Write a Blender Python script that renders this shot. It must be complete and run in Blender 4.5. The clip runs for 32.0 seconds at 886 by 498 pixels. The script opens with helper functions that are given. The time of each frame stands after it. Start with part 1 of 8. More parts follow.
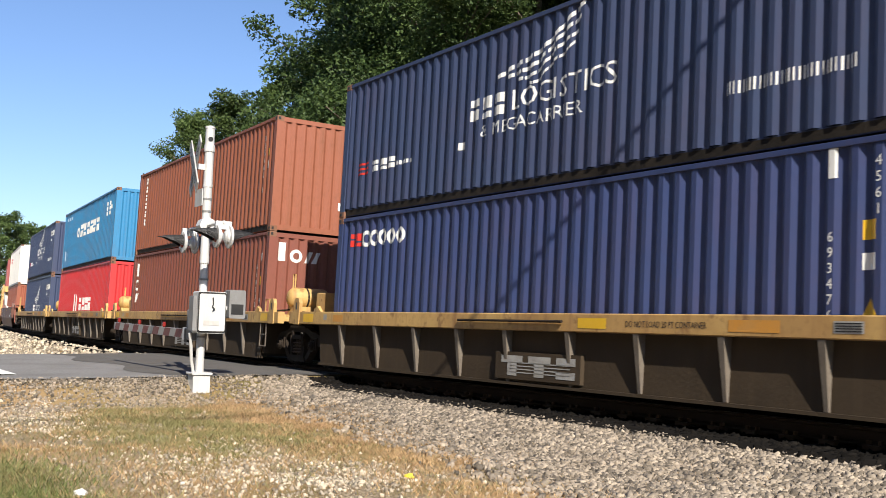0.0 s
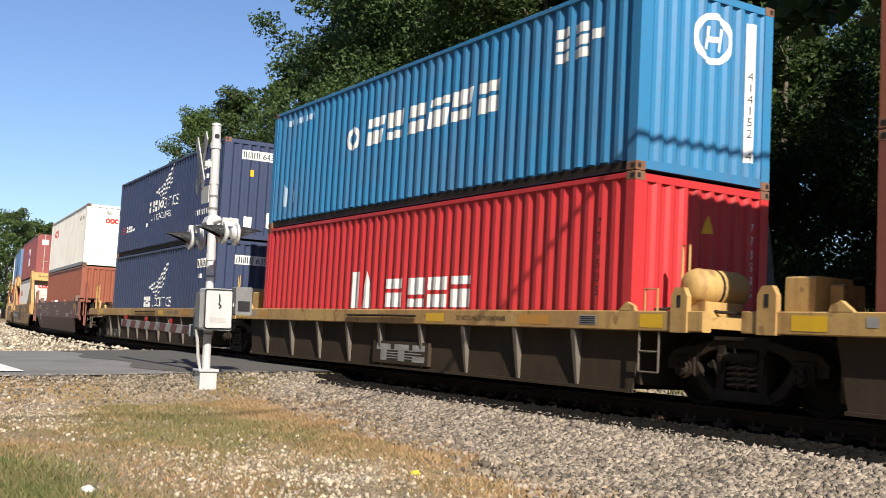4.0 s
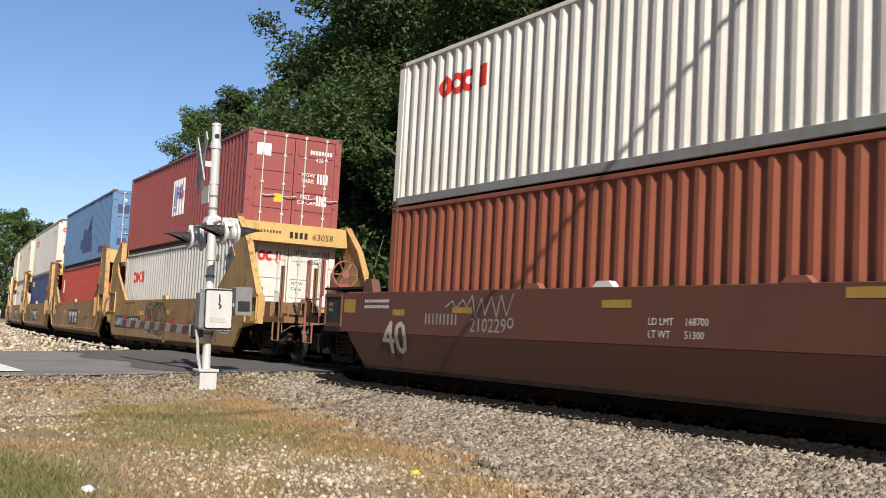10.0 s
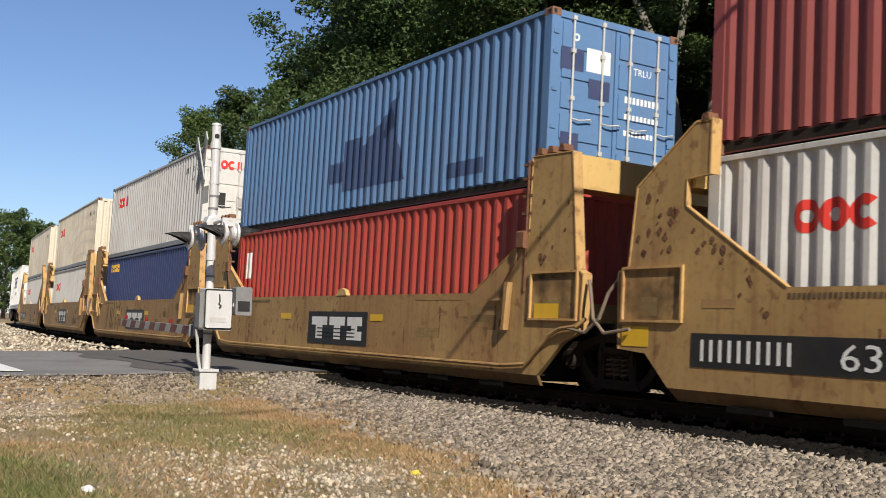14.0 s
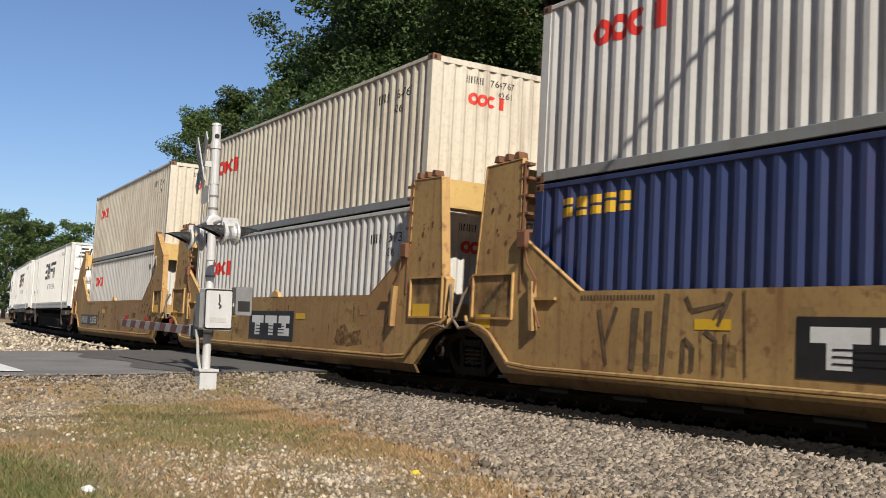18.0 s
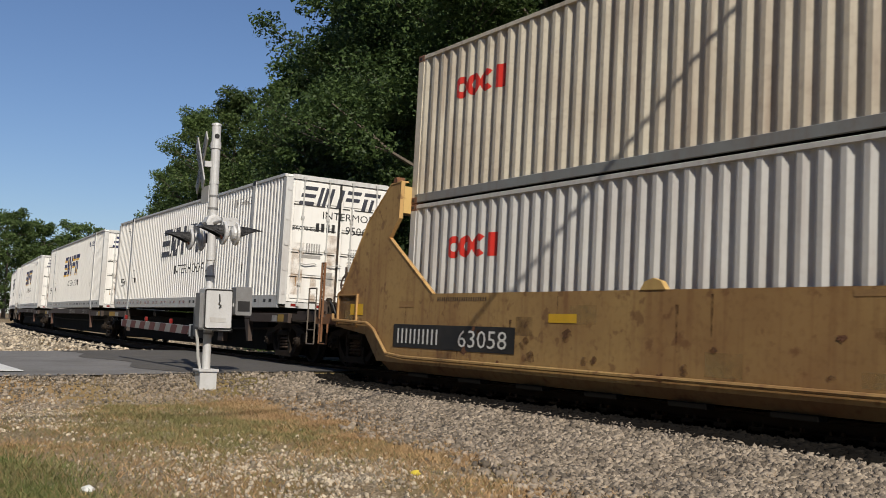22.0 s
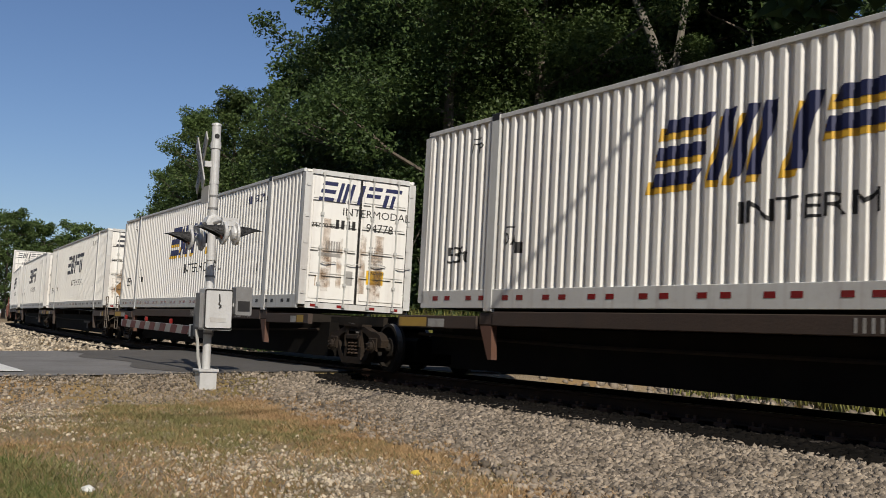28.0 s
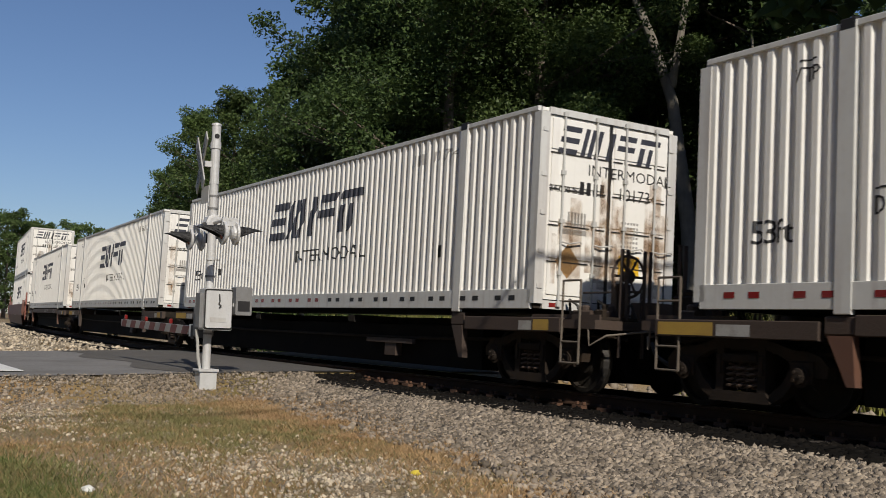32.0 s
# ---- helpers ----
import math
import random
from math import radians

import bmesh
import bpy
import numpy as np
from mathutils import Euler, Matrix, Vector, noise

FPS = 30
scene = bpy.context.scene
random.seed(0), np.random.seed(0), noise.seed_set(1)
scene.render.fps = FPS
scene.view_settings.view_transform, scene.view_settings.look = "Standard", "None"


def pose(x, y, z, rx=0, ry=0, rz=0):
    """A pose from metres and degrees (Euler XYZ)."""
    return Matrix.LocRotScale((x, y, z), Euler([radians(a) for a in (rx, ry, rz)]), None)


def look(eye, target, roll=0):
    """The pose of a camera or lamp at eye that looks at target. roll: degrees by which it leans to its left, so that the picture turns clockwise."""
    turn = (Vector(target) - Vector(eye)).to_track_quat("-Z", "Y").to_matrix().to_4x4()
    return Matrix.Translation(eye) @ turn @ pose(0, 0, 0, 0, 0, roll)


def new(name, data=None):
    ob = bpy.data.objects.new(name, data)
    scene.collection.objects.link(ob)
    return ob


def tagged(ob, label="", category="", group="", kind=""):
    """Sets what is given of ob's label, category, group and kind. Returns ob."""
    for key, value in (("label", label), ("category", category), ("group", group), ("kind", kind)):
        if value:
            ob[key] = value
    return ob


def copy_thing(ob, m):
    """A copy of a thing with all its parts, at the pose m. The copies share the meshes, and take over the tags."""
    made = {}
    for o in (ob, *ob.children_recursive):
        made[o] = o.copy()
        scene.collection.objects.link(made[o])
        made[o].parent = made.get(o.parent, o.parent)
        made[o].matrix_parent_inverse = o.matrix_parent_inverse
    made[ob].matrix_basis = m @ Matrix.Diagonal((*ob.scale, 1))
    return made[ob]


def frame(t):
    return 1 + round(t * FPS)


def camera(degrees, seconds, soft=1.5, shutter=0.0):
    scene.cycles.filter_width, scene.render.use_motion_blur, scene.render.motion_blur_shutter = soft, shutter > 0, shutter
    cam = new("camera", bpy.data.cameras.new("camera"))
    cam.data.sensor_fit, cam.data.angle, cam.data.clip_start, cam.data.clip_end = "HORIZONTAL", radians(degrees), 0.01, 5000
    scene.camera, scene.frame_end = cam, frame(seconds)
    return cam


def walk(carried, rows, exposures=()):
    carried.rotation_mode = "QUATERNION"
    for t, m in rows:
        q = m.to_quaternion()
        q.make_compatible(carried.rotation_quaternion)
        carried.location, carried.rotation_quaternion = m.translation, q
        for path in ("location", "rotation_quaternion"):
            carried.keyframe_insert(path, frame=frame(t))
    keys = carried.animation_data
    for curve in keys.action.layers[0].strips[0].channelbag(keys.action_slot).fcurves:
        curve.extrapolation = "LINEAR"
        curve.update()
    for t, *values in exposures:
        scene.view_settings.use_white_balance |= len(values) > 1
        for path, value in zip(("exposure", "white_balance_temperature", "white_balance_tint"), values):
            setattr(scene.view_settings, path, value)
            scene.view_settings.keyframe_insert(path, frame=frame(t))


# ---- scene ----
cam = camera(45.36, 32.0, soft=0.55, shutter=0.12)


def cam_pose(turn, tilt):
    """The standing camera, turned and tilted by a few tenths of a degree."""
    m = Matrix.Translation((0, 0, 0.89)) @ Matrix.Rotation(radians(59.64 - turn), 4, "Z")
    m = m @ Matrix.Rotation(radians(90 + 4.17 + tilt), 4, "X")
    return m @ pose(0, 0, 0, 0, 0, 1.65)


REST = cam_pose(0, 0)
walk(cam, [(0.0, cam_pose(0.33, 0.18)), (0.5, cam_pose(0.34, 0.15)), (0.7, cam_pose(0.15, 0.12)), (1.0, cam_pose(-0.05, 0.09)),
           (1.5, cam_pose(-0.15, 0.06)), (2.0, cam_pose(-0.1, 0.05)), (2.5, cam_pose(-0.05, 0.04)), (3.0, REST), (3.5, REST), (32.0, REST)],
     [(0.0, 0.74), (3.0, 0.62), (6.0, 0.44), (8.5, 0.3), (10.0, 0.42), (11.5, 0.28), (13.0, 0.14), (14.0, 0.3), (17.0, 0.26), (19.0, 0.02), (20.0, -0.16), (21.0, -0.1), (23.0, -0.26), (28.0, -0.28), (29.0, -0.42), (30.0, -0.34), (32.0, -0.34)])

# ---- daylight ----
SUN_EL, SUN_AZ = 37.1, -13.0
world = bpy.data.worlds.new("sky")
scene.world = world
world.use_nodes = True
wn, wl = world.node_tree.nodes, world.node_tree.links
sky = wn.new("ShaderNodeTexSky")
sky.sky_type, sky.sun_disc = "NISHITA", False
sky.sun_elevation, sky.sun_rotation = radians(SUN_EL), radians(90 - SUN_AZ)
sky.air_density, sky.dust_density, sky.ozone_density = 1.0, 0.2, 3.0
tint = wn.new("ShaderNodeMix")
tint.data_type, tint.blend_type = "RGBA", "MULTIPLY"
tint.inputs[0].default_value, tint.inputs[7].default_value = 1.0, (0.94, 1.0, 1.18, 1)
wl.new(sky.outputs[0], tint.inputs[6])
wl.new(tint.outputs[2], wn["Background"].inputs[0])
wn["Background"].inputs[1].default_value = 0.077
sun_dir = Vector((math.cos(radians(SUN_EL)) * math.cos(radians(SUN_AZ)), math.cos(radians(SUN_EL)) * math.sin(radians(SUN_AZ)), math.sin(radians(SUN_EL))))
sun = new("sun", bpy.data.lights.new("sun", "SUN"))
sun.data.energy, sun.data.angle, sun.data.color = 5.0, radians(0.5), (1.0, 0.925, 0.81)
sun.matrix_world = look(sun_dir * 100, (0, 0, 0))
# ---- materials ----
MATS = {}


def surface(name, colour, rough=0.6, metal=0.0, dirt=(0.1, 0.07, 0.05), amount=0.3, scale=1.5, bump=0.0, bump_scale=60.0,
            streak=0.0, vary=0.0, island=False, spec=0.5, flake=0.0):
    """A painted, cast or natural surface: base colour, stains at two scales, downward streaks and fine relief."""
    if name in MATS:
        return MATS[name]
    m = bpy.data.materials.new(name)
    m.use_nodes = True
    n, l = m.node_tree.nodes, m.node_tree.links
    b = n["Principled BSDF"]
    b.inputs["Roughness"].default_value, b.inputs["Metallic"].default_value = rough, metal
    b.inputs["Specular IOR Level"].default_value = spec
    co = n.new("ShaderNodeTexCoord")

    def tex(sc, detail=4.0, stretch=None):
        t = n.new("ShaderNodeTexNoise")
        t.inputs["Scale"].default_value, t.inputs["Detail"].default_value = sc, detail
        if stretch:
            mp = n.new("ShaderNodeMapping")
            mp.inputs["Scale"].default_value = stretch
            l.new(co.outputs["Object"], mp.inputs[0])
            l.new(mp.outputs[0], t.inputs[0])
        else:
            l.new(co.outputs["Object"], t.inputs[0])
        return t

    def ramp(src, lo, hi, top):
        r = n.new("ShaderNodeMapRange")
        r.inputs[1].default_value, r.inputs[2].default_value, r.inputs[4].default_value = lo, hi, top
        l.new(src, r.inputs[0])
        return r.outputs[0]

    def mix(fac, a, c, kind="MIX"):
        x = n.new("ShaderNodeMix")
        x.data_type, x.blend_type = "RGBA", kind
        l.new(fac, x.inputs[0]) if hasattr(fac, "links") else None
        if not hasattr(fac, "links"):
            x.inputs[0].default_value = fac
        for v, i in ((a, 6), (c, 7)):
            if hasattr(v, "links"):
                l.new(v, x.inputs[i])
            else:
                x.inputs[i].default_value = (*v, 1)
        return x.outputs[2]

    big, fine = tex(scale), tex(scale * 14, 6)
    col = mix(ramp(big.outputs[0], 0.42, 0.75, amount), colour, dirt)
    col = mix(ramp(fine.outputs[0], 0.5, 0.8, amount * 0.8), col, tuple(c * 0.7 for c in dirt))
    if streak:
        st = tex(1.0, 5, (7.0, 7.0, 0.35))
        col = mix(ramp(st.outputs[0], 0.52, 0.78, streak), col, dirt)
    if flake:
        fl = tex(4.6, 9)
        col = mix(ramp(fl.outputs[0], 0.6, 0.67, flake), col, tuple(c * 0.75 for c in dirt))
        halo = tex(0.55, 5, (1.0, 1.0, 0.6))
        col = mix(ramp(halo.outputs[0], 0.5, 0.66, flake * 0.55), col, tuple(c * 1.3 for c in dirt))
    if vary:
        info = n.new("ShaderNodeNewGeometry" if island else "ShaderNodeObjectInfo")
        v = ramp(info.outputs["Random Per Island" if island else "Random"], 0, 1, 1.0)
        hsv = n.new("ShaderNodeHueSaturation")
        mr = n.new("ShaderNodeMapRange")
        mr.inputs[3].default_value, mr.inputs[4].default_value = 1 - vary, 1 + vary
        l.new(v, mr.inputs[0])
        l.new(mr.outputs[0], hsv.inputs["Value"])
        l.new(col, hsv.inputs["Color"])
        col = hsv.outputs[0]
    l.new(col, b.inputs["Base Color"])
    if bump:
        bp = n.new("ShaderNodeBump")
        bp.inputs["Strength"].default_value, bp.inputs["Distance"].default_value = bump, 0.02
        bt = tex(bump_scale, 5)
        l.new(bt.outputs[0], bp.inputs["Height"])
        l.new(bp.outputs[0], b.inputs["Normal"])
    MATS[name] = m
    return m


def stain(name, colour, cover=0.8, scale=6.0):
    """A thin patchy stain through which the paint below shows."""
    m = surface(name, colour, 0.8, 0.0, tuple(c * 0.6 for c in colour), 0.5, scale, 0, 60, 0.4)
    n, l = m.node_tree.nodes, m.node_tree.links
    t, r = n.new("ShaderNodeTexNoise"), n.new("ShaderNodeMapRange")
    co = n.new("ShaderNodeTexCoord")
    t.inputs["Scale"].default_value, t.inputs["Detail"].default_value = scale, 8
    l.new(co.outputs["Object"], t.inputs[0])
    r.inputs[1].default_value, r.inputs[2].default_value, r.inputs[4].default_value = 0.36, 0.66, cover
    l.new(t.outputs[0], r.inputs[0])
    l.new(r.outputs[0], n["Principled BSDF"].inputs["Alpha"])
    return m


RUST = (0.16, 0.06, 0.025)


def paint(name, colour, rust=0.35, streak=0.3, rough=0.5, flake=0.0):
    return surface(name, colour, rough, 0.0, RUST, rust, 0.9, 0.12, 9.0, streak, flake=flake)


NAVY = paint("navy paint", (0.034, 0.050, 0.108), 0.07, 0.08)
NAVY2 = paint("dark blue paint", (0.030, 0.047, 0.13), 0.08, 0.1)
ORANGE = paint("orange paint", (0.275, 0.09, 0.05), 0.35, 0.4, 0.6, 0.15)
BRICK = paint("faded brown red paint", (0.195, 0.06, 0.041), 0.4, 0.4, 0.6, 0.15)
AZURE = paint("azure paint", (0.03, 0.20, 0.40), 0.2, 0.2)
SCARLET = paint("scarlet paint", (0.52, 0.03, 0.035), 0.15, 0.2)
WHITE = paint("off white container paint", (0.58, 0.57, 0.54), 0.15, 0.35)
BRIGHT_WHITE = paint("bright white container paint", (0.80, 0.78, 0.72), 0.12, 0.25)
CREAM = paint("weathered cream paint", (0.63, 0.575, 0.46), 0.25, 0.5, 0.5, 0.1)
SALMON = paint("salmon orange paint", (0.29, 0.088, 0.05), 0.3, 0.35)
MAROON = paint("maroon paint", (0.28, 0.07, 0.065), 0.25, 0.2)
STEEL_BLUE = paint("chalky steel blue paint", (0.10, 0.20, 0.37), 0.15, 0.2)
RED = paint("dull red paint", (0.40, 0.055, 0.04), 0.2, 0.2)
VAN_WHITE = paint("clean white enamel", (0.83, 0.815, 0.77), 0.06, 0.15, 0.5)
TRIM_GREY = paint("dull green grey rail paint", (0.25, 0.265, 0.26), 0.2, 0.3)
GREY_STEEL = paint("pale grey steel", (0.50, 0.50, 0.48), 0.15, 0.3)
YELLOW = paint("faded ochre railcar paint", (0.41, 0.262, 0.098), 0.45, 0.6, 0.7, 0.55)
# Ochre lightened so the sun-facing cross beams read bright; the lifting lugs share it.
BEAM = paint("sunlit ochre beam paint", (0.58, 0.39, 0.14), 0.15, 0.2, 0.65, 0.2)
SILL = paint("pale yellow sill paint", (0.54, 0.345, 0.12), 0.4, 0.5, 0.65, 0.55)
GOLD = paint("bright yellow marking", (0.75, 0.45, 0.02), 0.1, 0.1)
OXIDE = paint("oxide brown railcar paint", (0.118, 0.046, 0.033), 0.25, 0.3, 0.6)
GRIME = surface("black oily grime", (0.016, 0.014, 0.012), 0.85, 0.0, (0.05, 0.038, 0.027), 0.5, 2.0, 0.3, 30.0, 0.3, spec=0.15)
IRON = surface("rusty cast iron", (0.026, 0.020, 0.016), 0.85, 0.1, (0.06, 0.04, 0.025), 0.5, 4.0, 0.3, 40.0, spec=0.15)
TREAD = surface("polished wheel tread", (0.20, 0.19, 0.18), 0.4, 0.9, (0.12, 0.09, 0.06), 0.4, 5.0)
RAIL_TOP = surface("rusty rail steel", (0.055, 0.032, 0.022), 0.85, 0.1, (0.03, 0.02, 0.015), 0.5, 3.0, 0.3, 40.0, spec=0.15)
POLISHED = surface("polished rail head", (0.42, 0.41, 0.39), 0.28, 0.95, (0.2, 0.15, 0.12), 0.2, 6.0)
TIMBER = surface("creosoted tie", (0.035, 0.027, 0.021), 0.95, 0.0, (0.018, 0.014, 0.011), 0.5, 3.0, 0.5, 30.0, 0, 0.25)
ALU = surface("aluminium paint", (0.58, 0.58, 0.575), 0.5, 0.12, (0.3, 0.28, 0.25), 0.25, 3.0, 0.1, 30.0, 0.2)
BLACK = surface("black paint", (0.012, 0.012, 0.013), 0.55, 0.0, (0.06, 0.05, 0.04), 0.3, 4.0)
WHITE_MARK = surface("white lettering paint", (0.78, 0.78, 0.75), 0.6, 0.0, (0.4, 0.36, 0.3), 0.25, 4.0)
GREY_MARK = surface("worn grey lettering", (0.38, 0.37, 0.35), 0.7, 0.0, (0.12, 0.1, 0.08), 0.5, 5.0)
RED_MARK = surface("red lettering paint", (0.62, 0.03, 0.02), 0.55, 0.0, (0.4, 0.1, 0.06), 0.2, 4.0)
NAVY_MARK = surface("navy lettering paint", (0.015, 0.02, 0.08), 0.5, 0.0, (0.05, 0.05, 0.09), 0.3, 4.0)
YELLOW_MARK = surface("amber lettering paint", (0.72, 0.42, 0.03), 0.5, 0.0, (0.5, 0.35, 0.15), 0.2, 4.0)
GLASS_RED = surface("dark red lens", (0.22, 0.008, 0.008), 0.25)
BALLAST = surface("granite ballast", (0.275, 0.228, 0.175), 0.95, 0.0, (0.11, 0.085, 0.06), 0.55, 2.0, 0.4, 60.0, 0, 0.65, True)
ASPHALT = surface("worn grey asphalt", (0.20, 0.192, 0.185), 0.95, 0.0, (0.10, 0.095, 0.085), 0.55, 0.7, 0.4, 90.0)
BARK = surface("grey bark", (0.17, 0.14, 0.11), 0.9, 0.0, (0.06, 0.05, 0.04), 0.6, 3.0, 0.8, 18.0)
PALE_GRAVEL = surface("pale limestone gravel", (0.43, 0.365, 0.275), 0.95, 0.0, (0.2, 0.15, 0.1), 0.5, 2.0, 0, 60.0, 0, 0.6, True)
DRY = surface("dry grass blades", (0.38, 0.25, 0.125), 0.85, 0.0, (0.27, 0.145, 0.07), 0.5, 1.2, 0, 60, 0, 0.35, True)
GREEN = surface("green grass blades", (0.18, 0.17, 0.06), 0.7, 0.0, (0.25, 0.18, 0.085), 0.5, 1.0, 0, 60, 0, 0.35, True)
LUSH = surface("lush grass blades", (0.085, 0.115, 0.024), 0.75, 0.0, (0.17, 0.15, 0.06), 0.5, 1.0, 0, 60, 0, 0.35, True)
MEADOW = surface("yellow green meadow blades", (0.19, 0.20, 0.045), 0.7, 0.0, (0.3, 0.24, 0.08), 0.5, 0.6, 0, 60, 0, 0.35, True)
# Near-black ballast for the bed under the rails and the stones at its edge.
DARK_BALLAST = surface("near-black ballast", (0.007, 0.006, 0.005), 1.0, 0.0, (0.014, 0.012, 0.01), 0.5, 2.0, 0, 60.0, 0, 0.5, True, 0.1)
# ---- mesh tools ----
MESHES = {}


def mesh_of(name, bm, material, smooth=False):
    me = bpy.data.meshes.new(name)
    bm.normal_update()
    bm.to_mesh(me)
    bm.free()
    for m in material if isinstance(material, (list, tuple)) else [material]:
        me.materials.append(m)
    if smooth:
        me.polygons.foreach_set("use_smooth", [True] * len(me.polygons))
    return me


def part(name, bm, material, parent, label="", smooth=False):
    """One mesh object under a thing or a part. bm may be a mesh that another part already has."""
    me = bm if isinstance(bm, bpy.types.Mesh) else mesh_of(name, bm, material, smooth)
    ob = new(name, me)
    ob.parent = parent
    return tagged(ob, label)


def shared(key, make, material, smooth=False):
    """The mesh for key, built once."""
    if key not in MESHES:
        MESHES[key] = mesh_of(key[0], make(), material, smooth)
    return MESHES[key]


def thing(name, label, category, group="", kind=""):
    ob = new(name)
    ob.empty_display_size = 0.2
    return tagged(ob, label, category, group, kind)


def hexa(bm, p, mat=0):
    """A block from eight corners: four below, four above, both round the same way."""
    v = [bm.verts.new(c) for c in p]
    for f in ((3, 2, 1, 0), (4, 5, 6, 7), (0, 1, 5, 4), (1, 2, 6, 5), (2, 3, 7, 6), (3, 0, 4, 7)):
        bm.faces.new([v[i] for i in f]).material_index = mat


def box(bm, x0, x1, y0, y1, z0, z1, c=0.0, mat=0):
    """A block, with its upright and lying edges along x cut off by c."""
    if c <= 0:
        hexa(bm, [(x0, y0, z0), (x1, y0, z0), (x1, y1, z0), (x0, y1, z0), (x0, y0, z1), (x1, y0, z1), (x1, y1, z1), (x0, y1, z1)], mat)
        return bm
    prism(bm, [(y0 + c, z0), (y1 - c, z0), (y1, z0 + c), (y1, z1 - c), (y1 - c, z1), (y0 + c, z1), (y0, z1 - c), (y0, z0 + c)], "x", x0, x1, mat)
    return bm


def prism(bm, pts, axis, a, b, mat=0):
    """A polygon drawn across an axis and pushed along it from a to b. Across x the points are (y, z), across y (x, z), across z (x, y)."""
    put = {"x": lambda t, p: (t, p[0], p[1]), "y": lambda t, p: (p[0], t, p[1]), "z": lambda t, p: (p[0], p[1], t)}[axis]
    lo, hi = [bm.verts.new(put(a, p)) for p in pts], [bm.verts.new(put(b, p)) for p in pts]
    n = len(pts)
    fs = [bm.faces.new(lo[::-1]), bm.faces.new(hi)]
    for i in range(n):
        fs.append(bm.faces.new((lo[i], lo[(i + 1) % n], hi[(i + 1) % n], hi[i])))
    for f in fs:
        f.material_index = mat
    bmesh.ops.recalc_face_normals(bm, faces=fs)
    return bm


def tube(bm, path, r, seg=8, mat=0, closed_ends=True):
    """A round bar along a path of points; r may be a list."""
    pts = [Vector(p) for p in path]
    rs = r if isinstance(r, (list, tuple)) else [r] * len(pts)
    rings, side = [], None
    for i, p in enumerate(pts):
        d = (pts[min(i + 1, len(pts) - 1)] - pts[max(i - 1, 0)]).normalized()
        if side is None:
            side = d.cross(Vector((0, 0, 1)) if abs(d.z) < 0.9 else Vector((1, 0, 0))).normalized()
        else:
            side = (side - d * side.dot(d)).normalized()
        up = d.cross(side)
        rings.append([bm.verts.new(p + (side * math.cos(a) + up * math.sin(a)) * rs[i]) for a in (2 * math.pi * k / seg for k in range(seg))])
    for a, b in zip(rings, rings[1:]):
        for k in range(seg):
            bm.faces.new((a[k], a[(k + 1) % seg], b[(k + 1) % seg], b[k])).material_index = mat
    if closed_ends:
        bm.faces.new(rings[0][::-1]).material_index = mat
        bm.faces.new(rings[-1]).material_index = mat
    return bm


def lathe(bm, prof, axis, centre, seg=20, mat=0):
    """A turned shape: prof is a list of (along, radius) on an axis through centre."""
    rings = []
    for t, r in prof:
        ring = []
        for k in range(seg):
            a = 2 * math.pi * k / seg
            c, s = r * math.cos(a), r * math.sin(a)
            o = {"x": (t, c, s), "y": (c, t, -s), "z": (c, s, t)}[axis]
            ring.append(bm.verts.new(Vector(centre) + Vector(o)))
        rings.append(ring)
    for a, b in zip(rings, rings[1:]):
        for k in range(seg):
            f = bm.faces.new((a[k], a[(k + 1) % seg], b[(k + 1) % seg], b[k]))
            f.material_index = mat
    bm.faces.new(rings[0][::-1]).material_index = mat
    bm.faces.new(rings[-1]).material_index = mat
    return bm


def fresh():
    return bmesh.new()


# ---- marks that lie on a corrugated or plain wall ----
def letters(text, height, x=0.0, z=0.0, slant=0.0, stretch=1.0, align="LEFT"):
    """Triangles of a line of text in the built-in font, its foot at (x, z)."""
    cu = bpy.data.curves.new("line", "FONT")
    cu.body, cu.size, cu.align_x, cu.resolution_u = text, height * 1.38, align, 2
    ob = bpy.data.objects.new("line", cu)
    me = ob.to_mesh()
    me.calc_loop_triangles()
    v = [p.co.copy() for p in me.vertices]
    out = [[(x + (v[i].x * stretch + v[i].y * slant), z + v[i].y) for i in t.vertices] for t in me.loop_triangles]
    ob.to_mesh_clear()
    bpy.data.objects.remove(ob)
    bpy.data.curves.remove(cu)
    return out


def rect(x0, x1, z0, z1, slant=0.0):
    h = z1 - z0
    return [[(x0, z0), (x1, z0), (x1 + slant * h, z1), (x0 + slant * h, z1)]]


def ring(x, z, r, w, a0=0, a1=360, n=20, sx=1.0):
    out = []
    for k in range(n):
        a, b = (radians(a0 + (a1 - a0) * j / n) for j in (k, k + 1))
        out.append([(x + sx * q * math.cos(t), z + q * math.sin(t)) for q, t in ((r, a), (r, b), (r - w, b), (r - w, a))])
    return out


def bars(x, z, width, height, n, gap=0.35):
    """Writing that cannot be read: a row of upright bars."""
    step = width / n
    return [q for k in range(n) for q in rect(x + k * step, x + k * step + step * (1 - gap), z, z + height)]


def clip(poly, x0, x1):
    for lim, sgn in ((x0, 1), (x1, -1)):
        out = []
        for a, b in zip(poly, poly[1:] + poly[:1]):
            ia, ib = (a[0] - lim) * sgn >= 0, (b[0] - lim) * sgn >= 0
            if ia:
                out.append(a)
            if ia != ib:
                t = (lim - a[0]) / (b[0] - a[0])
                out.append((lim, a[1] + t * (b[1] - a[1])))
        poly = out
        if len(poly) < 3:
            return []
    return poly


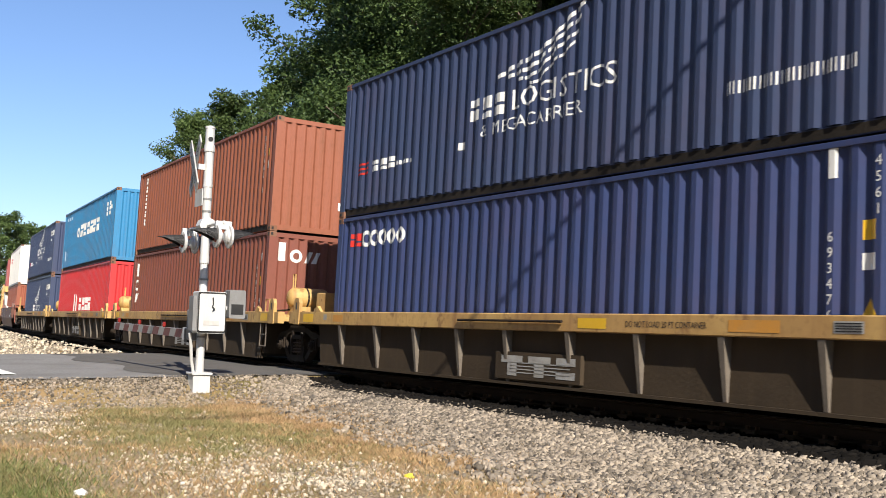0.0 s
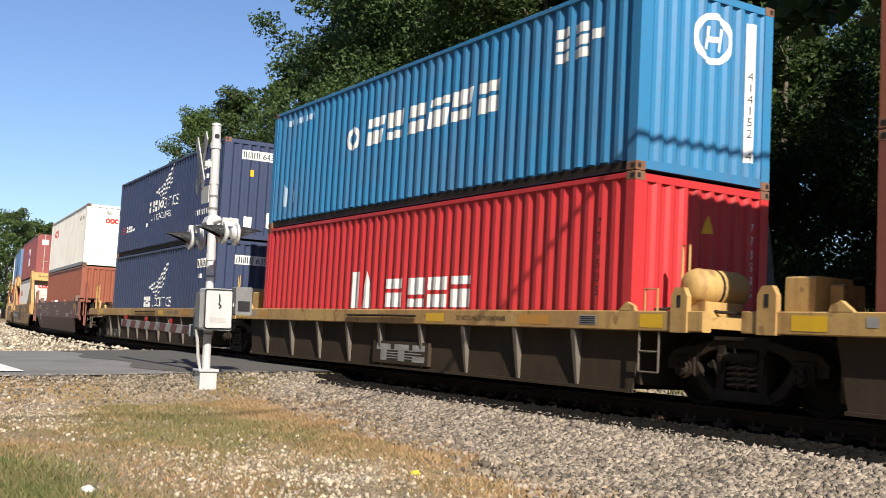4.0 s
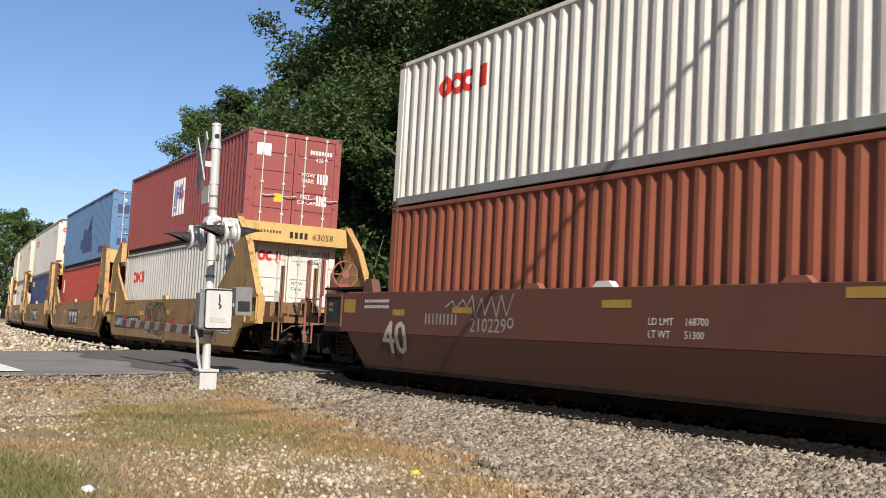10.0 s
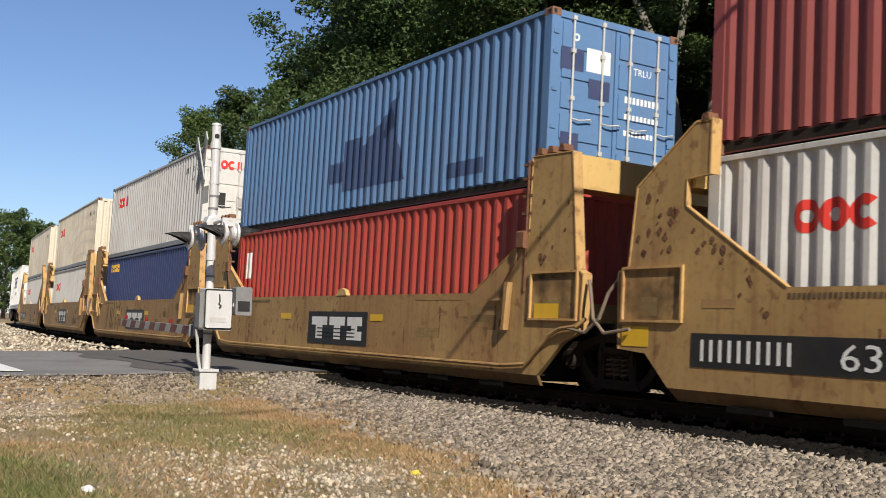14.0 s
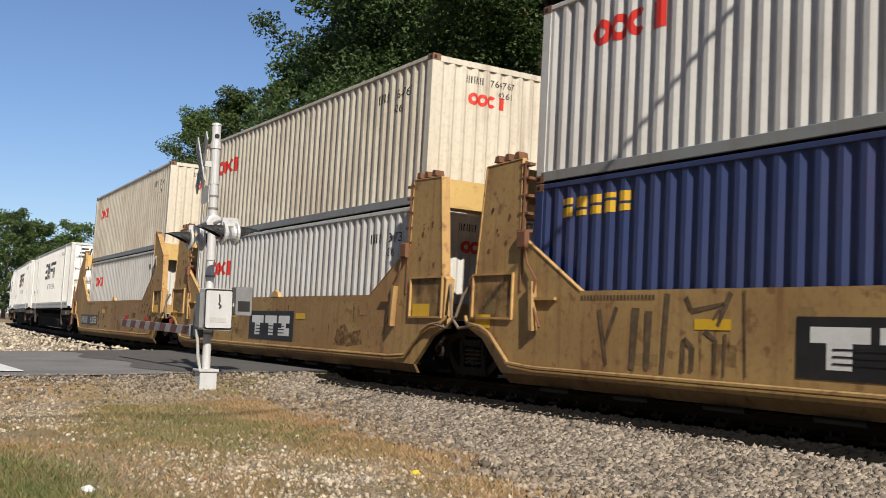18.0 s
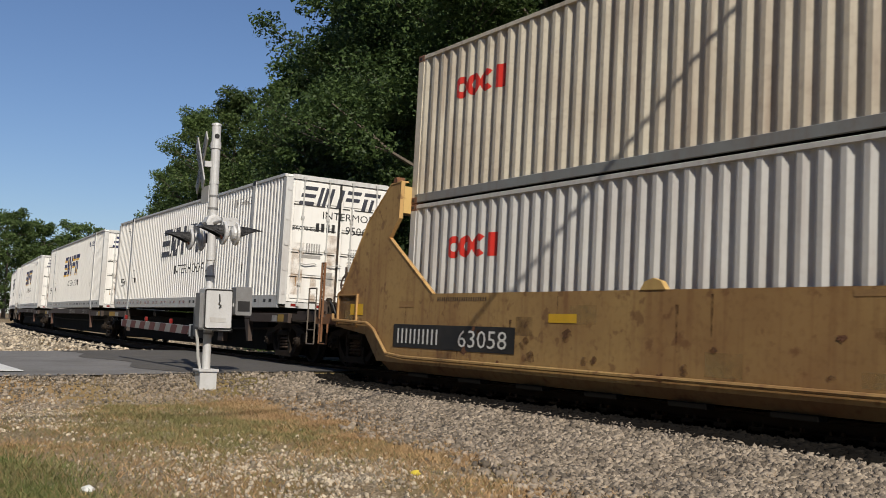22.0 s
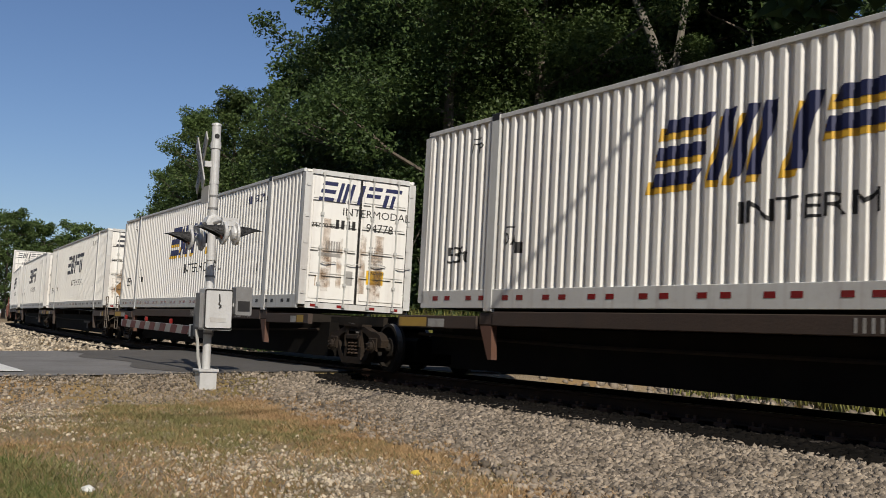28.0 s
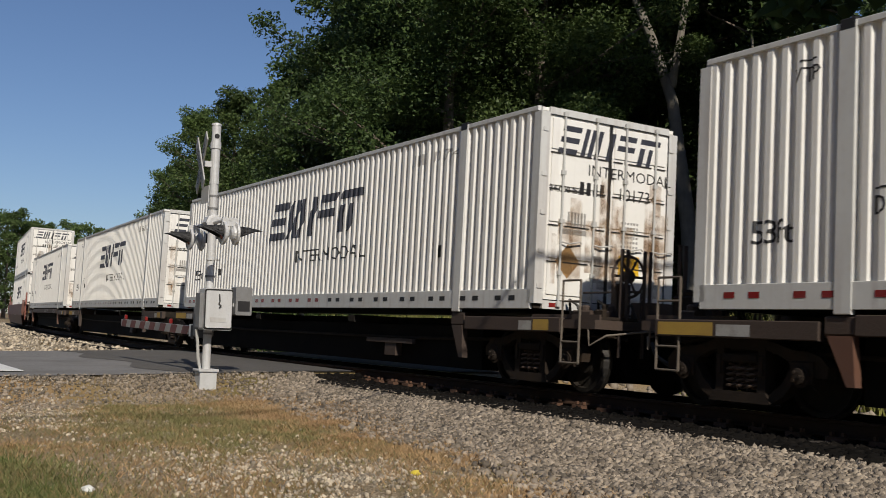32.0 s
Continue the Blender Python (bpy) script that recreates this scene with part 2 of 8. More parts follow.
def drape(polys, prof, put, lift=0.004):
    """Lays flat convex pieces on a wall with the profile prof, a list of (along, depth); put(u, depth, v) gives the place."""
    bm = fresh()
    for poly in polys:
        lo, hi = min(p[0] for p in poly), max(p[0] for p in poly)
        for (a, da), (b, db) in zip(prof, prof[1:]):
            if b <= lo or a >= hi or b - a < 1e-6:
                continue
            c = clip(list(poly), a, b)
            if len(c) >= 3:
                vs = [bm.verts.new(put(u, da + (db - da) * (u - a) / (b - a) + lift, w)) for u, w in c]
                try:
                    bm.faces.new(vs)
                except ValueError:
                    pass
    return bm
# ---- the line of the track ----
KNOTS = [(-320, 0.001), (-200, 0.001), (-140, 0.0012), (-115, 0.0014), (-95, 0.0017), (-80, 0.0019), (-65, 0.0012), (-50, 0.0009),
         (-35, 0.0027), (-20, 0.0039), (0, -0.005), (6, 0.0), (320, 0.0)]
_s = np.arange(-320, 320.01, 0.25)
_k = np.interp(_s, [k[0] for k in KNOTS], [k[1] for k in KNOTS])
_th = np.concatenate([[0], np.cumsum((_k[1:] + _k[:-1]) / 2 * 0.25)])
_th -= np.interp(0, _s, _th)
_x = np.concatenate([[0], np.cumsum((np.cos(_th[1:]) + np.cos(_th[:-1])) / 2 * 0.25)])
_y = np.concatenate([[0], np.cumsum((np.sin(_th[1:]) + np.sin(_th[:-1])) / 2 * 0.25)])
_x -= np.interp(0, _s, _x)
_y += 10.128 - np.interp(0, _s, _y)
CANT, GRADE = -0.0278, -0.0017


def along(s):
    """Place and heading of the track's centre line, s metres along it."""
    return float(np.interp(s, _s, _x)), float(np.interp(s, _s, _y)), float(np.interp(s, _s, _th))


def rail_pose(s):
    x, y, th = along(s)
    return Matrix.Translation((x, y, GRADE * s)) @ Matrix.Rotation(th, 4, "Z") @ Matrix.Rotation(CANT, 4, "X")


def offset(x, y):
    """How far (x, y) lies from the centre line, positive on the camera's side (arrays allowed)."""
    return (np.interp(x, _x, _y) - y) * np.cos(np.interp(x, _x, _th))


def ground_z(x, y):
    """Height of the ground: ballast bed, road humped over the track, level lot."""
    x, y = np.asarray(x, float), np.asarray(y, float)
    o = offset(x, y)
    s_z = GRADE * np.clip(x, -300, 60)
    bed = np.interp(np.abs(o), [0, 1.3, 1.5, 1.9, 3.2, 4.5, 8, 14, 40], [-0.25, -0.25, -0.215, -0.24, -0.5, -0.55, -0.58, -0.6, -0.6])
    far = np.interp(-o, [1.9, 3.5, 6, 12, 30, 80, 400], [-0.24, -0.5, -0.5, -0.35, 0.0, 0.6, 3.0])
    z = np.where(o < -1.9, far, bed)
    road = np.interp(np.abs(o), [0, 2.2, 6, 12, 40], [-0.05, -0.06, -0.14, -0.2, -0.3])
    w = np.clip(np.minimum((x + 30.5) / 0.8, (-17.5 - x) / 1.1), 0, 1)
    w = w * w * (3 - 2 * w)
    z = z * (1 - w) + (road - 0.02) * w
    lump = 0.02 * np.sin(x * 1.7 + y * 0.9) + 0.015 * np.sin(x * 3.1 - y * 2.3)
    return z + s_z + lump * (1 - w) * np.clip((np.abs(o) - 2) / 2, 0, 1)


def sheet(name, xs, ys, zf, material):
    X, Y = np.meshgrid(xs, ys)
    Z = zf(X, Y)
    v = np.stack([X.ravel(), Y.ravel(), Z.ravel()], 1)
    nx, ny = len(xs), len(ys)
    i = (np.arange(ny - 1)[:, None] * nx + np.arange(nx - 1)[None]).ravel()
    f = np.stack([i, i + 1, i + nx + 1, i + nx], 1)
    me = bpy.data.meshes.new(name)
    me.from_pydata(v.tolist(), [], f.tolist())
    me.polygons.foreach_set("use_smooth", [True] * len(me.polygons))
    me.materials.append(material)
    return new(name, me)


def soil_material():
    """Dry grass, green grass and gravel mixed in patches."""
    m = bpy.data.materials.new("dry lot with grass and gravel")
    m.use_nodes = True
    n, l = m.node_tree.nodes, m.node_tree.links
    b = n["Principled BSDF"]
    b.inputs["Roughness"].default_value = 0.95
    b.inputs["Specular IOR Level"].default_value = 0.1
    co = n.new("ShaderNodeTexCoord")

    def noise_tex(sc, det, seed):
        mp = n.new("ShaderNodeMapping")
        mp.inputs["Location"].default_value = (seed, seed * 0.7, 0)
        l.new(co.outputs["Object"], mp.inputs[0])
        t = n.new("ShaderNodeTexNoise")
        t.inputs["Scale"].default_value, t.inputs["Detail"].default_value = sc, det
        l.new(mp.outputs[0], t.inputs[0])
        return t.outputs[0]

    def ramp(src, stops):
        r = n.new("ShaderNodeValToRGB")
        while len(r.color_ramp.elements) < len(stops):
            r.color_ramp.elements.new(0.5)
        for e, (p, c) in zip(r.color_ramp.elements, stops):
            e.position, e.color = p, (*c, 1)
        l.new(src, r.inputs[0])
        return r.outputs[0]

    def mix(f, a, c):
        x = n.new("ShaderNodeMix")
        x.data_type = "RGBA"
        l.new(f, x.inputs[0]), l.new(a, x.inputs[6]), l.new(c, x.inputs[7])
        return x.outputs[2]

    grass = ramp(noise_tex(0.35, 6, 3), [(0.35, (0.14, 0.12, 0.045)), (0.5, (0.25, 0.18, 0.085)), (0.65, (0.30, 0.195, 0.095))])
    gravel = ramp(noise_tex(38, 3, 9), [(0.3, (0.10, 0.078, 0.05)), (0.5, (0.27, 0.21, 0.14)), (0.7, (0.42, 0.34, 0.24))])
    f = ramp(noise_tex(0.55, 8, 17), [(0.42, (0, 0, 0)), (0.56, (1, 1, 1))])
    l.new(mix(f, grass, gravel), b.inputs["Base Color"])
    bp = n.new("ShaderNodeBump")
    bp.inputs["Strength"].default_value, bp.inputs["Distance"].default_value = 0.7, 0.04
    l.new(noise_tex(30, 6, 1), bp.inputs["Height"])
    l.new(bp.outputs[0], b.inputs["Normal"])
    return m


def graded(a, b, n, p):
    """n steps from a to b, wider and wider."""
    return [a + (b - a) * (k / n) ** p for k in range(1, n + 1)]


SOIL = soil_material()
xs = sorted(graded(-45, -1500, 24, 3)) + list(np.arange(-45, 3.01, 0.3)) + graded(3, 1500, 24, 3)
ys = sorted(graded(-4, -1500, 24, 3)) + list(np.arange(-4, 24.01, 0.3)) + graded(24, 1500, 24, 3)
tagged(sheet("ground", np.array(xs), np.array(ys), ground_z, SOIL), "dry grass lot with gravel patches beside the track", "ground", kind="structure")


def road_z(x, y):
    o = offset(x, y)
    return np.interp(np.abs(o), [0, 2.2, 6, 12, 40], [-0.05, -0.06, -0.14, -0.2, -0.3]) + GRADE * x + 0.004


road = sheet("road", np.linspace(-29.6, -18.5, 29), np.concatenate([np.arange(-60, 0, 2.0), np.arange(0, 20, 0.4), np.arange(20, 80, 2.0)]), road_z, ASPHALT)
tagged(road, "worn grey asphalt road crossing the track", "road", kind="structure")

APRON_X, APRON_O = np.linspace(-29.5, -18.6, 29), np.arange(-5.4, 4.31, 0.3)
gx, go = np.meshgrid(APRON_X, APRON_O)
gy = np.interp(gx, _x, _y) - go + 0.25 * np.sin(gx * 1.3) * (go > 4.0)
gz = road_z(gx, gy) + 0.006
nx = len(APRON_X)
me = bpy.data.meshes.new("crossing_apron")
me.from_pydata(np.stack([gx.ravel(), gy.ravel(), gz.ravel()], 1).tolist(), [], [(i + j * nx, i + (j + 1) * nx, i + 1 + (j + 1) * nx, i + 1 + j * nx) for j in range(len(APRON_O) - 1) for i in range(nx - 1)])
me.materials.append(surface("patched dark asphalt", (0.095, 0.088, 0.08), 0.95, 0.0, (0.06, 0.055, 0.05), 0.5, 1.1, 0.4, 90.0))
apron = new("crossing_apron", me)
tagged(apron, "darker patched asphalt where the road meets the rails", "road", kind="structure")

# ---- track ----
track = thing("railway_track", "single railway track of rusty steel rails on timber ties", "track", kind="structure")
RAILP = [(-0.07, -0.18), (0.07, -0.18), (0.07, -0.165), (0.012, -0.14), (0.012, -0.045), (0.036, -0.035), (0.036, -0.004), (0.03, 0.0),
         (-0.03, 0.0), (-0.036, -0.004), (-0.036, -0.035), (-0.012, -0.045), (-0.012, -0.14), (-0.07, -0.165)]
for side in (-1, 1):
    bm = fresh()
    loops = []
    for s in np.arange(-300, 240.1, 4.0):
        m = rail_pose(s)
        loops.append([bm.verts.new(m @ Vector((0, side * 0.7535 + a, b))) for a, b in RAILP])
    for p, q in zip(loops, loops[1:]):
        for k in range(len(RAILP)):
            f = bm.faces.new((p[k], q[k], q[(k + 1) % len(RAILP)], p[(k + 1) % len(RAILP)]))
            f.material_index = 1 if k == 7 else 0
    bmesh.ops.recalc_face_normals(bm, faces=bm.faces)
    part("rail", bm, [RAIL_TOP, POLISHED], track, "rusty steel rail with a bright worn head")
tie_mesh = shared(("tie",), lambda: box(fresh(), -0.115, 0.115, -1.3, 1.3, -0.37, -0.222, 0.01), TIMBER)


def plate_shape():
    """A ribbed plate under the rail with four square-headed spikes."""
    bm = box(fresh(), -0.1, 0.1, -0.17, 0.17, -0.222, -0.172)
    for sx in (-0.07, 0.07):
        for sy in (-0.1, 0.1):
            box(bm, sx - 0.018, sx + 0.018, sy - 0.022, sy + 0.022, -0.165, -0.125)
    return bm


plate_mesh = shared(("tie_plate",), plate_shape, surface("rusted tie plate", (0.12, 0.06, 0.035), 0.9, 0.1, (0.05, 0.03, 0.02), 0.5, 8.0))
for k in range(140):
    s = -60 + k * 0.52
    x = along(s)[0]
    if not -30 < x < -18:
        t = part("tie", tie_mesh, None, track)
        t.matrix_local = rail_pose(s) @ pose(0, random.uniform(-0.03, 0.03), random.uniform(-0.01, 0.005), 0, 0, random.uniform(-1, 1))
        if s > -28:
            part("tie_plate", plate_mesh, None, track, "rusty tie plate with spikes").matrix_local = rail_pose(s) @ pose(0, -0.7535, 0)

# the bed under the rails, near-black all over and wider on the far side
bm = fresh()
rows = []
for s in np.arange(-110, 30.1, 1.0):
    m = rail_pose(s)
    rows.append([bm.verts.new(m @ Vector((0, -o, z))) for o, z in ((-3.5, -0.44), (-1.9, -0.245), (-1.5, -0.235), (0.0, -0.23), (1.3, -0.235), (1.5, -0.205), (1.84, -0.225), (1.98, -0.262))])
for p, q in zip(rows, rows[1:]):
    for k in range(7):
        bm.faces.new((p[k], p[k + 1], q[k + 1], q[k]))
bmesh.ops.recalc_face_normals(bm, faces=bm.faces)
tagged(new("track_bed", mesh_of("track_bed", bm, DARK_BALLAST)), "near-black ballast bed under the rails", "track bed", kind="structure")
# ---- trees ----
def leaf_material(name, colour, light):
    m = bpy.data.materials.new(name)
    m.use_nodes = True
    n, l = m.node_tree.nodes, m.node_tree.links
    b = n["Principled BSDF"]
    b.inputs["Roughness"].default_value = 0.55
    b.inputs["Specular IOR Level"].default_value = 0.3
    geo = n.new("ShaderNodeNewGeometry")
    r = n.new("ShaderNodeValToRGB")
    r.color_ramp.elements[0].color, r.color_ramp.elements[1].color = (*colour, 1), (*light, 1)
    l.new(geo.outputs["Random Per Island"], r.inputs[0])
    info = n.new("ShaderNodeObjectInfo")
    mr = n.new("ShaderNodeMapRange")
    mr.inputs[3].default_value, mr.inputs[4].default_value = 0.75, 1.2
    l.new(info.outputs["Random"], mr.inputs[0])
    hsv = n.new("ShaderNodeHueSaturation")
    l.new(mr.outputs[0], hsv.inputs["Value"])
    l.new(r.outputs[0], hsv.inputs["Color"])
    l.new(hsv.outputs[0], b.inputs["Base Color"])
    t = n.new("ShaderNodeBsdfTranslucent")
    l.new(hsv.outputs[0], t.inputs[0])
    mix = n.new("ShaderNodeMixShader")
    mix.inputs[0].default_value = 0.35
    l.new(b.outputs[0], mix.inputs[1]), l.new(t.outputs[0], mix.inputs[2])
    l.new(mix.outputs[0], n["Material Output"].inputs[0])
    return m


LEAF = leaf_material("oak leaves", (0.024, 0.048, 0.014), (0.095, 0.145, 0.043))
# Lighter leaf colour; on some trees it stands for the sun they catch.
LEAF2 = leaf_material("lighter green leaves", (0.048, 0.085, 0.022), (0.15, 0.21, 0.065))


def leaf_cloud(name, centres, per, size, material, rng):
    """Leaves as small pointed blades round the ends of the twigs."""
    n = len(centres) * per
    c = np.repeat(np.array([p[:3] for p in centres]), per, 0)
    rad = np.repeat(np.array([p[3] for p in centres]), per)
    d = rng.normal(size=(n, 3))
    d /= np.linalg.norm(d, axis=1)[:, None]
    pos = c + d * (rad * rng.random(n) ** 0.45)[:, None] * np.array([1, 1, 0.75])
    a = rng.normal(size=(n, 3))
    a[:, 2] *= 0.6
    a /= np.linalg.norm(a, axis=1)[:, None]
    b = np.cross(a, rng.normal(size=(n, 3)))
    b /= np.linalg.norm(b, axis=1)[:, None]
    s = (size * (0.6 + 0.8 * rng.random(n)))[:, None]
    v = np.stack([pos - a * s, pos + a * s * 0.8 - b * s * 0.5, pos + a * s * 0.5 + b * s * 0.6], 1).reshape(-1, 3)
    me = bpy.data.meshes.new(name)
    me.vertices.add(n * 3)
    me.vertices.foreach_set("co", v.ravel())
    me.loops.add(n * 3)
    me.loops.foreach_set("vertex_index", np.arange(n * 3))
    me.polygons.add(n)
    me.polygons.foreach_set("loop_start", np.arange(n) * 3)
    me.update()
    me.materials.append(material)
    return me


def tree(label, height, spread, clear, seed, leaves, leaf_size, material, lean=0.0, cone=False, bow=None, bark=None, stout=1.0):
    """A broad-leaved tree: tapered trunk, limbs, and a ragged crown of leaves; clear is the bare part of the trunk.
    cone: narrow towards its top. bow: (heights, sideways shifts) of a crooked trunk."""
    rng = np.random.default_rng(seed)
    ob = thing("tree", label, "tree", "woods beside the track")
    bm = fresh()
    r0 = (0.016 * height + 0.06) * stout
    trunk = [(lean * f * f * height + 0.15 * math.sin(f * 5 + seed), 0.15 * math.cos(f * 4 + seed), f * height * 0.92) for f in (k / 8 for k in range(9))]
    if bow:
        trunk = [(float(np.interp(z, *bow)), y * 0.4, z) for x, y, z in trunk]
    tube(bm, trunk, [r0 * (1.25 if k == 0 else 1 - 0.11 * k) for k in range(9)], 9)
    part("trunk", bm, bark or BARK, ob, "grey bark trunk", True)
    bl, ends = fresh(), []
    n_limb = 26 if cone else 13
    for k in range(n_limb):
        f = clear + (0.97 - clear) * (k + rng.random() * 0.6) / n_limb
        i = min(7, int(f / 0.92 * 8)) if f < 0.92 else 7
        base = Vector(trunk[i]).lerp(Vector(trunk[i + 1]), min(1, f * 8 / 0.92 - i)) if f < 0.92 else Vector(trunk[8])
        ang = k * 2.4 + rng.random() * 0.8
        shape = math.sin(math.pi * min(1, (f - clear) / (1 - clear) * 0.75 + 0.25))
        L = spread * (0.35 + 0.65 * shape) * (0.75 + 0.5 * rng.random())
        if cone:
            L = spread * (1.12 - f) * (0.8 + 0.5 * rng.random())
        rise = L * (0.25 + 0.6 * f * rng.random())
        mid = base + Vector((math.cos(ang) * L * 0.5, math.sin(ang) * L * 0.5, rise * 0.4))
        end = base + Vector((math.cos(ang) * L, math.sin(ang) * L, rise))
        tube(bl, [base, mid, end], [r0 * 0.32, r0 * 0.2, 0.03], 5)
        for q in range(6):
            t = 0.3 + 0.14 * q
            c = base.lerp(end, t) + Vector(rng.normal(size=3) * L * 0.16)
            ends.append((c.x, c.y, c.z, (0.23 + 0.14 * rng.random()) * (L * 1.3 + 1.0 if cone else spread) * (1.1 - 0.25 * t)))
        for q in range(2):
            e2 = end + Vector(rng.normal(size=3) * L * 0.2)
            tube(bl, [mid, e2], [r0 * 0.12, 0.02], 4)
            ends.append((e2.x, e2.y, e2.z, 0.2 * (L + 1.2 if cone else spread) * (0.6 + 0.6 * rng.random())))
    top = trunk[8]
    for q in range(5):
        ends.append((top[0] + rng.normal() * spread * 0.15, top[1] + rng.normal() * spread * 0.15, top[2] + rng.random() * height * 0.07, (0.16 if cone else 0.22) * spread))
    part("branch_frame", bl, BARK, ob)
    part("crown", leaf_cloud("crown", ends, max(20, leaves // len(ends)), leaf_size, material, rng), None, ob, "ragged leafy crown")
    return ob


def bush(label, height, seed, leaves, material):
    rng = np.random.default_rng(seed)
    ob = thing("bush", label, "bush", "undergrowth beside the track")
    bm, ends = fresh(), []
    for k in range(9):
        a = k * 2.4
        e = Vector((math.cos(a) * height * 0.5 * rng.random(), math.sin(a) * height * 0.5 * rng.random(), height * (0.5 + 0.5 * rng.random())))
        tube(bm, [(0, 0, -0.1), e * 0.5 + Vector((0.05, 0, 0.1)), e], [0.04, 0.03, 0.012], 5)
        for q in range(4):
            c = e * (0.3 + 0.2 * q) + Vector(rng.normal(size=3) * height * 0.12)
            ends.append((c.x, c.y, max(0.15, c.z), height * 0.2))
    part("twig_frame", bm, BARK, ob)
    part("foliage", leaf_cloud("foliage", ends, leaves // len(ends), 0.11, material, rng), None, ob)
    return ob


OAK = "tall dark green oak in the shaded wood"
GUM = "leafy green tree with sunlit crown edge"
kinds = [tree(OAK, 21, 6.2, 0.22, 11, 110000, 0.088, LEAF), tree(OAK, 24, 6.8, 0.25, 12, 100000, 0.095, LEAF, 0.05),
         tree(GUM, 15, 4.4, 0.1, 14, 46000, 0.095, LEAF), tree(OAK, 22, 5.8, 0.18, 15, 95000, 0.09, LEAF2),
         tree(GUM, 13, 3.8, 0.08, 16, 32000, 0.1, LEAF2), tree(GUM, 9, 3.2, 0.06, 17, 24000, 0.095, LEAF),
         tree("tall dark tree deep in the wood", 22, 6.2, 0.15, 18, 25000, 0.17, LEAF),
         tree("young pointed poplar with sunlit green leaves", 15.5, 4.2, 0.06, 21, 36000, 0.095, LEAF2, cone=True),
         tree("tall leafy tree added out of view", 22, 6.2, 0.15, 19, 8000, 0.36, LEAF),
         tree("distant sunlit tree where the track bends", 22, 6.2, 0.12, 20, 9000, 0.32, LEAF2)]
first = {}


def plant(rows):
    """Sets trees out: kind, place, turn, and how tall each has grown beside its kind."""
    for kind, x, y, turn, grown in rows:
        m = pose(x, y, float(ground_z(x, y)) - 0.1, 0, 0, turn)
        ob = copy_thing(kinds[kind], m) if kind in first else kinds[kind]
        first[kind] = True
        ob.matrix_basis = m @ Matrix.Scale(grown, 4)


# the tall edge of the wood, then the rows behind it
plant([(0, -37.4, 21.8, 0, 1), (3, -36.8, 26.3, 40, 1), (1, -41, 31, 90, 1), (6, -44, 41, 200, 1), (6, -42, 47, 140, 1), (6, -44, 62, 20, 1)])
plant([(6, -46, 27.5, 210, 1), (6, -45, 35, 260, 1), (6, -47, 43, 310, 1), (6, -45, 51, 15, 1), (6, -43, 59, 70, 1), (6, -40, 69, 190, 1), (6, -34, 66, 30, 1), (6, -56, 38, 120, 1)])
plant([(6, -55, 47, 70, 1), (6, -54, 56, 330, 1), (8, -28, 78, 280, 1), (8, -14, 84, 10, 1), (2, -39, 29, 50, 0.8), (6, -50, 38, 250, 0.9)])
plant([(2, -41, 24.5, 330, 0.75), (5, -36.2, 23.8, 60, 0.9), (5, -36.5, 28.5, 160, 0.9), (6, -62, 44, 15, 1.05), (6, -60, 54, 95, 1.05), (6, -50, 66, 200, 1.05), (6, -38, 78, 40, 1.05)])
plant([(6, -50, 29, 45, 1), (6, -49, 24.5, 170, 0.85), (6, -43, 23.6, 250, 0.8), (6, -60, 30, 90, 0.95), (6, -62, 70, 30, 1.05), (6, -70, 60, 200, 1.05), (6, -52, 78, 120, 1.05)])
# unseen trees added beyond the road, out of view, to shade it and the wood's edge
plant([(8, -9.5, 25, 0, 1.3), (8, -9, 32, 80, 1.35), (8, -15, 37, 160, 1.35), (8, -2, 28, 240, 1.25), (8, -1, 37, 320, 1.3), (8, -19, 46, 60, 1.35), (8, 7, 30, 200, 1.2), (8, -24, 55, 110, 1.35), (8, -29, 65, 20, 1.3), (8, -10, 46, 300, 1.35), (8, -14, 57, 180, 1.35)])
# unseen trees added south of the lot to cut the sky light on the train's side
plant([(8, -72 + 9.5 * k, -17 - 4 * (k % 2) - 2 * (k % 3), 47 * k, 0.95 + 0.07 * (k % 4)) for k in range(14)])
# smaller trees where the wood falls away along the track
plant([(2, -53.1, 24.8, 0, 1.05), (2, -56.2, 25.1, 120, 1.0), (7, -57.6, 22.6, 30, 1.03), (7, -62.4, 21.4, 300, 1.0), (7, -66.8, 20.8, 140, 0.98), (7, -71.3, 20.4, 75, 0.79), (4, -64, 26.0, 80, 1.0), (5, -69.5, 24.5, 200, 1.3), (2, -49, 23.5, 60, 0.95)])
plant([(5, -73.6, 25, 15, 1.2), (5, -77, 25, 150, 1.1), (4, -57, 21.2, 10, 0.7), (5, -65, 21.2, 290, 0.95)])
# the far wood at the bend
plant([(9, -238, 21, 90, 1.0), (9, -232, 29, 10, 0.95), (9, -246, 34.5, 170, 1.04), (9, -252, 40, 30, 1.0), (9, -254, 43.5, 140, 0.95), (9, -225, 24, 250, 0.9), (9, -230, 12, 110, 1.0), (4, -258, 48, 300, 1.5), (9, -248, 50, 20, 0.97), (9, -246, 56, 200, 0.8)])
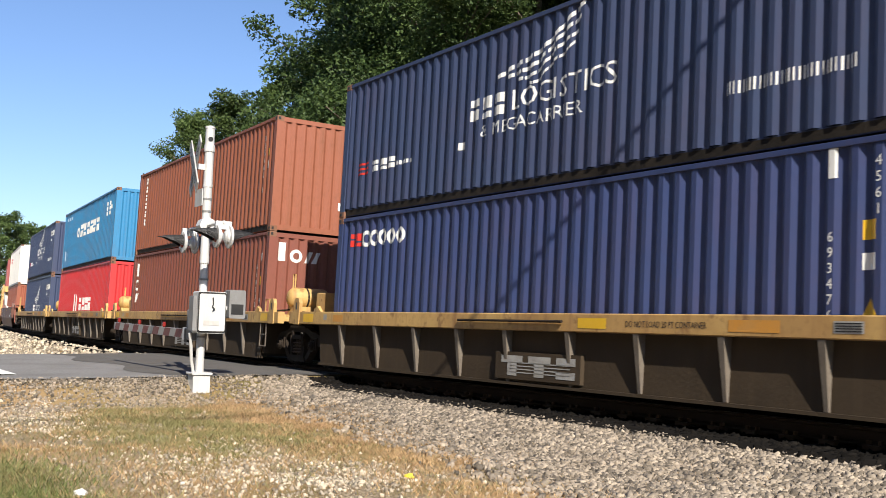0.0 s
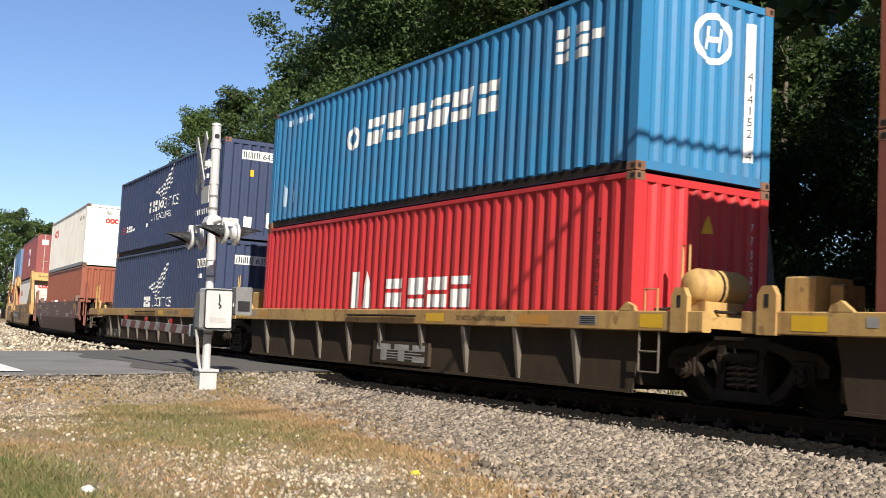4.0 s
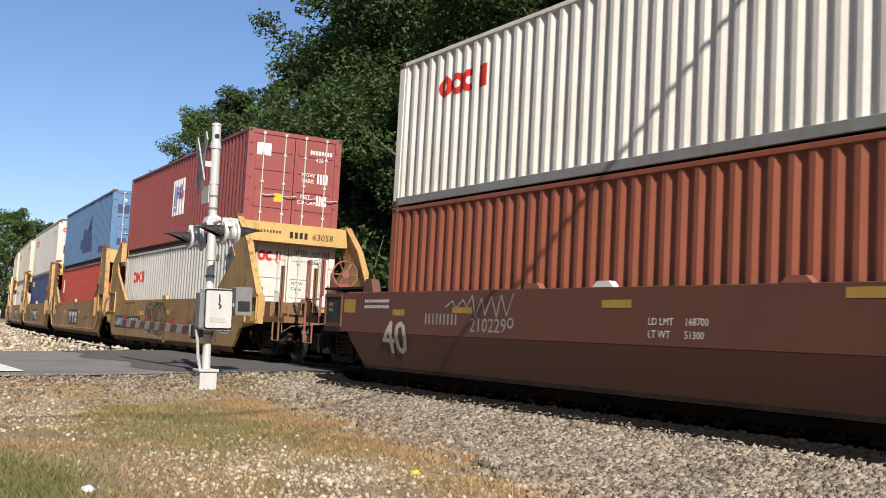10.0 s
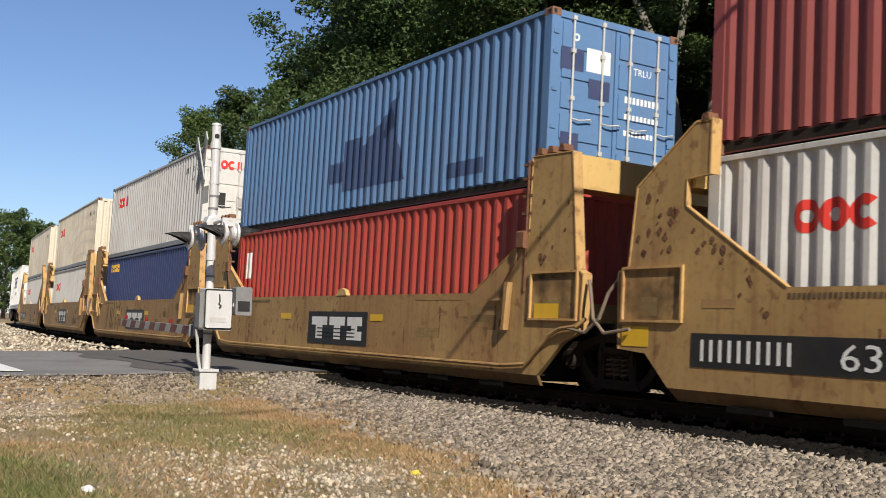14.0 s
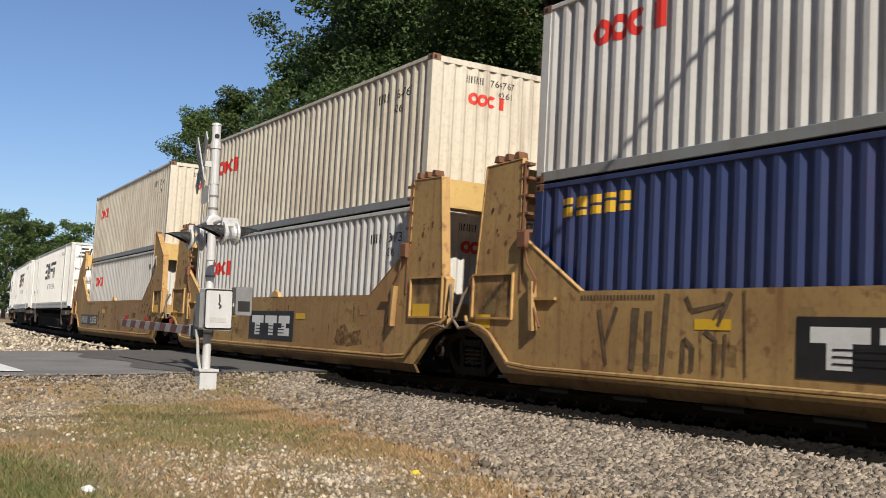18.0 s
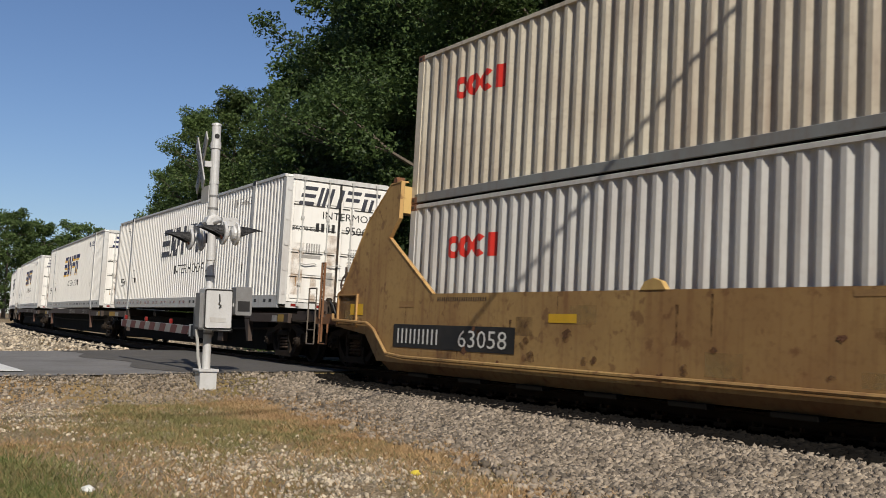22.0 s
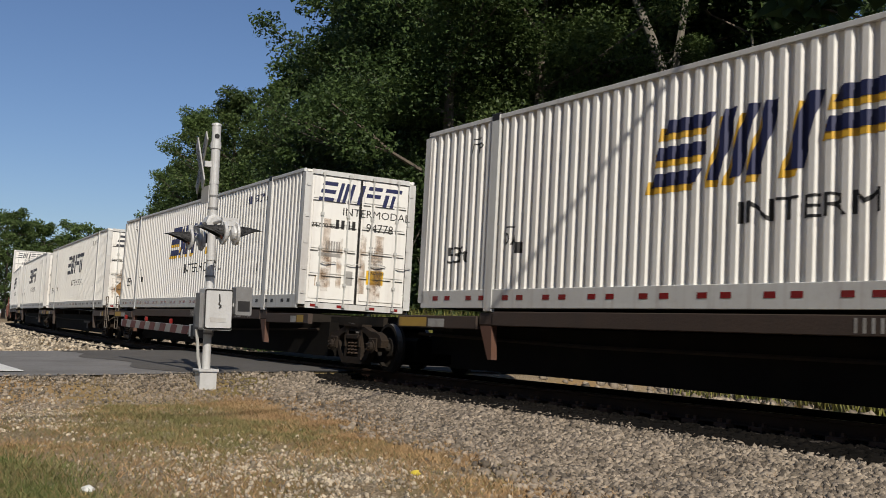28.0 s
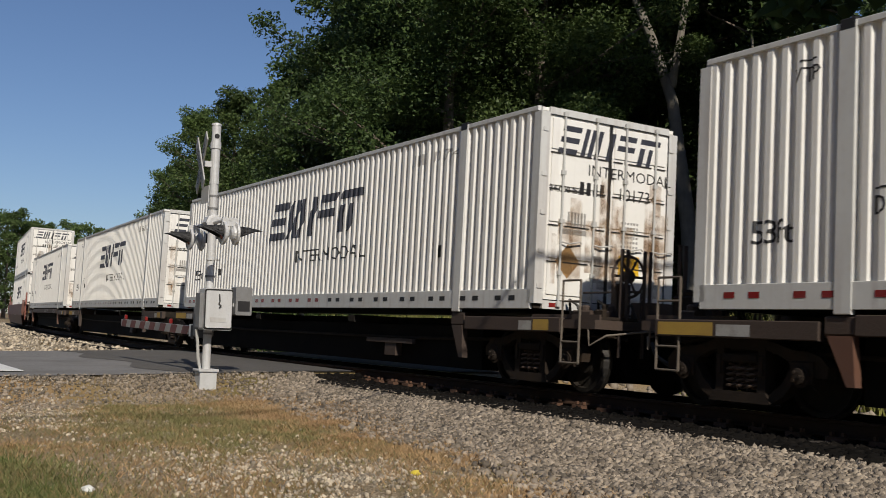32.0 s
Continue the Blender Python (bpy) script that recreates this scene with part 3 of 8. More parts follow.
# bare trunks at the wood's edge, pale against its shade
PALE_BARK = surface("pale smooth bark", (0.22, 0.20, 0.165), 0.9, 0.0, (0.08, 0.07, 0.055), 0.5, 2.2, 0.6, 14.0, 0.3)
t = tree("tall crooked tree with a pale bare trunk at the wood's edge", 23, 5.0, 0.66, 41, 22000, 0.16, LEAF, bow=((0, 4, 12.1, 14.5, 22), (0, 0.1, 1.2, 2.6, 4.4)), bark=PALE_BARK)
part("fork", tube(fresh(), [(1.05, 0, 11.2), (0.75, 0.1, 13.0), (0.4, 0.2, 15.5), (-0.2, 0.3, 19.0)], [0.2, 0.16, 0.12, 0.06], 7), PALE_BARK, t)
part("limb", tube(fresh(), [(1.2, 0, 12.2), (0.75, 0, 12.65), (0.3, -0.05, 12.75), (-0.3, -0.1, 12.45), (-0.9, -0.1, 11.8), (-1.4, -0.15, 11.2), (-1.9, -0.2, 10.8)], [0.07, 0.06, 0.055, 0.05, 0.045, 0.035, 0.02], 6), PALE_BARK, t)
t.matrix_basis = pose(-31.75, 30.45, float(ground_z(-31.75, 30.45)) - 0.1, 0, 0, 226.7)
t = tree("slim tree with a pale bare trunk at the wood's edge", 20, 3.6, 0.68, 42, 14000, 0.16, LEAF, bow=((0, 4, 9, 13, 20), (0, 0.2, 0.75, 0.95, 1.4)), bark=PALE_BARK, stout=0.5)
t.matrix_basis = pose(-31.0, 34.2, float(ground_z(-31.0, 34.2)) - 0.1, 0, 0, 222.8)
t = tree("slim dark tree behind the wood's edge", 21, 4.0, 0.6, 43, 14000, 0.18, LEAF, stout=0.6)
t.matrix_basis = pose(-34.6, 33.9, float(ground_z(-34.6, 33.9)) - 0.1, 0, 0, 100)
shrubs = [bush("low green bush at the edge of the wood", 2.6, 31, 3000, LEAF2), bush("dark green undergrowth bush in the shade", 4.0, 32, 3400, LEAF)]
placed = {}
rs = np.random.default_rng(5)
for k in range(74):
    kind = 0 if k % 3 == 0 else 1
    if k >= 46:
        y, x = 19.0 + (k - 46) * 1.6, -38.5 - rs.random() * 4
    elif k < 30:
        y = 14.5 + k * 1.7
        x = -33.0 - rs.random() * 3 - (1.5 if kind else 0) - (6 if k % 2 else 0)
    else:
        x, y = -50 - (k - 30) * 4.0, 17.5 + (k - 30) * 0.7 + rs.random() * 2
    m = pose(x, y, float(ground_z(x, y)) - 0.1, 0, 0, rs.random() * 360)
    ob = copy_thing(shrubs[kind], m) if kind in placed else shrubs[kind]
    placed[kind] = True
    ob.matrix_basis = m @ Matrix.Scale(0.8 + 0.4 * rs.random() + (0.5 if k >= 46 else 0), 4)
# ---- containers ----
def side_profile(length, inset, pitch=0.278, depth=0.036):
    n = max(1, round((length - 2 * inset) / pitch))
    step, x, out = (length - 2 * inset) / n, -length / 2 + inset, []
    for k in range(n):
        a = x + k * step
        if depth > 0.04:
            out += [(a, 0.0), (a + step * 0.38, 0.0), (a + step * 0.54, -depth), (a + step * 0.84, -depth)]
        else:
            out += [(a, 0.0), (a + step * 0.27, 0.0), (a + step * 0.5, -depth), (a + step * 0.77, -depth)]
    return out + [(x + n * step, 0.0)]


def wall_mesh(prof, z0, z1, put):
    bm = fresh()
    lo, hi = [bm.verts.new(put(u, d, z0)) for u, d in prof], [bm.verts.new(put(u, d, z1)) for u, d in prof]
    for k in range(len(prof) - 1):
        bm.faces.new((lo[k], lo[k + 1], hi[k + 1], hi[k]))
    bm.normal_update()
    return bm


class Hull:
    """Places on a container's near side and on its leading end, for marks."""

    def __init__(self, length, width, height, inset=0.17, end_pitch=0.25, flat_end=False):
        self.l, self.w, self.h = length, width, height
        self.side = side_profile(length, inset, *((0.208, 0.05) if length > 13 else (0.278, 0.036)))
        self.end = [(-width / 2 + 0.15, 0.0), (width / 2 - 0.15, 0.0)] if flat_end else side_profile(width, 0.15, end_pitch)

    def near(self, u, d, v):
        return (u, -(self.w / 2 - 0.012 + d), v)

    def away(self, u, d, v):
        return (-u, self.w / 2 - 0.012 + d, v)

    def front(self, u, d, v):
        return (self.l / 2 - 0.015 + d, u, v)

    def rear(self, u, d, v):
        return (-self.l / 2 + 0.015 - d, -u, v)


def container(label, material, length=12.192, width=2.438, height=2.591, doors=False, posts=False, trim=None, rail_h=0.16, frame=None, bar=None, name="shipping_container"):
    """A corrugated steel container with its parts; doors: its door end leads. posts: a 53-foot box with lifting posts 40 feet apart."""
    ob = thing(name, label, "container", "containers on the train")
    hull = Hull(length, width, height, flat_end=doors)
    frame = frame or material
    key = (material.name, frame.name, trim.name if trim else "", length, width, height, doors, posts)
    zt, L, W = height - 0.08, length / 2, width / 2
    dip = 0.0 if posts or trim else 0.045
    part("near_side_panel", shared(("near_side_panel", *key), lambda: wall_mesh(hull.side, rail_h, zt, hull.near), material), None, ob)
    part("far_side_panel", shared(("far_side_panel", *key), lambda: wall_mesh(hull.side, rail_h, zt, hull.away), material), None, ob)
    e = Hull(length, width, height)
    part("rear_end_panel", shared(("rear_end_panel", *key), lambda: wall_mesh(e.end, 0.14, zt, e.rear), material), None, ob)

    def roof():
        bm = fresh()
        n = 40
        for k in range(n):
            a, b = -L + 0.1 + (length - 0.2) * k / n, -L + 0.1 + (length - 0.2) * (k + 0.6) / n
            box(bm, a, b, -W + 0.06, W - 0.06, height - 0.05, height - 0.012)
        box(bm, -L + 0.05, L - 0.05, -W + 0.05, W - 0.05, height - 0.08, height - 0.03)
        return bm
    part("roof_panel", shared(("roof_panel", *key), roof, material), None, ob)
    part("floor", shared(("floor", *key), lambda: box(fresh(), -L + 0.05, L - 0.05, -W + 0.04, W - 0.04, 0.03, 0.14), GRIME), None, ob)
    for sy in (-1, 1):
        part("top_rail", shared(("top_rail", sy, *key), lambda: box(fresh(), -L + 0.1, L - 0.1, min(sy * W, sy * (W - 0.06)), max(sy * W, sy * (W - 0.06)), height - 0.08, height - 0.012, 0.006), frame), None, ob)
        part("bottom_rail", shared(("bottom_rail", sy, *key), lambda: box(fresh(), -L + 0.1, L - 0.1, min(sy * (W - dip), sy * (W - dip - 0.05)), max(sy * (W - dip), sy * (W - dip - 0.05)), 0.02, rail_h, 0.006), trim or frame), None, ob)
        for sx in (-1, 1):
            part("corner_post", shared(("corner_post", sx, sy, *key), lambda: box(fresh(), min(sx * L, sx * (L - 0.17)), max(sx * L, sx * (L - 0.17)), min(sy * W, sy * (W - 0.16)), max(sy * W, sy * (W - 0.16)), 0.1, height - 0.1), frame), None, ob)
            if not posts:
                for z in (0, height - 0.118):
                    def casting(sx=sx, sy=sy, z=z):
                        bm = box(fresh(), min(sx * (L + 0.003), sx * (L - 0.178)), max(sx * (L + 0.003), sx * (L - 0.178)), min(sy * (W + 0.003), sy * (W - 0.162)), max(sy * (W + 0.003), sy * (W - 0.162)), z, z + 0.118, 0.01)
                        q = box(bm, min(sx * L, sx * (L - 0.12)) + 0.03, max(sx * L, sx * (L - 0.12)) - 0.02, sy * (W + 0.006) - 0.002, sy * (W + 0.006) + 0.002, z + 0.035, z + 0.085, 0, 1)
                        return box(q, sx * (L + 0.006) - 0.002, sx * (L + 0.006) + 0.002, min(sy * W, sy * (W - 0.1)) + 0.03, max(sy * W, sy * (W - 0.1)) - 0.02, z + 0.03, z + 0.09, 0, 1)
                    part("corner_casting", shared(("corner_casting", sx, sy, round(z, 2), *key), casting, [surface("rusty casting", (0.2, 0.1, 0.06), 0.8, 0, RUST, 0.5, 6.0), BLACK]), None, ob)
    for sx in (-1, 1):
        for nm, z0, z1 in (("end_header", height - 0.12, height - 0.02), ("end_sill", 0.03, 0.15)):
            part(nm, shared((nm, sx, *key), lambda: box(fresh(), min(sx * (L - 0.01), sx * (L - 0.12)), max(sx * (L - 0.01), sx * (L - 0.12)), -W + 0.16, W - 0.16, z0, z1, 0.006), frame), None, ob)
    if doors:
        bar = bar or GREY_STEEL
        for sy in (-1, 1):
            a, b = (0.01, W - 0.15) if sy > 0 else (-W + 0.15, -0.01)

            def leaf(a=a, b=b):
                bm = box(fresh(), L - 0.07, L - 0.03, a, b, 0.15, height - 0.12)
                n = 5
                hh = (height - 0.33) / n
                for k in range(n):
                    z = 0.19 + k * hh
                    box(bm, L - 0.03, L - 0.012, a + 0.07, b - 0.07, z + 0.05, z + hh - 0.03, 0.008)
                return bm
            d = part("door", shared(("door", sy, *key), leaf, material), None, ob)
            if posts:
                def seal(a=a, b=b):
                    bm = box(fresh(), L - 0.03, L - 0.008, a - 0.004, a + 0.014, 0.15, height - 0.12)
                    box(bm, L - 0.03, L - 0.008, b - 0.014, b + 0.004, 0.15, height - 0.12)
                    box(bm, L - 0.03, L - 0.008, a + 0.014, b - 0.014, 0.15, 0.165)
                    return box(bm, L - 0.03, L - 0.008, a + 0.014, b - 0.014, height - 0.135, height - 0.12)
                part("seal", shared(("seal", sy, *key), seal, BLACK), None, d, "black rubber door seal")
                # Black strips stand for the shadow lines at the panel seams of each door.
                for k in range(1, 5):
                    zs = 0.18 + k * (height - 0.33) / 5
                    for ya, yb2 in ((a + 0.06, a + (b - a) * 0.2), (a + (b - a) * 0.3, a + (b - a) * 0.7), (a + (b - a) * 0.8, b - 0.06)):
                        part("seam", shared(("seam", sy, k, round(ya, 2), *key), lambda: box(fresh(), L - 0.03, L - 0.009, ya, yb2, zs - 0.004, zs + 0.014), BLACK), None, d)
            for f in (0.24, 0.76):
                yb = a + (b - a) * f

                def rod(yb=yb):
                    bm = tube(fresh(), [(L + 0.012, yb, 0.08), (L + 0.012, yb, height - 0.06)], 0.017, 8)
                    for z in (0.1, 0.55, 1.3, 2.0, height - 0.1):
                        box(bm, L - 0.03, L + 0.034, yb - 0.035, yb + 0.035, z - 0.03, z + 0.03)
                    return bm
                part("locking_rod", shared(("locking_rod", sy, f, *key), rod, bar), None, d)

                def grip(yb=yb):
                    return tube(fresh(), [(L + 0.03, yb, 1.0), (L + 0.05, yb + 0.12, 0.98), (L + 0.05, yb + 0.32, 1.02), (L + 0.03, yb + 0.36, 1.0)], 0.012, 6)
                part("handle", shared(("handle", sy, f, *key), grip, bar), None, d)
            for z in (0.35, 0.85, 1.4, 1.95, height - 0.35):
                yh = sy * (W - 0.1)
                part("hinge", shared(("hinge", sy, round(z, 2), *key), lambda: box(fresh(), L - 0.02, L + 0.015, yh - 0.06, yh + 0.03, z - 0.035, z + 0.035, 0.01), frame), None, d)
    else:
        part("front_end_panel", shared(("front_end_panel", *key), lambda: wall_mesh(hull.end, 0.14, zt, hull.front), material), None, ob)
    if posts:
        for sx in (-1, 1):
            for sy in (-1, 1):
                x = sx * 6.096 + sx * -0.09
                part("lifting_post", shared(("lifting_post", sx, sy, *key), lambda: box(fresh(), x - 0.1, x + 0.1, min(sy * (W + 0.012), sy * (W - 0.06)), max(sy * (W + 0.012), sy * (W - 0.06)), -0.03, height - 0.01, 0.01), frame), None, ob)
                part("lifting_casting", shared(("lifting_casting", sx, sy, *key), lambda: box(fresh(), x - 0.09, x + 0.09, min(sy * (W + 0.015), sy * (W - 0.16)), max(sy * (W + 0.015), sy * (W - 0.16)), height - 0.1, height + 0.02, 0.01), BLACK), None, ob)
    return ob, hull


SPLIT = ("marking", "label", "reflector", "paint_patch", "warning_label")


def mark(ob, hull, polys, material, face="near", name="marking", label=""):
    """Painted marks on the near side or on the leading end of a container."""
    if name in SPLIT and 1 < len(polys) <= 14:
        for q in polys:
            mark(ob, hull, [q], material, face, name, label)
        return ob
    prof = hull.side if face == "near" else hull.end
    bm = drape(polys, [(-hull.l / 2, 0.012), (prof[0][0], 0.012), *prof, (prof[-1][0], 0.012), (hull.l / 2, 0.012)] if face == "near" else
               [(-hull.w / 2, 0.012), (prof[0][0], 0.012), *prof, (prof[-1][0], 0.012), (hull.w / 2, 0.012)], hull.near if face == "near" else hull.front)
    return part(name, bm, material, ob, label)
# ---- the train: each car and each load has its place along the train ----
def run(t):
    """How far the train has moved, in metres, t seconds into the clip."""
    return 6.847 * (t - 16) - 0.00055 * (t - 16) ** 2


def car_pose(s, half, t):
    a, b = rail_pose(s + run(t) + half), rail_pose(s + run(t) - half)
    d = a.translation - b.translation
    m = Matrix.Translation((a.translation + b.translation) / 2) @ Matrix.Rotation(math.atan2(d.y, d.x), 4, "Z")
    return m @ Matrix.Rotation(-math.asin(d.z / d.length), 4, "Y") @ Matrix.Rotation(CANT, 4, "X")


MOVING, WHEELS = [], []


def ride(ob, s, half=7.7, z=0.0, dx=0.0):
    """Puts a thing on the train: s along the train, half the distance of its bearings, its height, its shift along the car."""
    MOVING.append((ob, s, half, pose(dx, 0, z)))
    return ob


def flat_mark(ob, y, polys, material, name="marking", label=""):
    """Painted marks on a plain wall of a car, at distance y on the camera's side."""
    if name in SPLIT and 1 < len(polys) <= 14:
        for q in polys:
            flat_mark(ob, y, [q], material, name, label)
        return ob
    return part(name, drape(polys, [(-30, 0), (30, 0)], lambda u, d, v: (u, -(y + d), v)), material, ob, label)


def end_mark(ob, x, polys, material, name="marking"):
    return part(name, drape(polys, [(-5, 0), (5, 0)], lambda u, d, v: (x + d, u, v)), material, ob)


def lean_plate(bm, pts, yf, thick, mat=0):
    """A plate with outline pts (x, z) whose distance from the middle, yf(z), changes with the height; thick inwards."""
    for sg in (-1,):
        a = [bm.verts.new((x, sg * yf(z), z)) for x, z in pts]
        b = [bm.verts.new((x, sg * (yf(z) - thick), z)) for x, z in pts]
        n = len(pts)
        fs = [bm.faces.new(a), bm.faces.new(b[::-1])]
        fs += [bm.faces.new((a[i], b[i], b[(i + 1) % n], a[(i + 1) % n])) for i in range(n)]
        for f in fs:
            f.material_index = mat
        bmesh.ops.recalc_face_normals(bm, faces=fs)
    return bm


def mirrored(me, key):
    """The same mesh for the far side."""
    if key not in MESHES:
        m = me.copy()
        m.transform(Matrix.Diagonal((1, -1, 1, 1)))
        m.flip_normals()
        MESHES[key] = m
    return MESHES[key]


def both(name, key, make, material, ob, label=""):
    """A part and its twin on the far side."""
    me = shared((name, *key), make, material)
    a = part(name, me, None, ob, label)
    b = part(name, mirrored(me, (name, "far", *key)), None, ob, label)
    return a, b


R_WHEEL = 0.43
SPRING = surface("rust-brown spring steel", (0.10, 0.065, 0.045), 0.8, 0.1, (0.05, 0.035, 0.025), 0.5, 9.0)


def truck(car, x, skirt=False):
    """A three-piece freight truck: bolster, cast side frames with springs, two wheelsets that turn."""
    def bolster():
        bm = box(fresh(), -0.2, 0.2, -1.0, 1.0, 0.38, 0.66, 0.03)
        box(bm, -0.32, 0.32, -0.32, 0.32, 0.6, 0.72, 0.02)
        return box(bm, -0.9, 0.9, -0.08, 0.08, 0.35, 0.42)
    tr = part("truck", shared(("truck",), bolster, IRON), None, car, "black greasy cast steel truck")
    tr.location = (x, 0, 0)

    def side():
        bm = fresh()
        y0, y1 = -1.1, -0.96
        top = [(-1.16, 0.42), (-1.18, 0.54), (-1.08, 0.64), (-0.92, 0.69), (-0.72, 0.70), (-0.5, 0.76), (-0.34, 0.80)]
        low = [(-0.34, 0.69), (-0.5, 0.65), (-0.66, 0.58), (-0.72, 0.48), (-0.78, 0.44), (-0.86, 0.56), (-0.98, 0.54), (-1.02, 0.42)]
        prism(bm, top + [(-x, z) for x, z in top[::-1]] + [(-x, z) for x, z in low[::-1]] + low, "y", y0, y1)
        for sg in (-1, 1):
            leg = [(0.80, 0.50), (0.70, 0.52), (0.58, 0.34), (0.40, 0.20), (0.28, 0.19), (0.28, 0.11), (0.44, 0.11), (0.60, 0.2), (0.74, 0.36)]
            prism(bm, [(sg * x, z) for x, z in (leg if sg > 0 else leg[::-1])], "y", y0, y1)
            prism(bm, [(sg * 0.25, 0.16), (sg * 0.37, 0.16), (sg * 0.35, 0.72), (sg * 0.25, 0.72)], "y", y0 - 0.012, y1)
            box(bm, sg * 0.31 - 0.03, sg * 0.31 + 0.03, y0 - 0.04, y0 - 0.012, 0.4, 0.62, 0.01)
        prism(bm, [(-0.46, 0.10), (0.46, 0.10), (0.38, 0.22), (-0.38, 0.22)], "y", y0 - 0.03, y1 + 0.03)
        box(bm, -0.4, 0.4, y0 - 0.03, y1 + 0.03, 0.78, 0.82)
        return box(bm, -0.25, 0.25, y0 - 0.04, y1, 0.54, 0.64, 0.02)

    def springs():
        bm = fresh()
        for sx in (-0.15, 0.0, 0.15):
            turns = [(sx + 0.066 * math.cos(a), -1.06 + 0.066 * math.sin(a), 0.24 + 0.28 * a / (9 * math.pi)) for a in (k * math.pi / 4 for k in range(37))]
            tube(bm, turns, 0.017, 5)
        return bm

    def cap():
        bm = lathe(fresh(), [(-1.13, 0.12), (-1.15, 0.12), (-1.15, 0.09), (-1.2, 0.085), (-1.21, 0.05)], "y", (0, 0, 0), 14)
        for k in range(3):
            a = 2 * math.pi * k / 3
            lathe(bm, [(-1.235, 0.02), (-1.2, 0.02)], "y", (0.05 * math.cos(a), 0, 0.05 * math.sin(a)), 6)
        return box(bm, -0.15, 0.15, -1.13, -0.93, -0.08, 0.16, 0.02)

    def wheelset():
        bm = fresh()
        lathe(bm, [(-1.1, 0.07), (-0.85, 0.075), (-0.8, 0.09), (0.8, 0.09), (0.85, 0.075), (1.1, 0.07)], "y", (0, 0, 0), 12)
        for sg in (-1, 1):
            prof = [(0.685, 0.11), (0.685, 0.20), (0.70, R_WHEEL - 0.06), (0.685, R_WHEEL - 0.02), (0.685, R_WHEEL + 0.025), (0.715, R_WHEEL + 0.022), (0.725, R_WHEEL), (0.82, R_WHEEL - 0.006), (0.825, R_WHEEL - 0.06), (0.76, R_WHEEL - 0.075), (0.75, 0.2), (0.80, 0.16), (0.80, 0.11)]
            s0 = len(bm.faces)
            lathe(bm, [(sg * a, r) for a, r in (prof if sg > 0 else prof)], "y", (0, 0, 0), 28)
            bm.faces.ensure_lookup_table()
            for k, f in enumerate(list(bm.faces)[s0:]):
                if 6 * 28 <= k < 7 * 28:
                    f.material_index = 1
            bmesh.ops.recalc_face_normals(bm, faces=list(bm.faces)[s0:])
        return bm
    # Solid near-black block closes the view between the wheels, standing in for brake beams.
    part("brake_rigging", shared(("brake_rigging",), lambda: box(box(fresh(), -0.42, 0.42, -0.62, 0.62, 0.12, 0.6, 0.04), -1.36, 1.36, -0.5, 0.5, 0.2, 0.62, 0.05), BLACK_STEEL), None, tr, "near-black block for the brake beams between the wheels")
    both("side_frame", (), side, IRON, tr)
    both("spring_nest", (), springs, SPRING, tr, "rusty coil springs")
    for ax in (-0.86, 0.86):
        w = part("wheelset", shared(("wheelset",), wheelset, [GRIME, TREAD]), None, tr, "steel wheels with polished treads on an axle")
        w.location = (ax, 0, R_WHEEL)
        WHEELS.append((w, ax))
        for c in both("bearing_cap", (), cap, IRON, tr, "rusty bearing cap"):
            c.location = (ax, 0, R_WHEEL)
    return tr


def coupler(car, x, sg):
    def make():
        bm = box(fresh(), 0, 0.75, -0.1, 0.1, 0.75, 0.93, 0.02)
        prism(bm, [(0.7, -0.12), (0.98, -0.16), (1.05, -0.05), (0.92, 0.02), (0.95, 0.16), (0.72, 0.14)], "z", 0.7, 0.99)
        return bm
    c = part("coupler", shared(("coupler",), make, IRON), None, car, "rusty knuckle coupler")
    c.matrix_local = pose(x, 0, 0, 0, 0, 0 if sg > 0 else 180)
    h = part("air_hose", shared(("air_hose",), lambda: tube(fresh(), [(0.2, -0.45, 0.72), (0.35, -0.5, 0.55), (0.6, -0.45, 0.42), (0.85, -0.35, 0.45), (0.98, -0.3, 0.5)], 0.03, 7), BLACK), None, car)
    h.matrix_local = pose(x, 0, 0, 0, 0, 0 if sg > 0 else 180)


def hoop(car, name, pts, r, material, label=""):
    return part(name, tube(fresh(), pts, r, 7), material, car, label)


def ladder(car, x0, x1, z0, z1, y, n, material):
    bm = tube(fresh(), [(x0, -y, z1), (x0, -y, z0)], 0.014, 6)
    tube(bm, [(x1, -y, z1), (x1, -y, z0)], 0.014, 6)
    for k in range(n):
        z = z0 + (z1 - z0) * k / max(1, n)
        tube(bm, [(x0, -y, z), (x1, -y, z)], 0.014, 6)
    return part("ladder", bm, material, car)


def wheel_disc(car, x, y, z, r, material):
    bm = tube(fresh(), [(x, y + r * math.cos(a), z + r * math.sin(a)) for a in (k * math.pi / 12 for k in range(25))], 0.02, 6)
    for k in range(6):
        a = k * math.pi / 3
        tube(bm, [(x, y, z), (x, y + r * math.cos(a), z + r * math.sin(a))], 0.018, 5)
    lathe(bm, [(-0.04, 0.09), (0.04, 0.09)], "x", (x, y, z), 10)
    return part("brake_wheel", bm, material, car, "spoked hand brake wheel")


def sign_frame(car, x0, x1, z0, z1, y, material):
    bm = fresh()
    for a, b, c, d in ((x0, x1, z0, z0 + 0.03), (x0, x1, z1 - 0.03, z1), (x0, x0 + 0.03, z0 + 0.03, z1 - 0.03), (x1 - 0.03, x1, z0 + 0.03, z1 - 0.03)):
        box(bm, a, b, -y - 0.03, -y + 0.01, c, d)
    return part("panel_frame", bm, material, car)


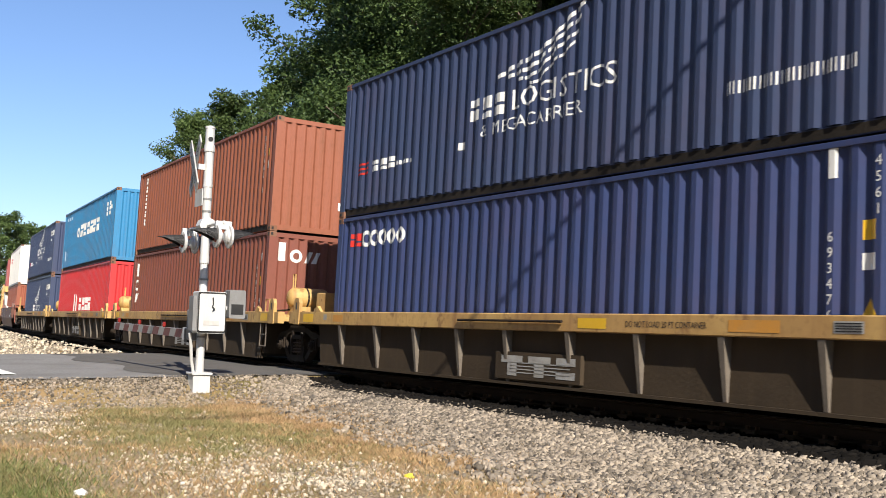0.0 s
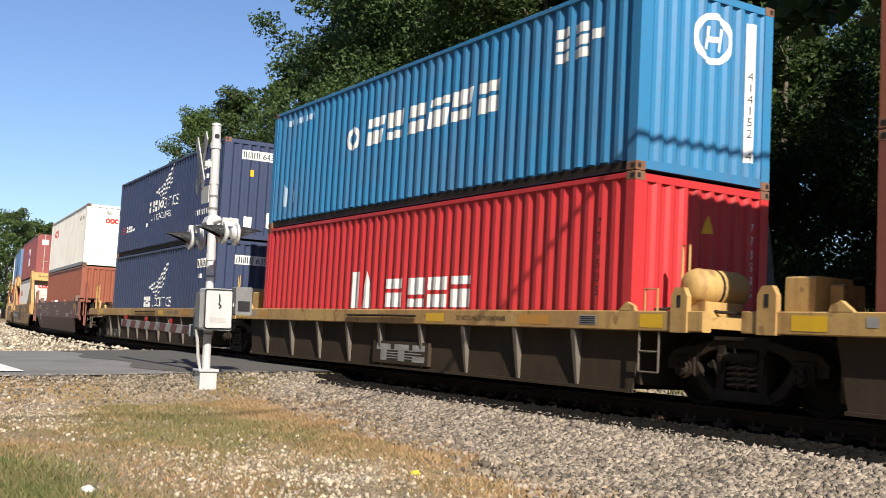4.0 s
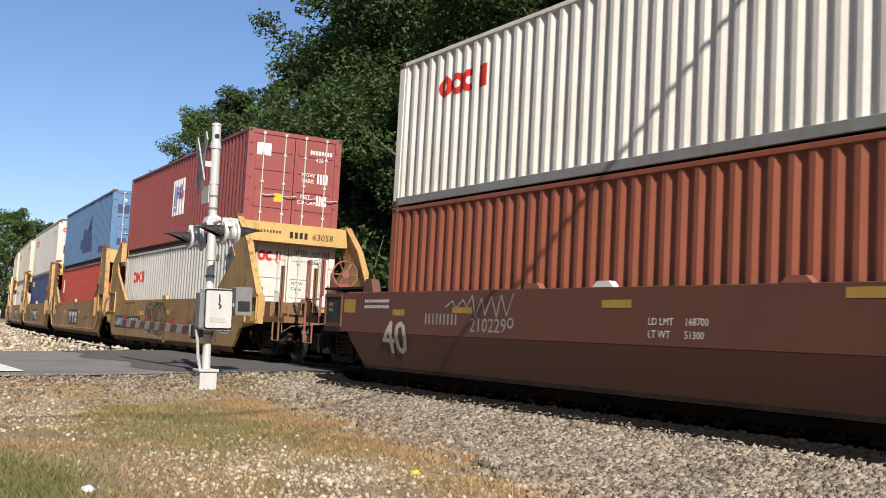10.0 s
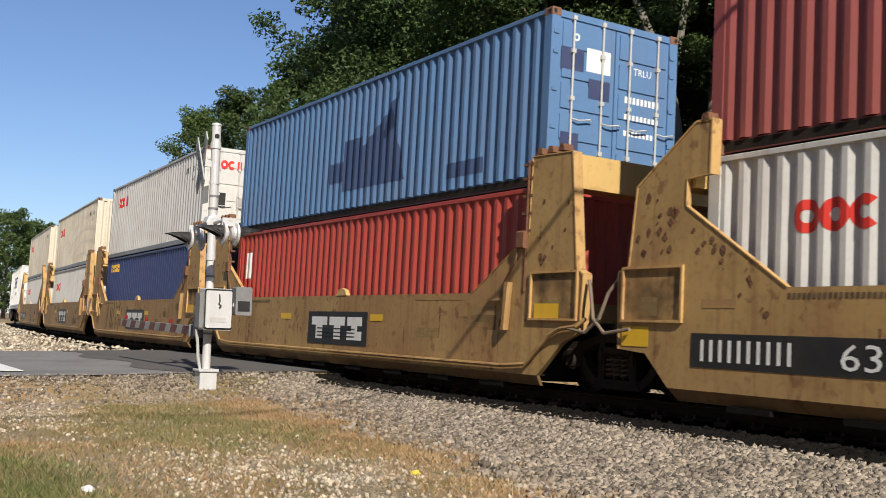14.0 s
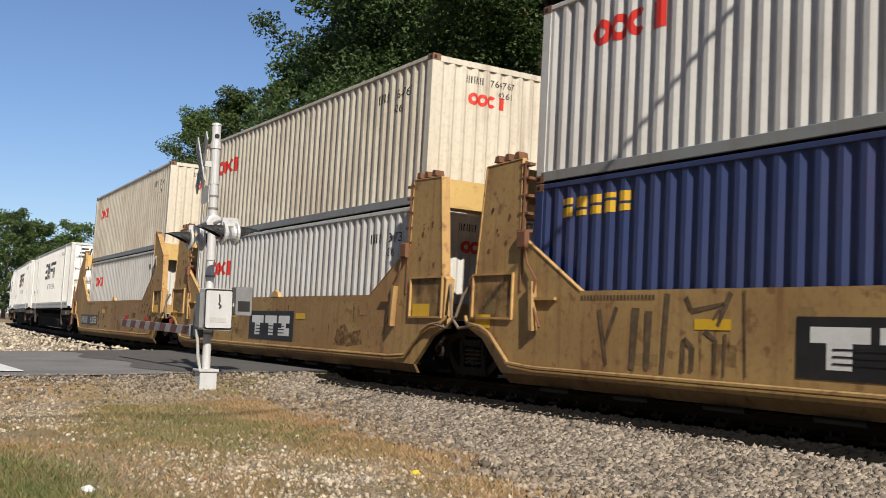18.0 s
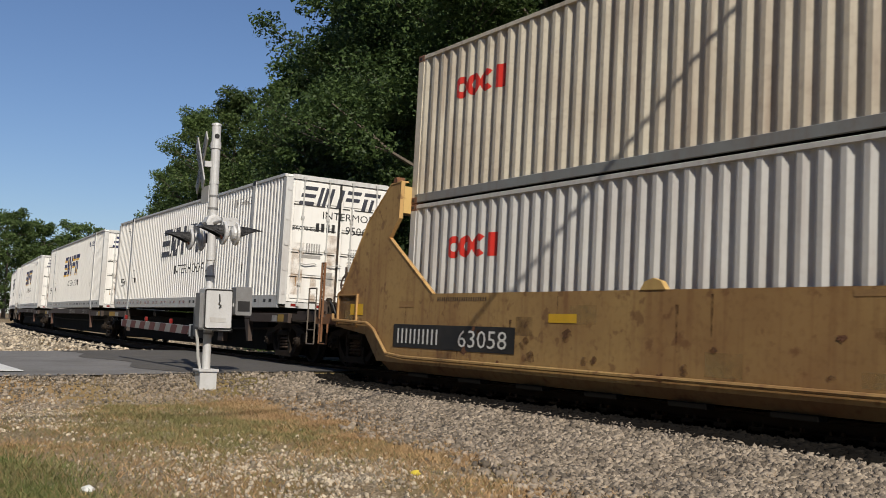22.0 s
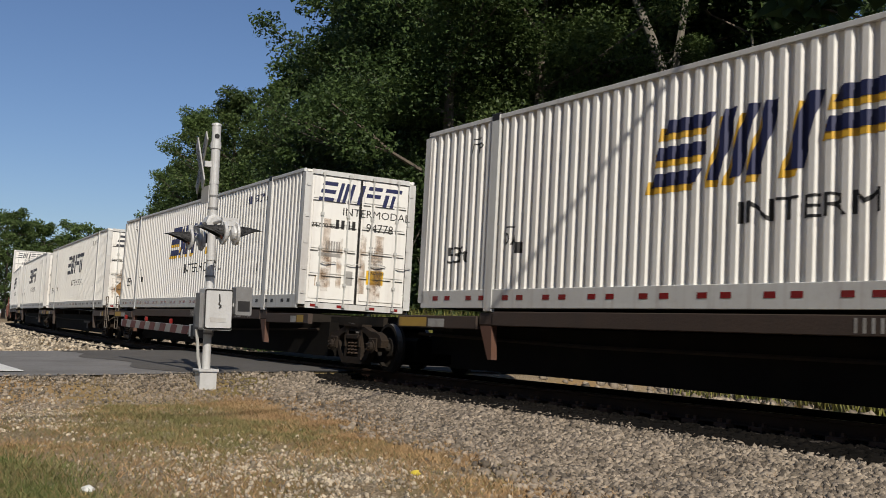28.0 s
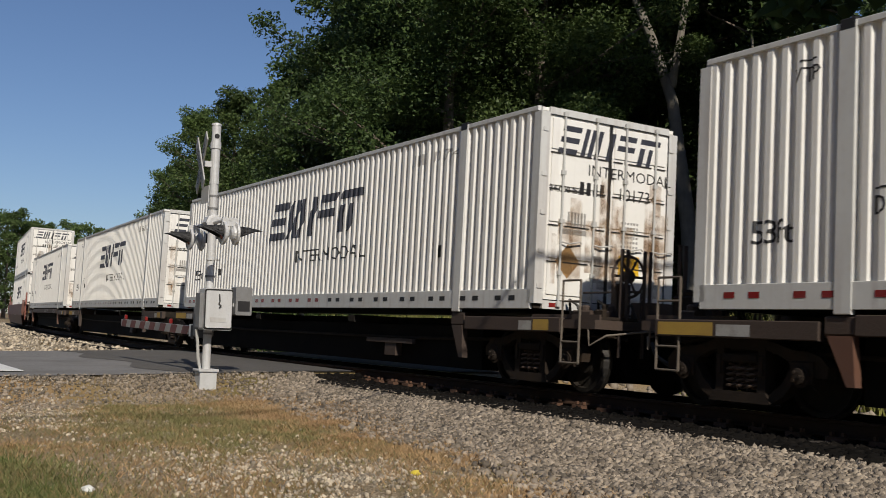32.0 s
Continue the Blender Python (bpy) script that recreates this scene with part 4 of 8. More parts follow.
WELL_DARK = surface("sooty well car plate", (0.050, 0.037, 0.025), 0.85, 0.0, (0.085, 0.06, 0.038), 0.5, 1.2, 0.2, 20.0, 0.4, spec=0.12)


def sill_car(s, logo=True, rear_end=False):
    """An articulated well car with a pale yellow top sill and dark ribbed sides."""
    ob = thing("well_car", "articulated well car with pale yellow top sill and sooty ribbed sides", "railcar", "cars of the train")
    both("side_sill", ("sill car",), lambda: box(fresh(), -7.58, 7.58, -1.47, -1.33, 0.85, 1.09, 0.012), SILL, ob, "pale yellow top sill with rust scuffs")
    both("side_plate", ("sill car",), lambda: prism(fresh(), [(-6.3, 0.12), (6.3, 0.12), (6.45, 0.85), (-6.45, 0.85)], "y", -1.335, -1.305), WELL_DARK, ob)
    both("bottom_flange", ("sill car",), lambda: box(fresh(), -6.3, 6.3, -1.385, -1.26, 0.09, 0.13), WELL_DARK, ob)
    rib_mesh = shared(("rib", "sill car"), lambda: hexa(bm := fresh(), [(-0.025, -1.362, 0.135), (0.025, -1.362, 0.135), (0.03, -1.334, 0.135), (-0.03, -1.334, 0.135), (-0.045, -1.46, 0.846), (0.045, -1.46, 0.846), (0.05, -1.334, 0.846), (-0.05, -1.334, 0.846)]) or bm, GREY_RIB)
    far = mirrored(rib_mesh, ("rib", "far", "sill car"))
    for x in (5.25, 3.93, 2.57, 1.26, -0.15, -1.41, -2.7, -4.02, -5.36):
        part("rib", rib_mesh, None, ob).location.x = x
        part("rib", far, None, ob).location.x = x
    part("floor", shared(("floor", "sill car"), lambda: box(fresh(), -6.3, 6.3, -1.3, 1.3, 0.14, 0.26), GRIME), None, ob)
    for sg in (-1, 1):
        part("bulkhead", shared(("bulkhead", "sill car", sg), lambda: box(fresh(), min(sg * 6.3, sg * 6.42), max(sg * 6.3, sg * 6.42), -1.3, 1.3, 0.2, 1.05), WELL_DARK), None, ob)
        x1 = 9.0 if (sg < 0 and rear_end) else 7.55
        part("end_platform", box(fresh(), min(sg * 6.42, sg * x1), max(sg * 6.42, sg * x1), -1.325, 1.325, 0.9, 1.04), SILL, ob)
        part("center_sill", box(fresh(), min(sg * 6.42, sg * x1), max(sg * 6.42, sg * x1), -0.4, 0.4, 0.72, 0.9), GRIME, ob)
        for y in (-1.47, 1.41):
            xa = sg * 7.22

            def lug(xa=xa, y=y):
                bm = prism(fresh(), [(xa - 0.13, 0.84), (xa + 0.13, 0.84), (xa + 0.13, 1.26), (xa + 0.07, 1.36), (xa - 0.07, 1.36), (xa - 0.13, 1.26)], "y", y - 0.02, y + 0.05)
                return prism(bm, [(xa - 0.03, 1.13), (xa + 0.03, 1.13), (xa + 0.03, 1.27), (xa - 0.03, 1.27)], "y", y - 0.024, y - 0.021, 1)
            part("lug", shared(("lug", sg, y), lug, [SILL, BLACK]), None, ob)
            wedge = part("guide_wedge", shared(("guide_wedge", sg, y), lambda: prism(fresh(), [(sg * 6.15, 1.09), (sg * 6.45, 1.09), (sg * 6.42, 1.15), (sg * 6.3, 1.2)], "y", min(y, y + 0.06 * (1 if y < 0 else -1)), max(y, y + 0.06 * (1 if y < 0 else -1))), SILL), None, ob)
    # equipment on the leading platform and on the trailing one
    tank = part("air_tank", shared(("air_tank",), lambda: lathe(fresh(), [(-1.0, 0.05), (-0.98, 0.14), (-0.92, 0.2), (-0.85, 0.225), (-0.2, 0.225), (-0.13, 0.2), (-0.08, 0.1)], "y", (6.85, 0, 1.42), 20), SILL, True), None, ob, "round yellow air tank")
    part("strap", shared(("strap",), lambda: lathe(fresh(), [(-0.62, 0.23), (-0.58, 0.23)], "y", (6.85, 0, 1.42), 20), IRON), None, tank)
    part("tank_saddle", shared(("tank_saddle",), lambda: box(fresh(), 6.65, 7.05, -0.9, -0.25, 1.04, 1.24), SILL), None, ob)
    part("valve_box", shared(("valve_box",), lambda: box(box(fresh(), -7.45, -7.05, -0.95, -0.35, 1.04, 1.5, 0.02), -7.02, -6.85, -0.75, -0.4, 1.04, 1.42, 0.02), SILL), None, ob, "yellow valve box with bolts")
    hoop(ob, "pipe", [(6.5, 0.9, 1.15), (6.9, 0.6, 1.2), (7.5, 0.5, 1.15)], 0.025, IRON)
    hoop(ob, "brake_pipe", [(6.45, -1.15, 1.12), (6.75, -0.9, 1.16), (7.1, -0.7, 1.12), (7.5, -0.4, 1.1)], 0.02, IRON)
    hoop(ob, "grab_iron", [(6.5, -1.35, 1.09), (6.5, -1.35, 1.36), (6.72, -1.35, 1.36), (6.72, -1.35, 1.09)], 0.014, SILL)
    hoop(ob, "handrail", [(6.5, -0.75, 1.05), (6.5, -0.75, 1.95), (6.62, -0.75, 1.95), (6.62, -0.75, 1.05)], 0.016, SILL)
    ladder(ob, 6.52, 6.86, 0.36, 0.85, 1.44, 2, GREY_RIB)
    truck(ob, 7.84)
    if rear_end:
        truck(ob, -7.75)
        both("end_sill", ("sill car",), lambda: box(fresh(), -9.0, -7.58, -1.47, -1.36, 0.85, 1.07, 0.012), SILL, ob)
        coupler(ob, -9.0, -1)
        flat_mark(ob, 1.335, letters("62168", 0.24, -4.9, 0.16, 0, 1.2) + bars(-6.05, 0.16, 0.95, 0.22, 11, 0.6), GREY_MARK, "lettering")
        for x in (-8.3, -8.75):
            hoop(ob, "handrail", [(x, -1.3, 1.05), (x, -1.3, 1.95), (x + 0.14, -1.3, 1.95), (x + 0.14, -1.3, 1.05)], 0.02, SILL)
            hoop(ob, "handrail", [(x, 1.3, 1.05), (x, 1.3, 1.95), (x + 0.14, 1.3, 1.95), (x + 0.14, 1.3, 1.05)], 0.02, OXIDE)
        ladder(ob, -8.75, -8.45, 0.36, 0.9, 1.44, 2, GREY_RIB)
    flat_mark(ob, 1.47, rect(1.5, 2.05, 0.9, 1.03) + rect(-6.9, -6.45, 0.89, 1.05) + rect(6.55, 6.95, 0.89, 1.05), GOLD, "marking", "yellow reflector strip")
    flat_mark(ob, 1.47, rect(4.05, 4.75, 0.9, 1.03) + rect(-5.6, -5.2, 0.91, 1.03), ORANGE_MARK, "marking", "faded orange patch")
    flat_mark(ob, 1.47, letters("DO NOT LOAD 20 FT CONTAINER", 0.075, 2.4, 0.93, 0, 0.82), BLACK, "lettering")
    flat_mark(ob, 1.47, rect(5.4, 5.75, 0.91, 1.03) + rect(-6.0, -5.86, 0.94, 1.04), GREY_MARK, "marking")
    flat_mark(ob, 1.474, [q for k in range(4) for q in rect(5.42, 5.73, 0.925 + k * 0.026, 0.937 + k * 0.026)], BLACK, "lettering")
    part("tie_rod", tube(fresh(), [(-1.3, -1.5, 0.98), (1.2, -1.5, 0.98)], 0.02, 6), IRON, ob)
    if logo:
        blocks = rect(-0.25, 0.25, 0.4, 0.5) + rect(-0.1, 0.12, 0.22, 0.4) + rect(0.38, 0.88, 0.4, 0.5) + rect(0.52, 0.74, 0.22, 0.4) + rect(1.0, 1.4, 0.22, 0.32) + rect(1.0, 1.4, 0.4, 0.5)
        part("emblem_plate", box(fresh(), -0.4, 1.5, -1.4, -1.334, 0.17, 0.55), WELL_DARK, ob)
        flat_mark(ob, 1.4, blocks + [q for k in range(4) for q in rect(-0.05, 1.3, 0.26 + k * 0.045, 0.275 + k * 0.045)], GREY_MARK, "emblem", "worn grey painted emblem")
    return ride(ob, s, 7.84)


GREY_RIB = surface("dull steel rib", (0.15, 0.125, 0.098), 0.7, 0.0, (0.07, 0.05, 0.04), 0.5, 3.0, 0, 60, 0.3)
WHITE_WORN = surface("worn white number paint", (0.55, 0.5, 0.45), 0.7, 0.0, (0.3, 0.2, 0.16), 0.35, 4.0)
ORANGE_MARK = surface("faded orange patch", (0.55, 0.25, 0.04), 0.7, 0.0, (0.4, 0.25, 0.1), 0.4, 4.0)


def brown_car(s, half_len=6.97, end=9.3, tall=True, marks=True):
    """A deep oxide-brown well car with open end platforms."""
    k = half_len - 6.97
    ob = thing("well_car", "deep oxide-brown well car with open end platforms", "railcar", "cars of the train")
    yf = lambda z: 1.5 if z > 0.66 else 1.36 + 0.14 * (z - 0.1) / 0.57
    both("side_sill", ("brown", k), lambda: box(fresh(), -8.0 - k, 8.0 + k, -1.5, -1.42, 0.67, 1.38, 0.008), OXIDE, ob, "oxide-brown side sill")
    both("side_skirt", ("brown", k), lambda: lean_plate(fresh(), [(-6.56 - k, 0.1), (6.56 + k, 0.1), (6.97 + k, 0.56), (7.0 + k, 0.668), (-7.0 - k, 0.668), (-6.97 - k, 0.56)], yf, 0.05), OXIDE, ob, "darker brown lower skirt")
    both("bottom_chord", ("brown", k), lambda: box(fresh(), -6.5 - k, 6.5 + k, -1.37, -1.2, 0.05, 0.11), GRIME, ob)
    part("floor", box(fresh(), -6.5 - k, 6.5 + k, -1.3, 1.3, 0.1, 0.24), GRIME, ob)
    for sg in (-1, 1):
        a, b = sg * (6.9 + k), sg * (end + k)
        part("end_platform", box(fresh(), min(a, b), max(a, b), -1.35, 1.35, 0.82, 0.95), OXIDE_DARK, ob)
        part("center_sill", box(fresh(), min(a, b + sg * 0.3), max(a, b + sg * 0.3), -0.35, 0.35, 0.6, 0.82), OXIDE_DARK, ob)
        part("bulkhead", box(fresh(), min(sg * (6.35 + k), sg * (6.45 + k)), max(sg * (6.35 + k), sg * (6.45 + k)), -1.4, 1.4, 0.24, 1.36), OXIDE, ob)
        part("running_board", box(fresh(), min(sg * (6.6 + k), sg * (8.4 + k)), max(sg * (6.6 + k), sg * (8.4 + k)), -1.35, -0.75, 1.46, 1.5), IRON, ob, "rusty grating running board")
        part("running_board", box(fresh(), min(sg * (7.6 + k), sg * (9.2 + k)), max(sg * (7.6 + k), sg * (9.2 + k)), 0.2, 1.3, 1.40, 1.44), IRON, ob)
        part("slope_sheet", prism(fresh(), [(sg * (6.5 + k), 1.36), (sg * (7.3 + k), 1.36), (sg * (8.9 + k), 1.18), (sg * (9.2 + k), 0.95), (sg * (6.5 + k), 0.95)], "y", -0.72, 0.72), OXIDE_DARK, ob)
        for n, (x, y) in enumerate(((7.1, -0.9), (7.6, -0.9), (8.2, -1.0))):
            part("board_bracket", box(fresh(), sg * (x + k) - 0.03, sg * (x + k) + 0.03, y - 0.03, y + 0.03, 0.95, 1.46), IRON, ob)
        part("corner_lug", prism(fresh(), [(sg * (6.2 + k), 1.38), (sg * (6.6 + k), 1.38), (sg * (6.5 + k), 1.62), (sg * (6.3 + k), 1.62)], "y", -1.46, -1.3), OXIDE, ob)
        sign_frame(ob, min(sg * (7.28 + k), sg * (7.98 + k)), max(sg * (7.28 + k), sg * (7.98 + k)), 0.76, 1.34, 1.5, OXIDE)
        flat_mark(ob, 1.5, rect(min(sg * (7.33 + k), sg * (7.93 + k)), max(sg * (7.33 + k), sg * (7.93 + k)), 0.84, 1.29), BLACK, "notice_panel", "dark stencil panel")
        flat_mark(ob, 1.504, bars(sg * (7.63 + k) - 0.2, 1.14, 0.18, 0.06, 4) + bars(sg * (7.63 + k) - 0.2, 1.04, 0.18, 0.06, 4), GREY_MARK, "lettering")
        for y in (-1.38, 1.38):
            x = sg * (8.5 + k)
            hoop(ob, "handrail", [(x, y, 0.8), (x, y, 2.05), (x + 0.1, y, 2.05), (x + 0.1, y, 1.35), (x, y, 1.35)], 0.024, OXIDE_BRIGHT)
            x = sg * (9.17 + k)
            hoop(ob, "handrail", [(x, y, 0.45), (x, y, 2.05), (x + 0.12, y, 2.05), (x + 0.12, y, 1.3), (x, y, 1.3)], 0.024, OXIDE_BRIGHT)
            hoop(ob, "step", [(x - sg * 0.35, y, 0.82), (x - sg * 0.35, y, 0.42), (x, y, 0.42), (x, y, 0.82)], 0.018, OXIDE_BRIGHT)
        hoop(ob, "brake_pipe", [(sg * (7.3 + k), -0.95, 1.3), (sg * (8.3 + k), -0.9, 1.25), (sg * (9.0 + k), -0.7, 1.0)], 0.03, IRON)
        part("mesh_panel", shared(("mesh_panel", sg, k), lambda: mesh_grid(sg * (8.05 + k), sg * (8.45 + k), -1.3, 1.0, 1.38), IRON), None, ob, "diamond mesh step panel")
        end_gear(ob, sg * (7.6 + k), sg * (end + k), 0.95, OXIDE_DARK, 70 + sg)
        coupler(ob, sg * (end + k + 0.1), sg)
        truck(ob, sg * (7.87 + k))
    if marks:
        flat_mark(ob, 1.5, rect(6.4, 7.05, 1.05, 1.28) + rect(6.45, 6.65, 0.85, 1.0) + rect(3.6, 4.2, 1.22, 1.33) + rect(0.0, 0.55, 1.12, 1.22) + rect(-7.2, -6.75, 1.02, 1.26), GOLD_DULL, "marking", "faded yellow patches")
        # the big number runs over the crease, so its pieces are cut into low strips that follow the wall
        for coat in (0, 1):
            strips = []
            for p in letters("40", 0.56, -5.72 + 0.045 * coat, 0.35, 0, 1.08):
                for k in range(14):
                    c = clip([(z, x) for x, z in p], 0.3 + 0.05 * k, 0.35 + 0.05 * k)
                    if len(c) >= 3:
                        strips.append([(x, z) for z, x in c][::-1])
            part("lettering", drape(strips, [(-30, 0), (30, 0)], lambda u, d, v: (u, -(yf(v) + d + 0.008 + 0.004 * coat), v)), WHITE_WORN, ob, "large worn white number")
        flat_mark(ob, 1.5, rect(-5.37, -4.97, 0.98, 1.08) + rect(-3.5, -2.95, 1.03, 1.12), GOLD_DULL, "marking", "faded yellow patches")
        flat_mark(ob, 1.5, bars(-4.3, 0.85, 1.0, 0.17, 9, 0.6) + letters("210229", 0.21, -3.0, 0.76, 0, 1.1), GREY_MARK, "lettering")
        flat_mark(ob, 1.5, letters("LD LMT", 0.09, 0.85, 0.92) + letters("LT WT", 0.09, 0.85, 0.77) + letters("168700", 0.09, 1.45, 0.92) + letters("51300", 0.09, 1.45, 0.77), WHITE_MARK, "lettering")
        flat_mark(ob, 1.5, letters("L 60-7", 0.13, 5.75, 0.86), WHITE_MARK, "lettering")
        flat_mark(ob, 1.5, bars(4.3, 0.82, 0.9, 0.05, 14) + bars(4.3, 0.74, 0.9, 0.05, 14) + bars(-7.0 + 0.6, 1.2, 0.9, 0.05, 12) + bars(-6.4, 1.1, 0.9, 0.05, 12), WHITE_MARK, "lettering")
        flat_mark(ob, 1.53, letters("JACK HERE", 0.05, 7.52, 0.82), WHITE_MARK, "lettering")
        flat_mark(ob, 1.504, stroke([(-3.7, 1.12), (-3.5, 1.22), (-3.4, 1.1), (-3.2, 1.24), (-3.1, 1.12), (-2.95, 1.3), (-2.85, 0.96), (-2.7, 1.26), (-2.6, 1.0), (-2.45, 1.28), (-2.3, 0.98), (-2.2, 1.3), (-2.05, 1.0), (-1.9, 1.32)], 0.03) + ring(-1.95, 0.9, 0.08, 0.03, 0, 360, 12), GREY_MARK, "graffiti", "scratched white graffiti scrawl")
        for x in (-1.5, 0.0, 3.0):
            part("lifting_lug", prism(fresh(), [(x - 0.2, 1.38), (x + 0.2, 1.38), (x + 0.12, 1.46), (x - 0.12, 1.46)], "y", -1.5, -1.4), OXIDE_BRIGHT if x else WHITE_MARK, ob)
    return ob


def end_gear(ob, x0, x1, floor_z, material, seed, near=-1.25):
    """The clutter on a car's end platform between x0 and x1: brake rods, valves, hoses, grating, uncoupling lever."""
    rng = random.Random(seed)
    lo, hi = min(x0, x1), max(x0, x1)
    out = 1 if x1 > x0 else -1
    for k in range(7):
        x = lo + (hi - lo) * (k + 0.5) / 7
        part("grating_bar", box(fresh(), x - 0.02, x + 0.02, near + 0.05, near + 0.75, floor_z + 0.01, floor_z + 0.05), IRON, ob)
    part("grating_edge", box(fresh(), lo, hi, near + 0.02, near + 0.05, floor_z, floor_z + 0.07), material, ob)
    hoop(ob, "brake_rod", [(lo, -0.62, floor_z - 0.16), (hi, -0.7, floor_z - 0.24)], 0.022, IRON)
    hoop(ob, "brake_rod", [(lo, -0.95, floor_z - 0.3), ((lo + hi) / 2, -0.98, floor_z - 0.2), (hi, -0.9, floor_z - 0.22)], 0.018, IRON)
    hoop(ob, "uncoupling_lever", [(x1 - out * 0.15, near - 0.04, floor_z - 0.12), (x1 - out * 0.12, near - 0.04, floor_z - 0.34), (x1 + out * 0.05, near + 0.1, floor_z - 0.2), (x1 + out * 0.25, -0.2, floor_z - 0.08)], 0.014, GREY_RIB, "bent grey uncoupling lever")
    for k in range(3):
        x, y = rng.uniform(lo + 0.2, hi - 0.2), rng.uniform(-0.9, -0.1)
        w, d, t = rng.uniform(0.08, 0.2), rng.uniform(0.08, 0.16), rng.uniform(0.14, 0.36)
        bm = box(fresh(), x - w, x + w, y - d, y + d, floor_z, floor_z + t, 0.02)
        lathe(bm, [(floor_z + t, 0.07), (floor_z + t + 0.05, 0.07), (floor_z + t + 0.08, 0.04)], "z", (x, y, 0), 10)
        part("valve", bm, material if k else IRON, ob, "grimy brake valve")
    for k in range(3):
        x, y = rng.uniform(lo + 0.1, hi - 0.3), rng.uniform(-1.0, -0.3)
        hoop(ob, "hose", [(x, y, floor_z + 0.1), (x + 0.1, y - 0.1, floor_z + 0.3), (x + 0.3, y - 0.12, floor_z + 0.22), (x + 0.38, y - 0.05, floor_z - 0.05)], 0.02, BLACK)
    hoop(ob, "guard_rail", [(lo + 0.1, near + 0.8, floor_z), (lo + 0.1, near + 0.8, floor_z + 0.42), (hi - 0.1, near + 0.8, floor_z + 0.42), (hi - 0.1, near + 0.8, floor_z)], 0.016, material)


def mesh_grid(x0, x1, y, z0, z1):
    bm = fresh()
    x0, x1 = min(x0, x1), max(x0, x1)
    for k in range(9):
        f = k / 8
        tube(bm, [(x0 + (x1 - x0) * f, y, z0), (x0 + (x1 - x0) * (1 - f), y, z1)], 0.007, 4)
        box(bm, x0, x1, y - 0.006, y + 0.006, z0 + (z1 - z0) * f - 0.006, z0 + (z1 - z0) * f + 0.006)
    return bm


def stroke(pts, w):
    """A line of spray paint with rounded-off width w."""
    out = []
    for (xa, za), (xb, zb) in zip(pts, pts[1:]):
        d = math.hypot(xb - xa, zb - za)
        nx, nz = -(zb - za) / d * w / 2, (xb - xa) / d * w / 2
        out.append([(xa + nx, za + nz), (xa - nx, za - nz), (xb - nx * 0.7, zb - nz * 0.7), (xb + nx * 0.7, zb + nz * 0.7)])
    return out


LEG_BROWN = paint("worn brown leg paint", (0.10, 0.05, 0.034), 0.4, 0.3, 0.7)
OXIDE_DARK = surface("grimy oxide end steel", (0.060, 0.033, 0.024), 0.85, 0.0, (0.03, 0.022, 0.017), 0.6, 3.0, 0.3, 30.0, 0.3, spec=0.15)
OXIDE_BRIGHT = paint("pinkish oxide paint", (0.28, 0.10, 0.075), 0.25, 0.2)
GOLD_DULL = surface("faded yellow patch", (0.42, 0.27, 0.05), 0.7, 0.0, (0.2, 0.1, 0.05), 0.4, 4.0)

MID_F = [(4.7, 1.34), (6.1, 2.15), (6.12, 3.25), (7.02, 3.22), (7.2, 1.62), (7.34, 1.56), (7.3, 0.8), (6.95, 0.66), (6.42, 0.2)]
CUT_F = [(4.7, 1.34), (6.2, 2.3), (6.2, 2.62), (5.84, 2.64), (5.83, 3.27), (6.08, 3.27), (7.05, 2.6), (7.16, 1.62), (7.34, 1.56), (7.3, 0.8), (6.95, 0.66), (6.42, 0.2)]
END_F = [(4.85, 1.34), (6.38, 2.32), (6.08, 2.64), (6.06, 3.27), (6.41, 3.25), (7.2, 2.63), (8.1, 1.42), (8.25, 1.36), (8.22, 0.76), (7.08, 0.64), (6.6, 0.2)]


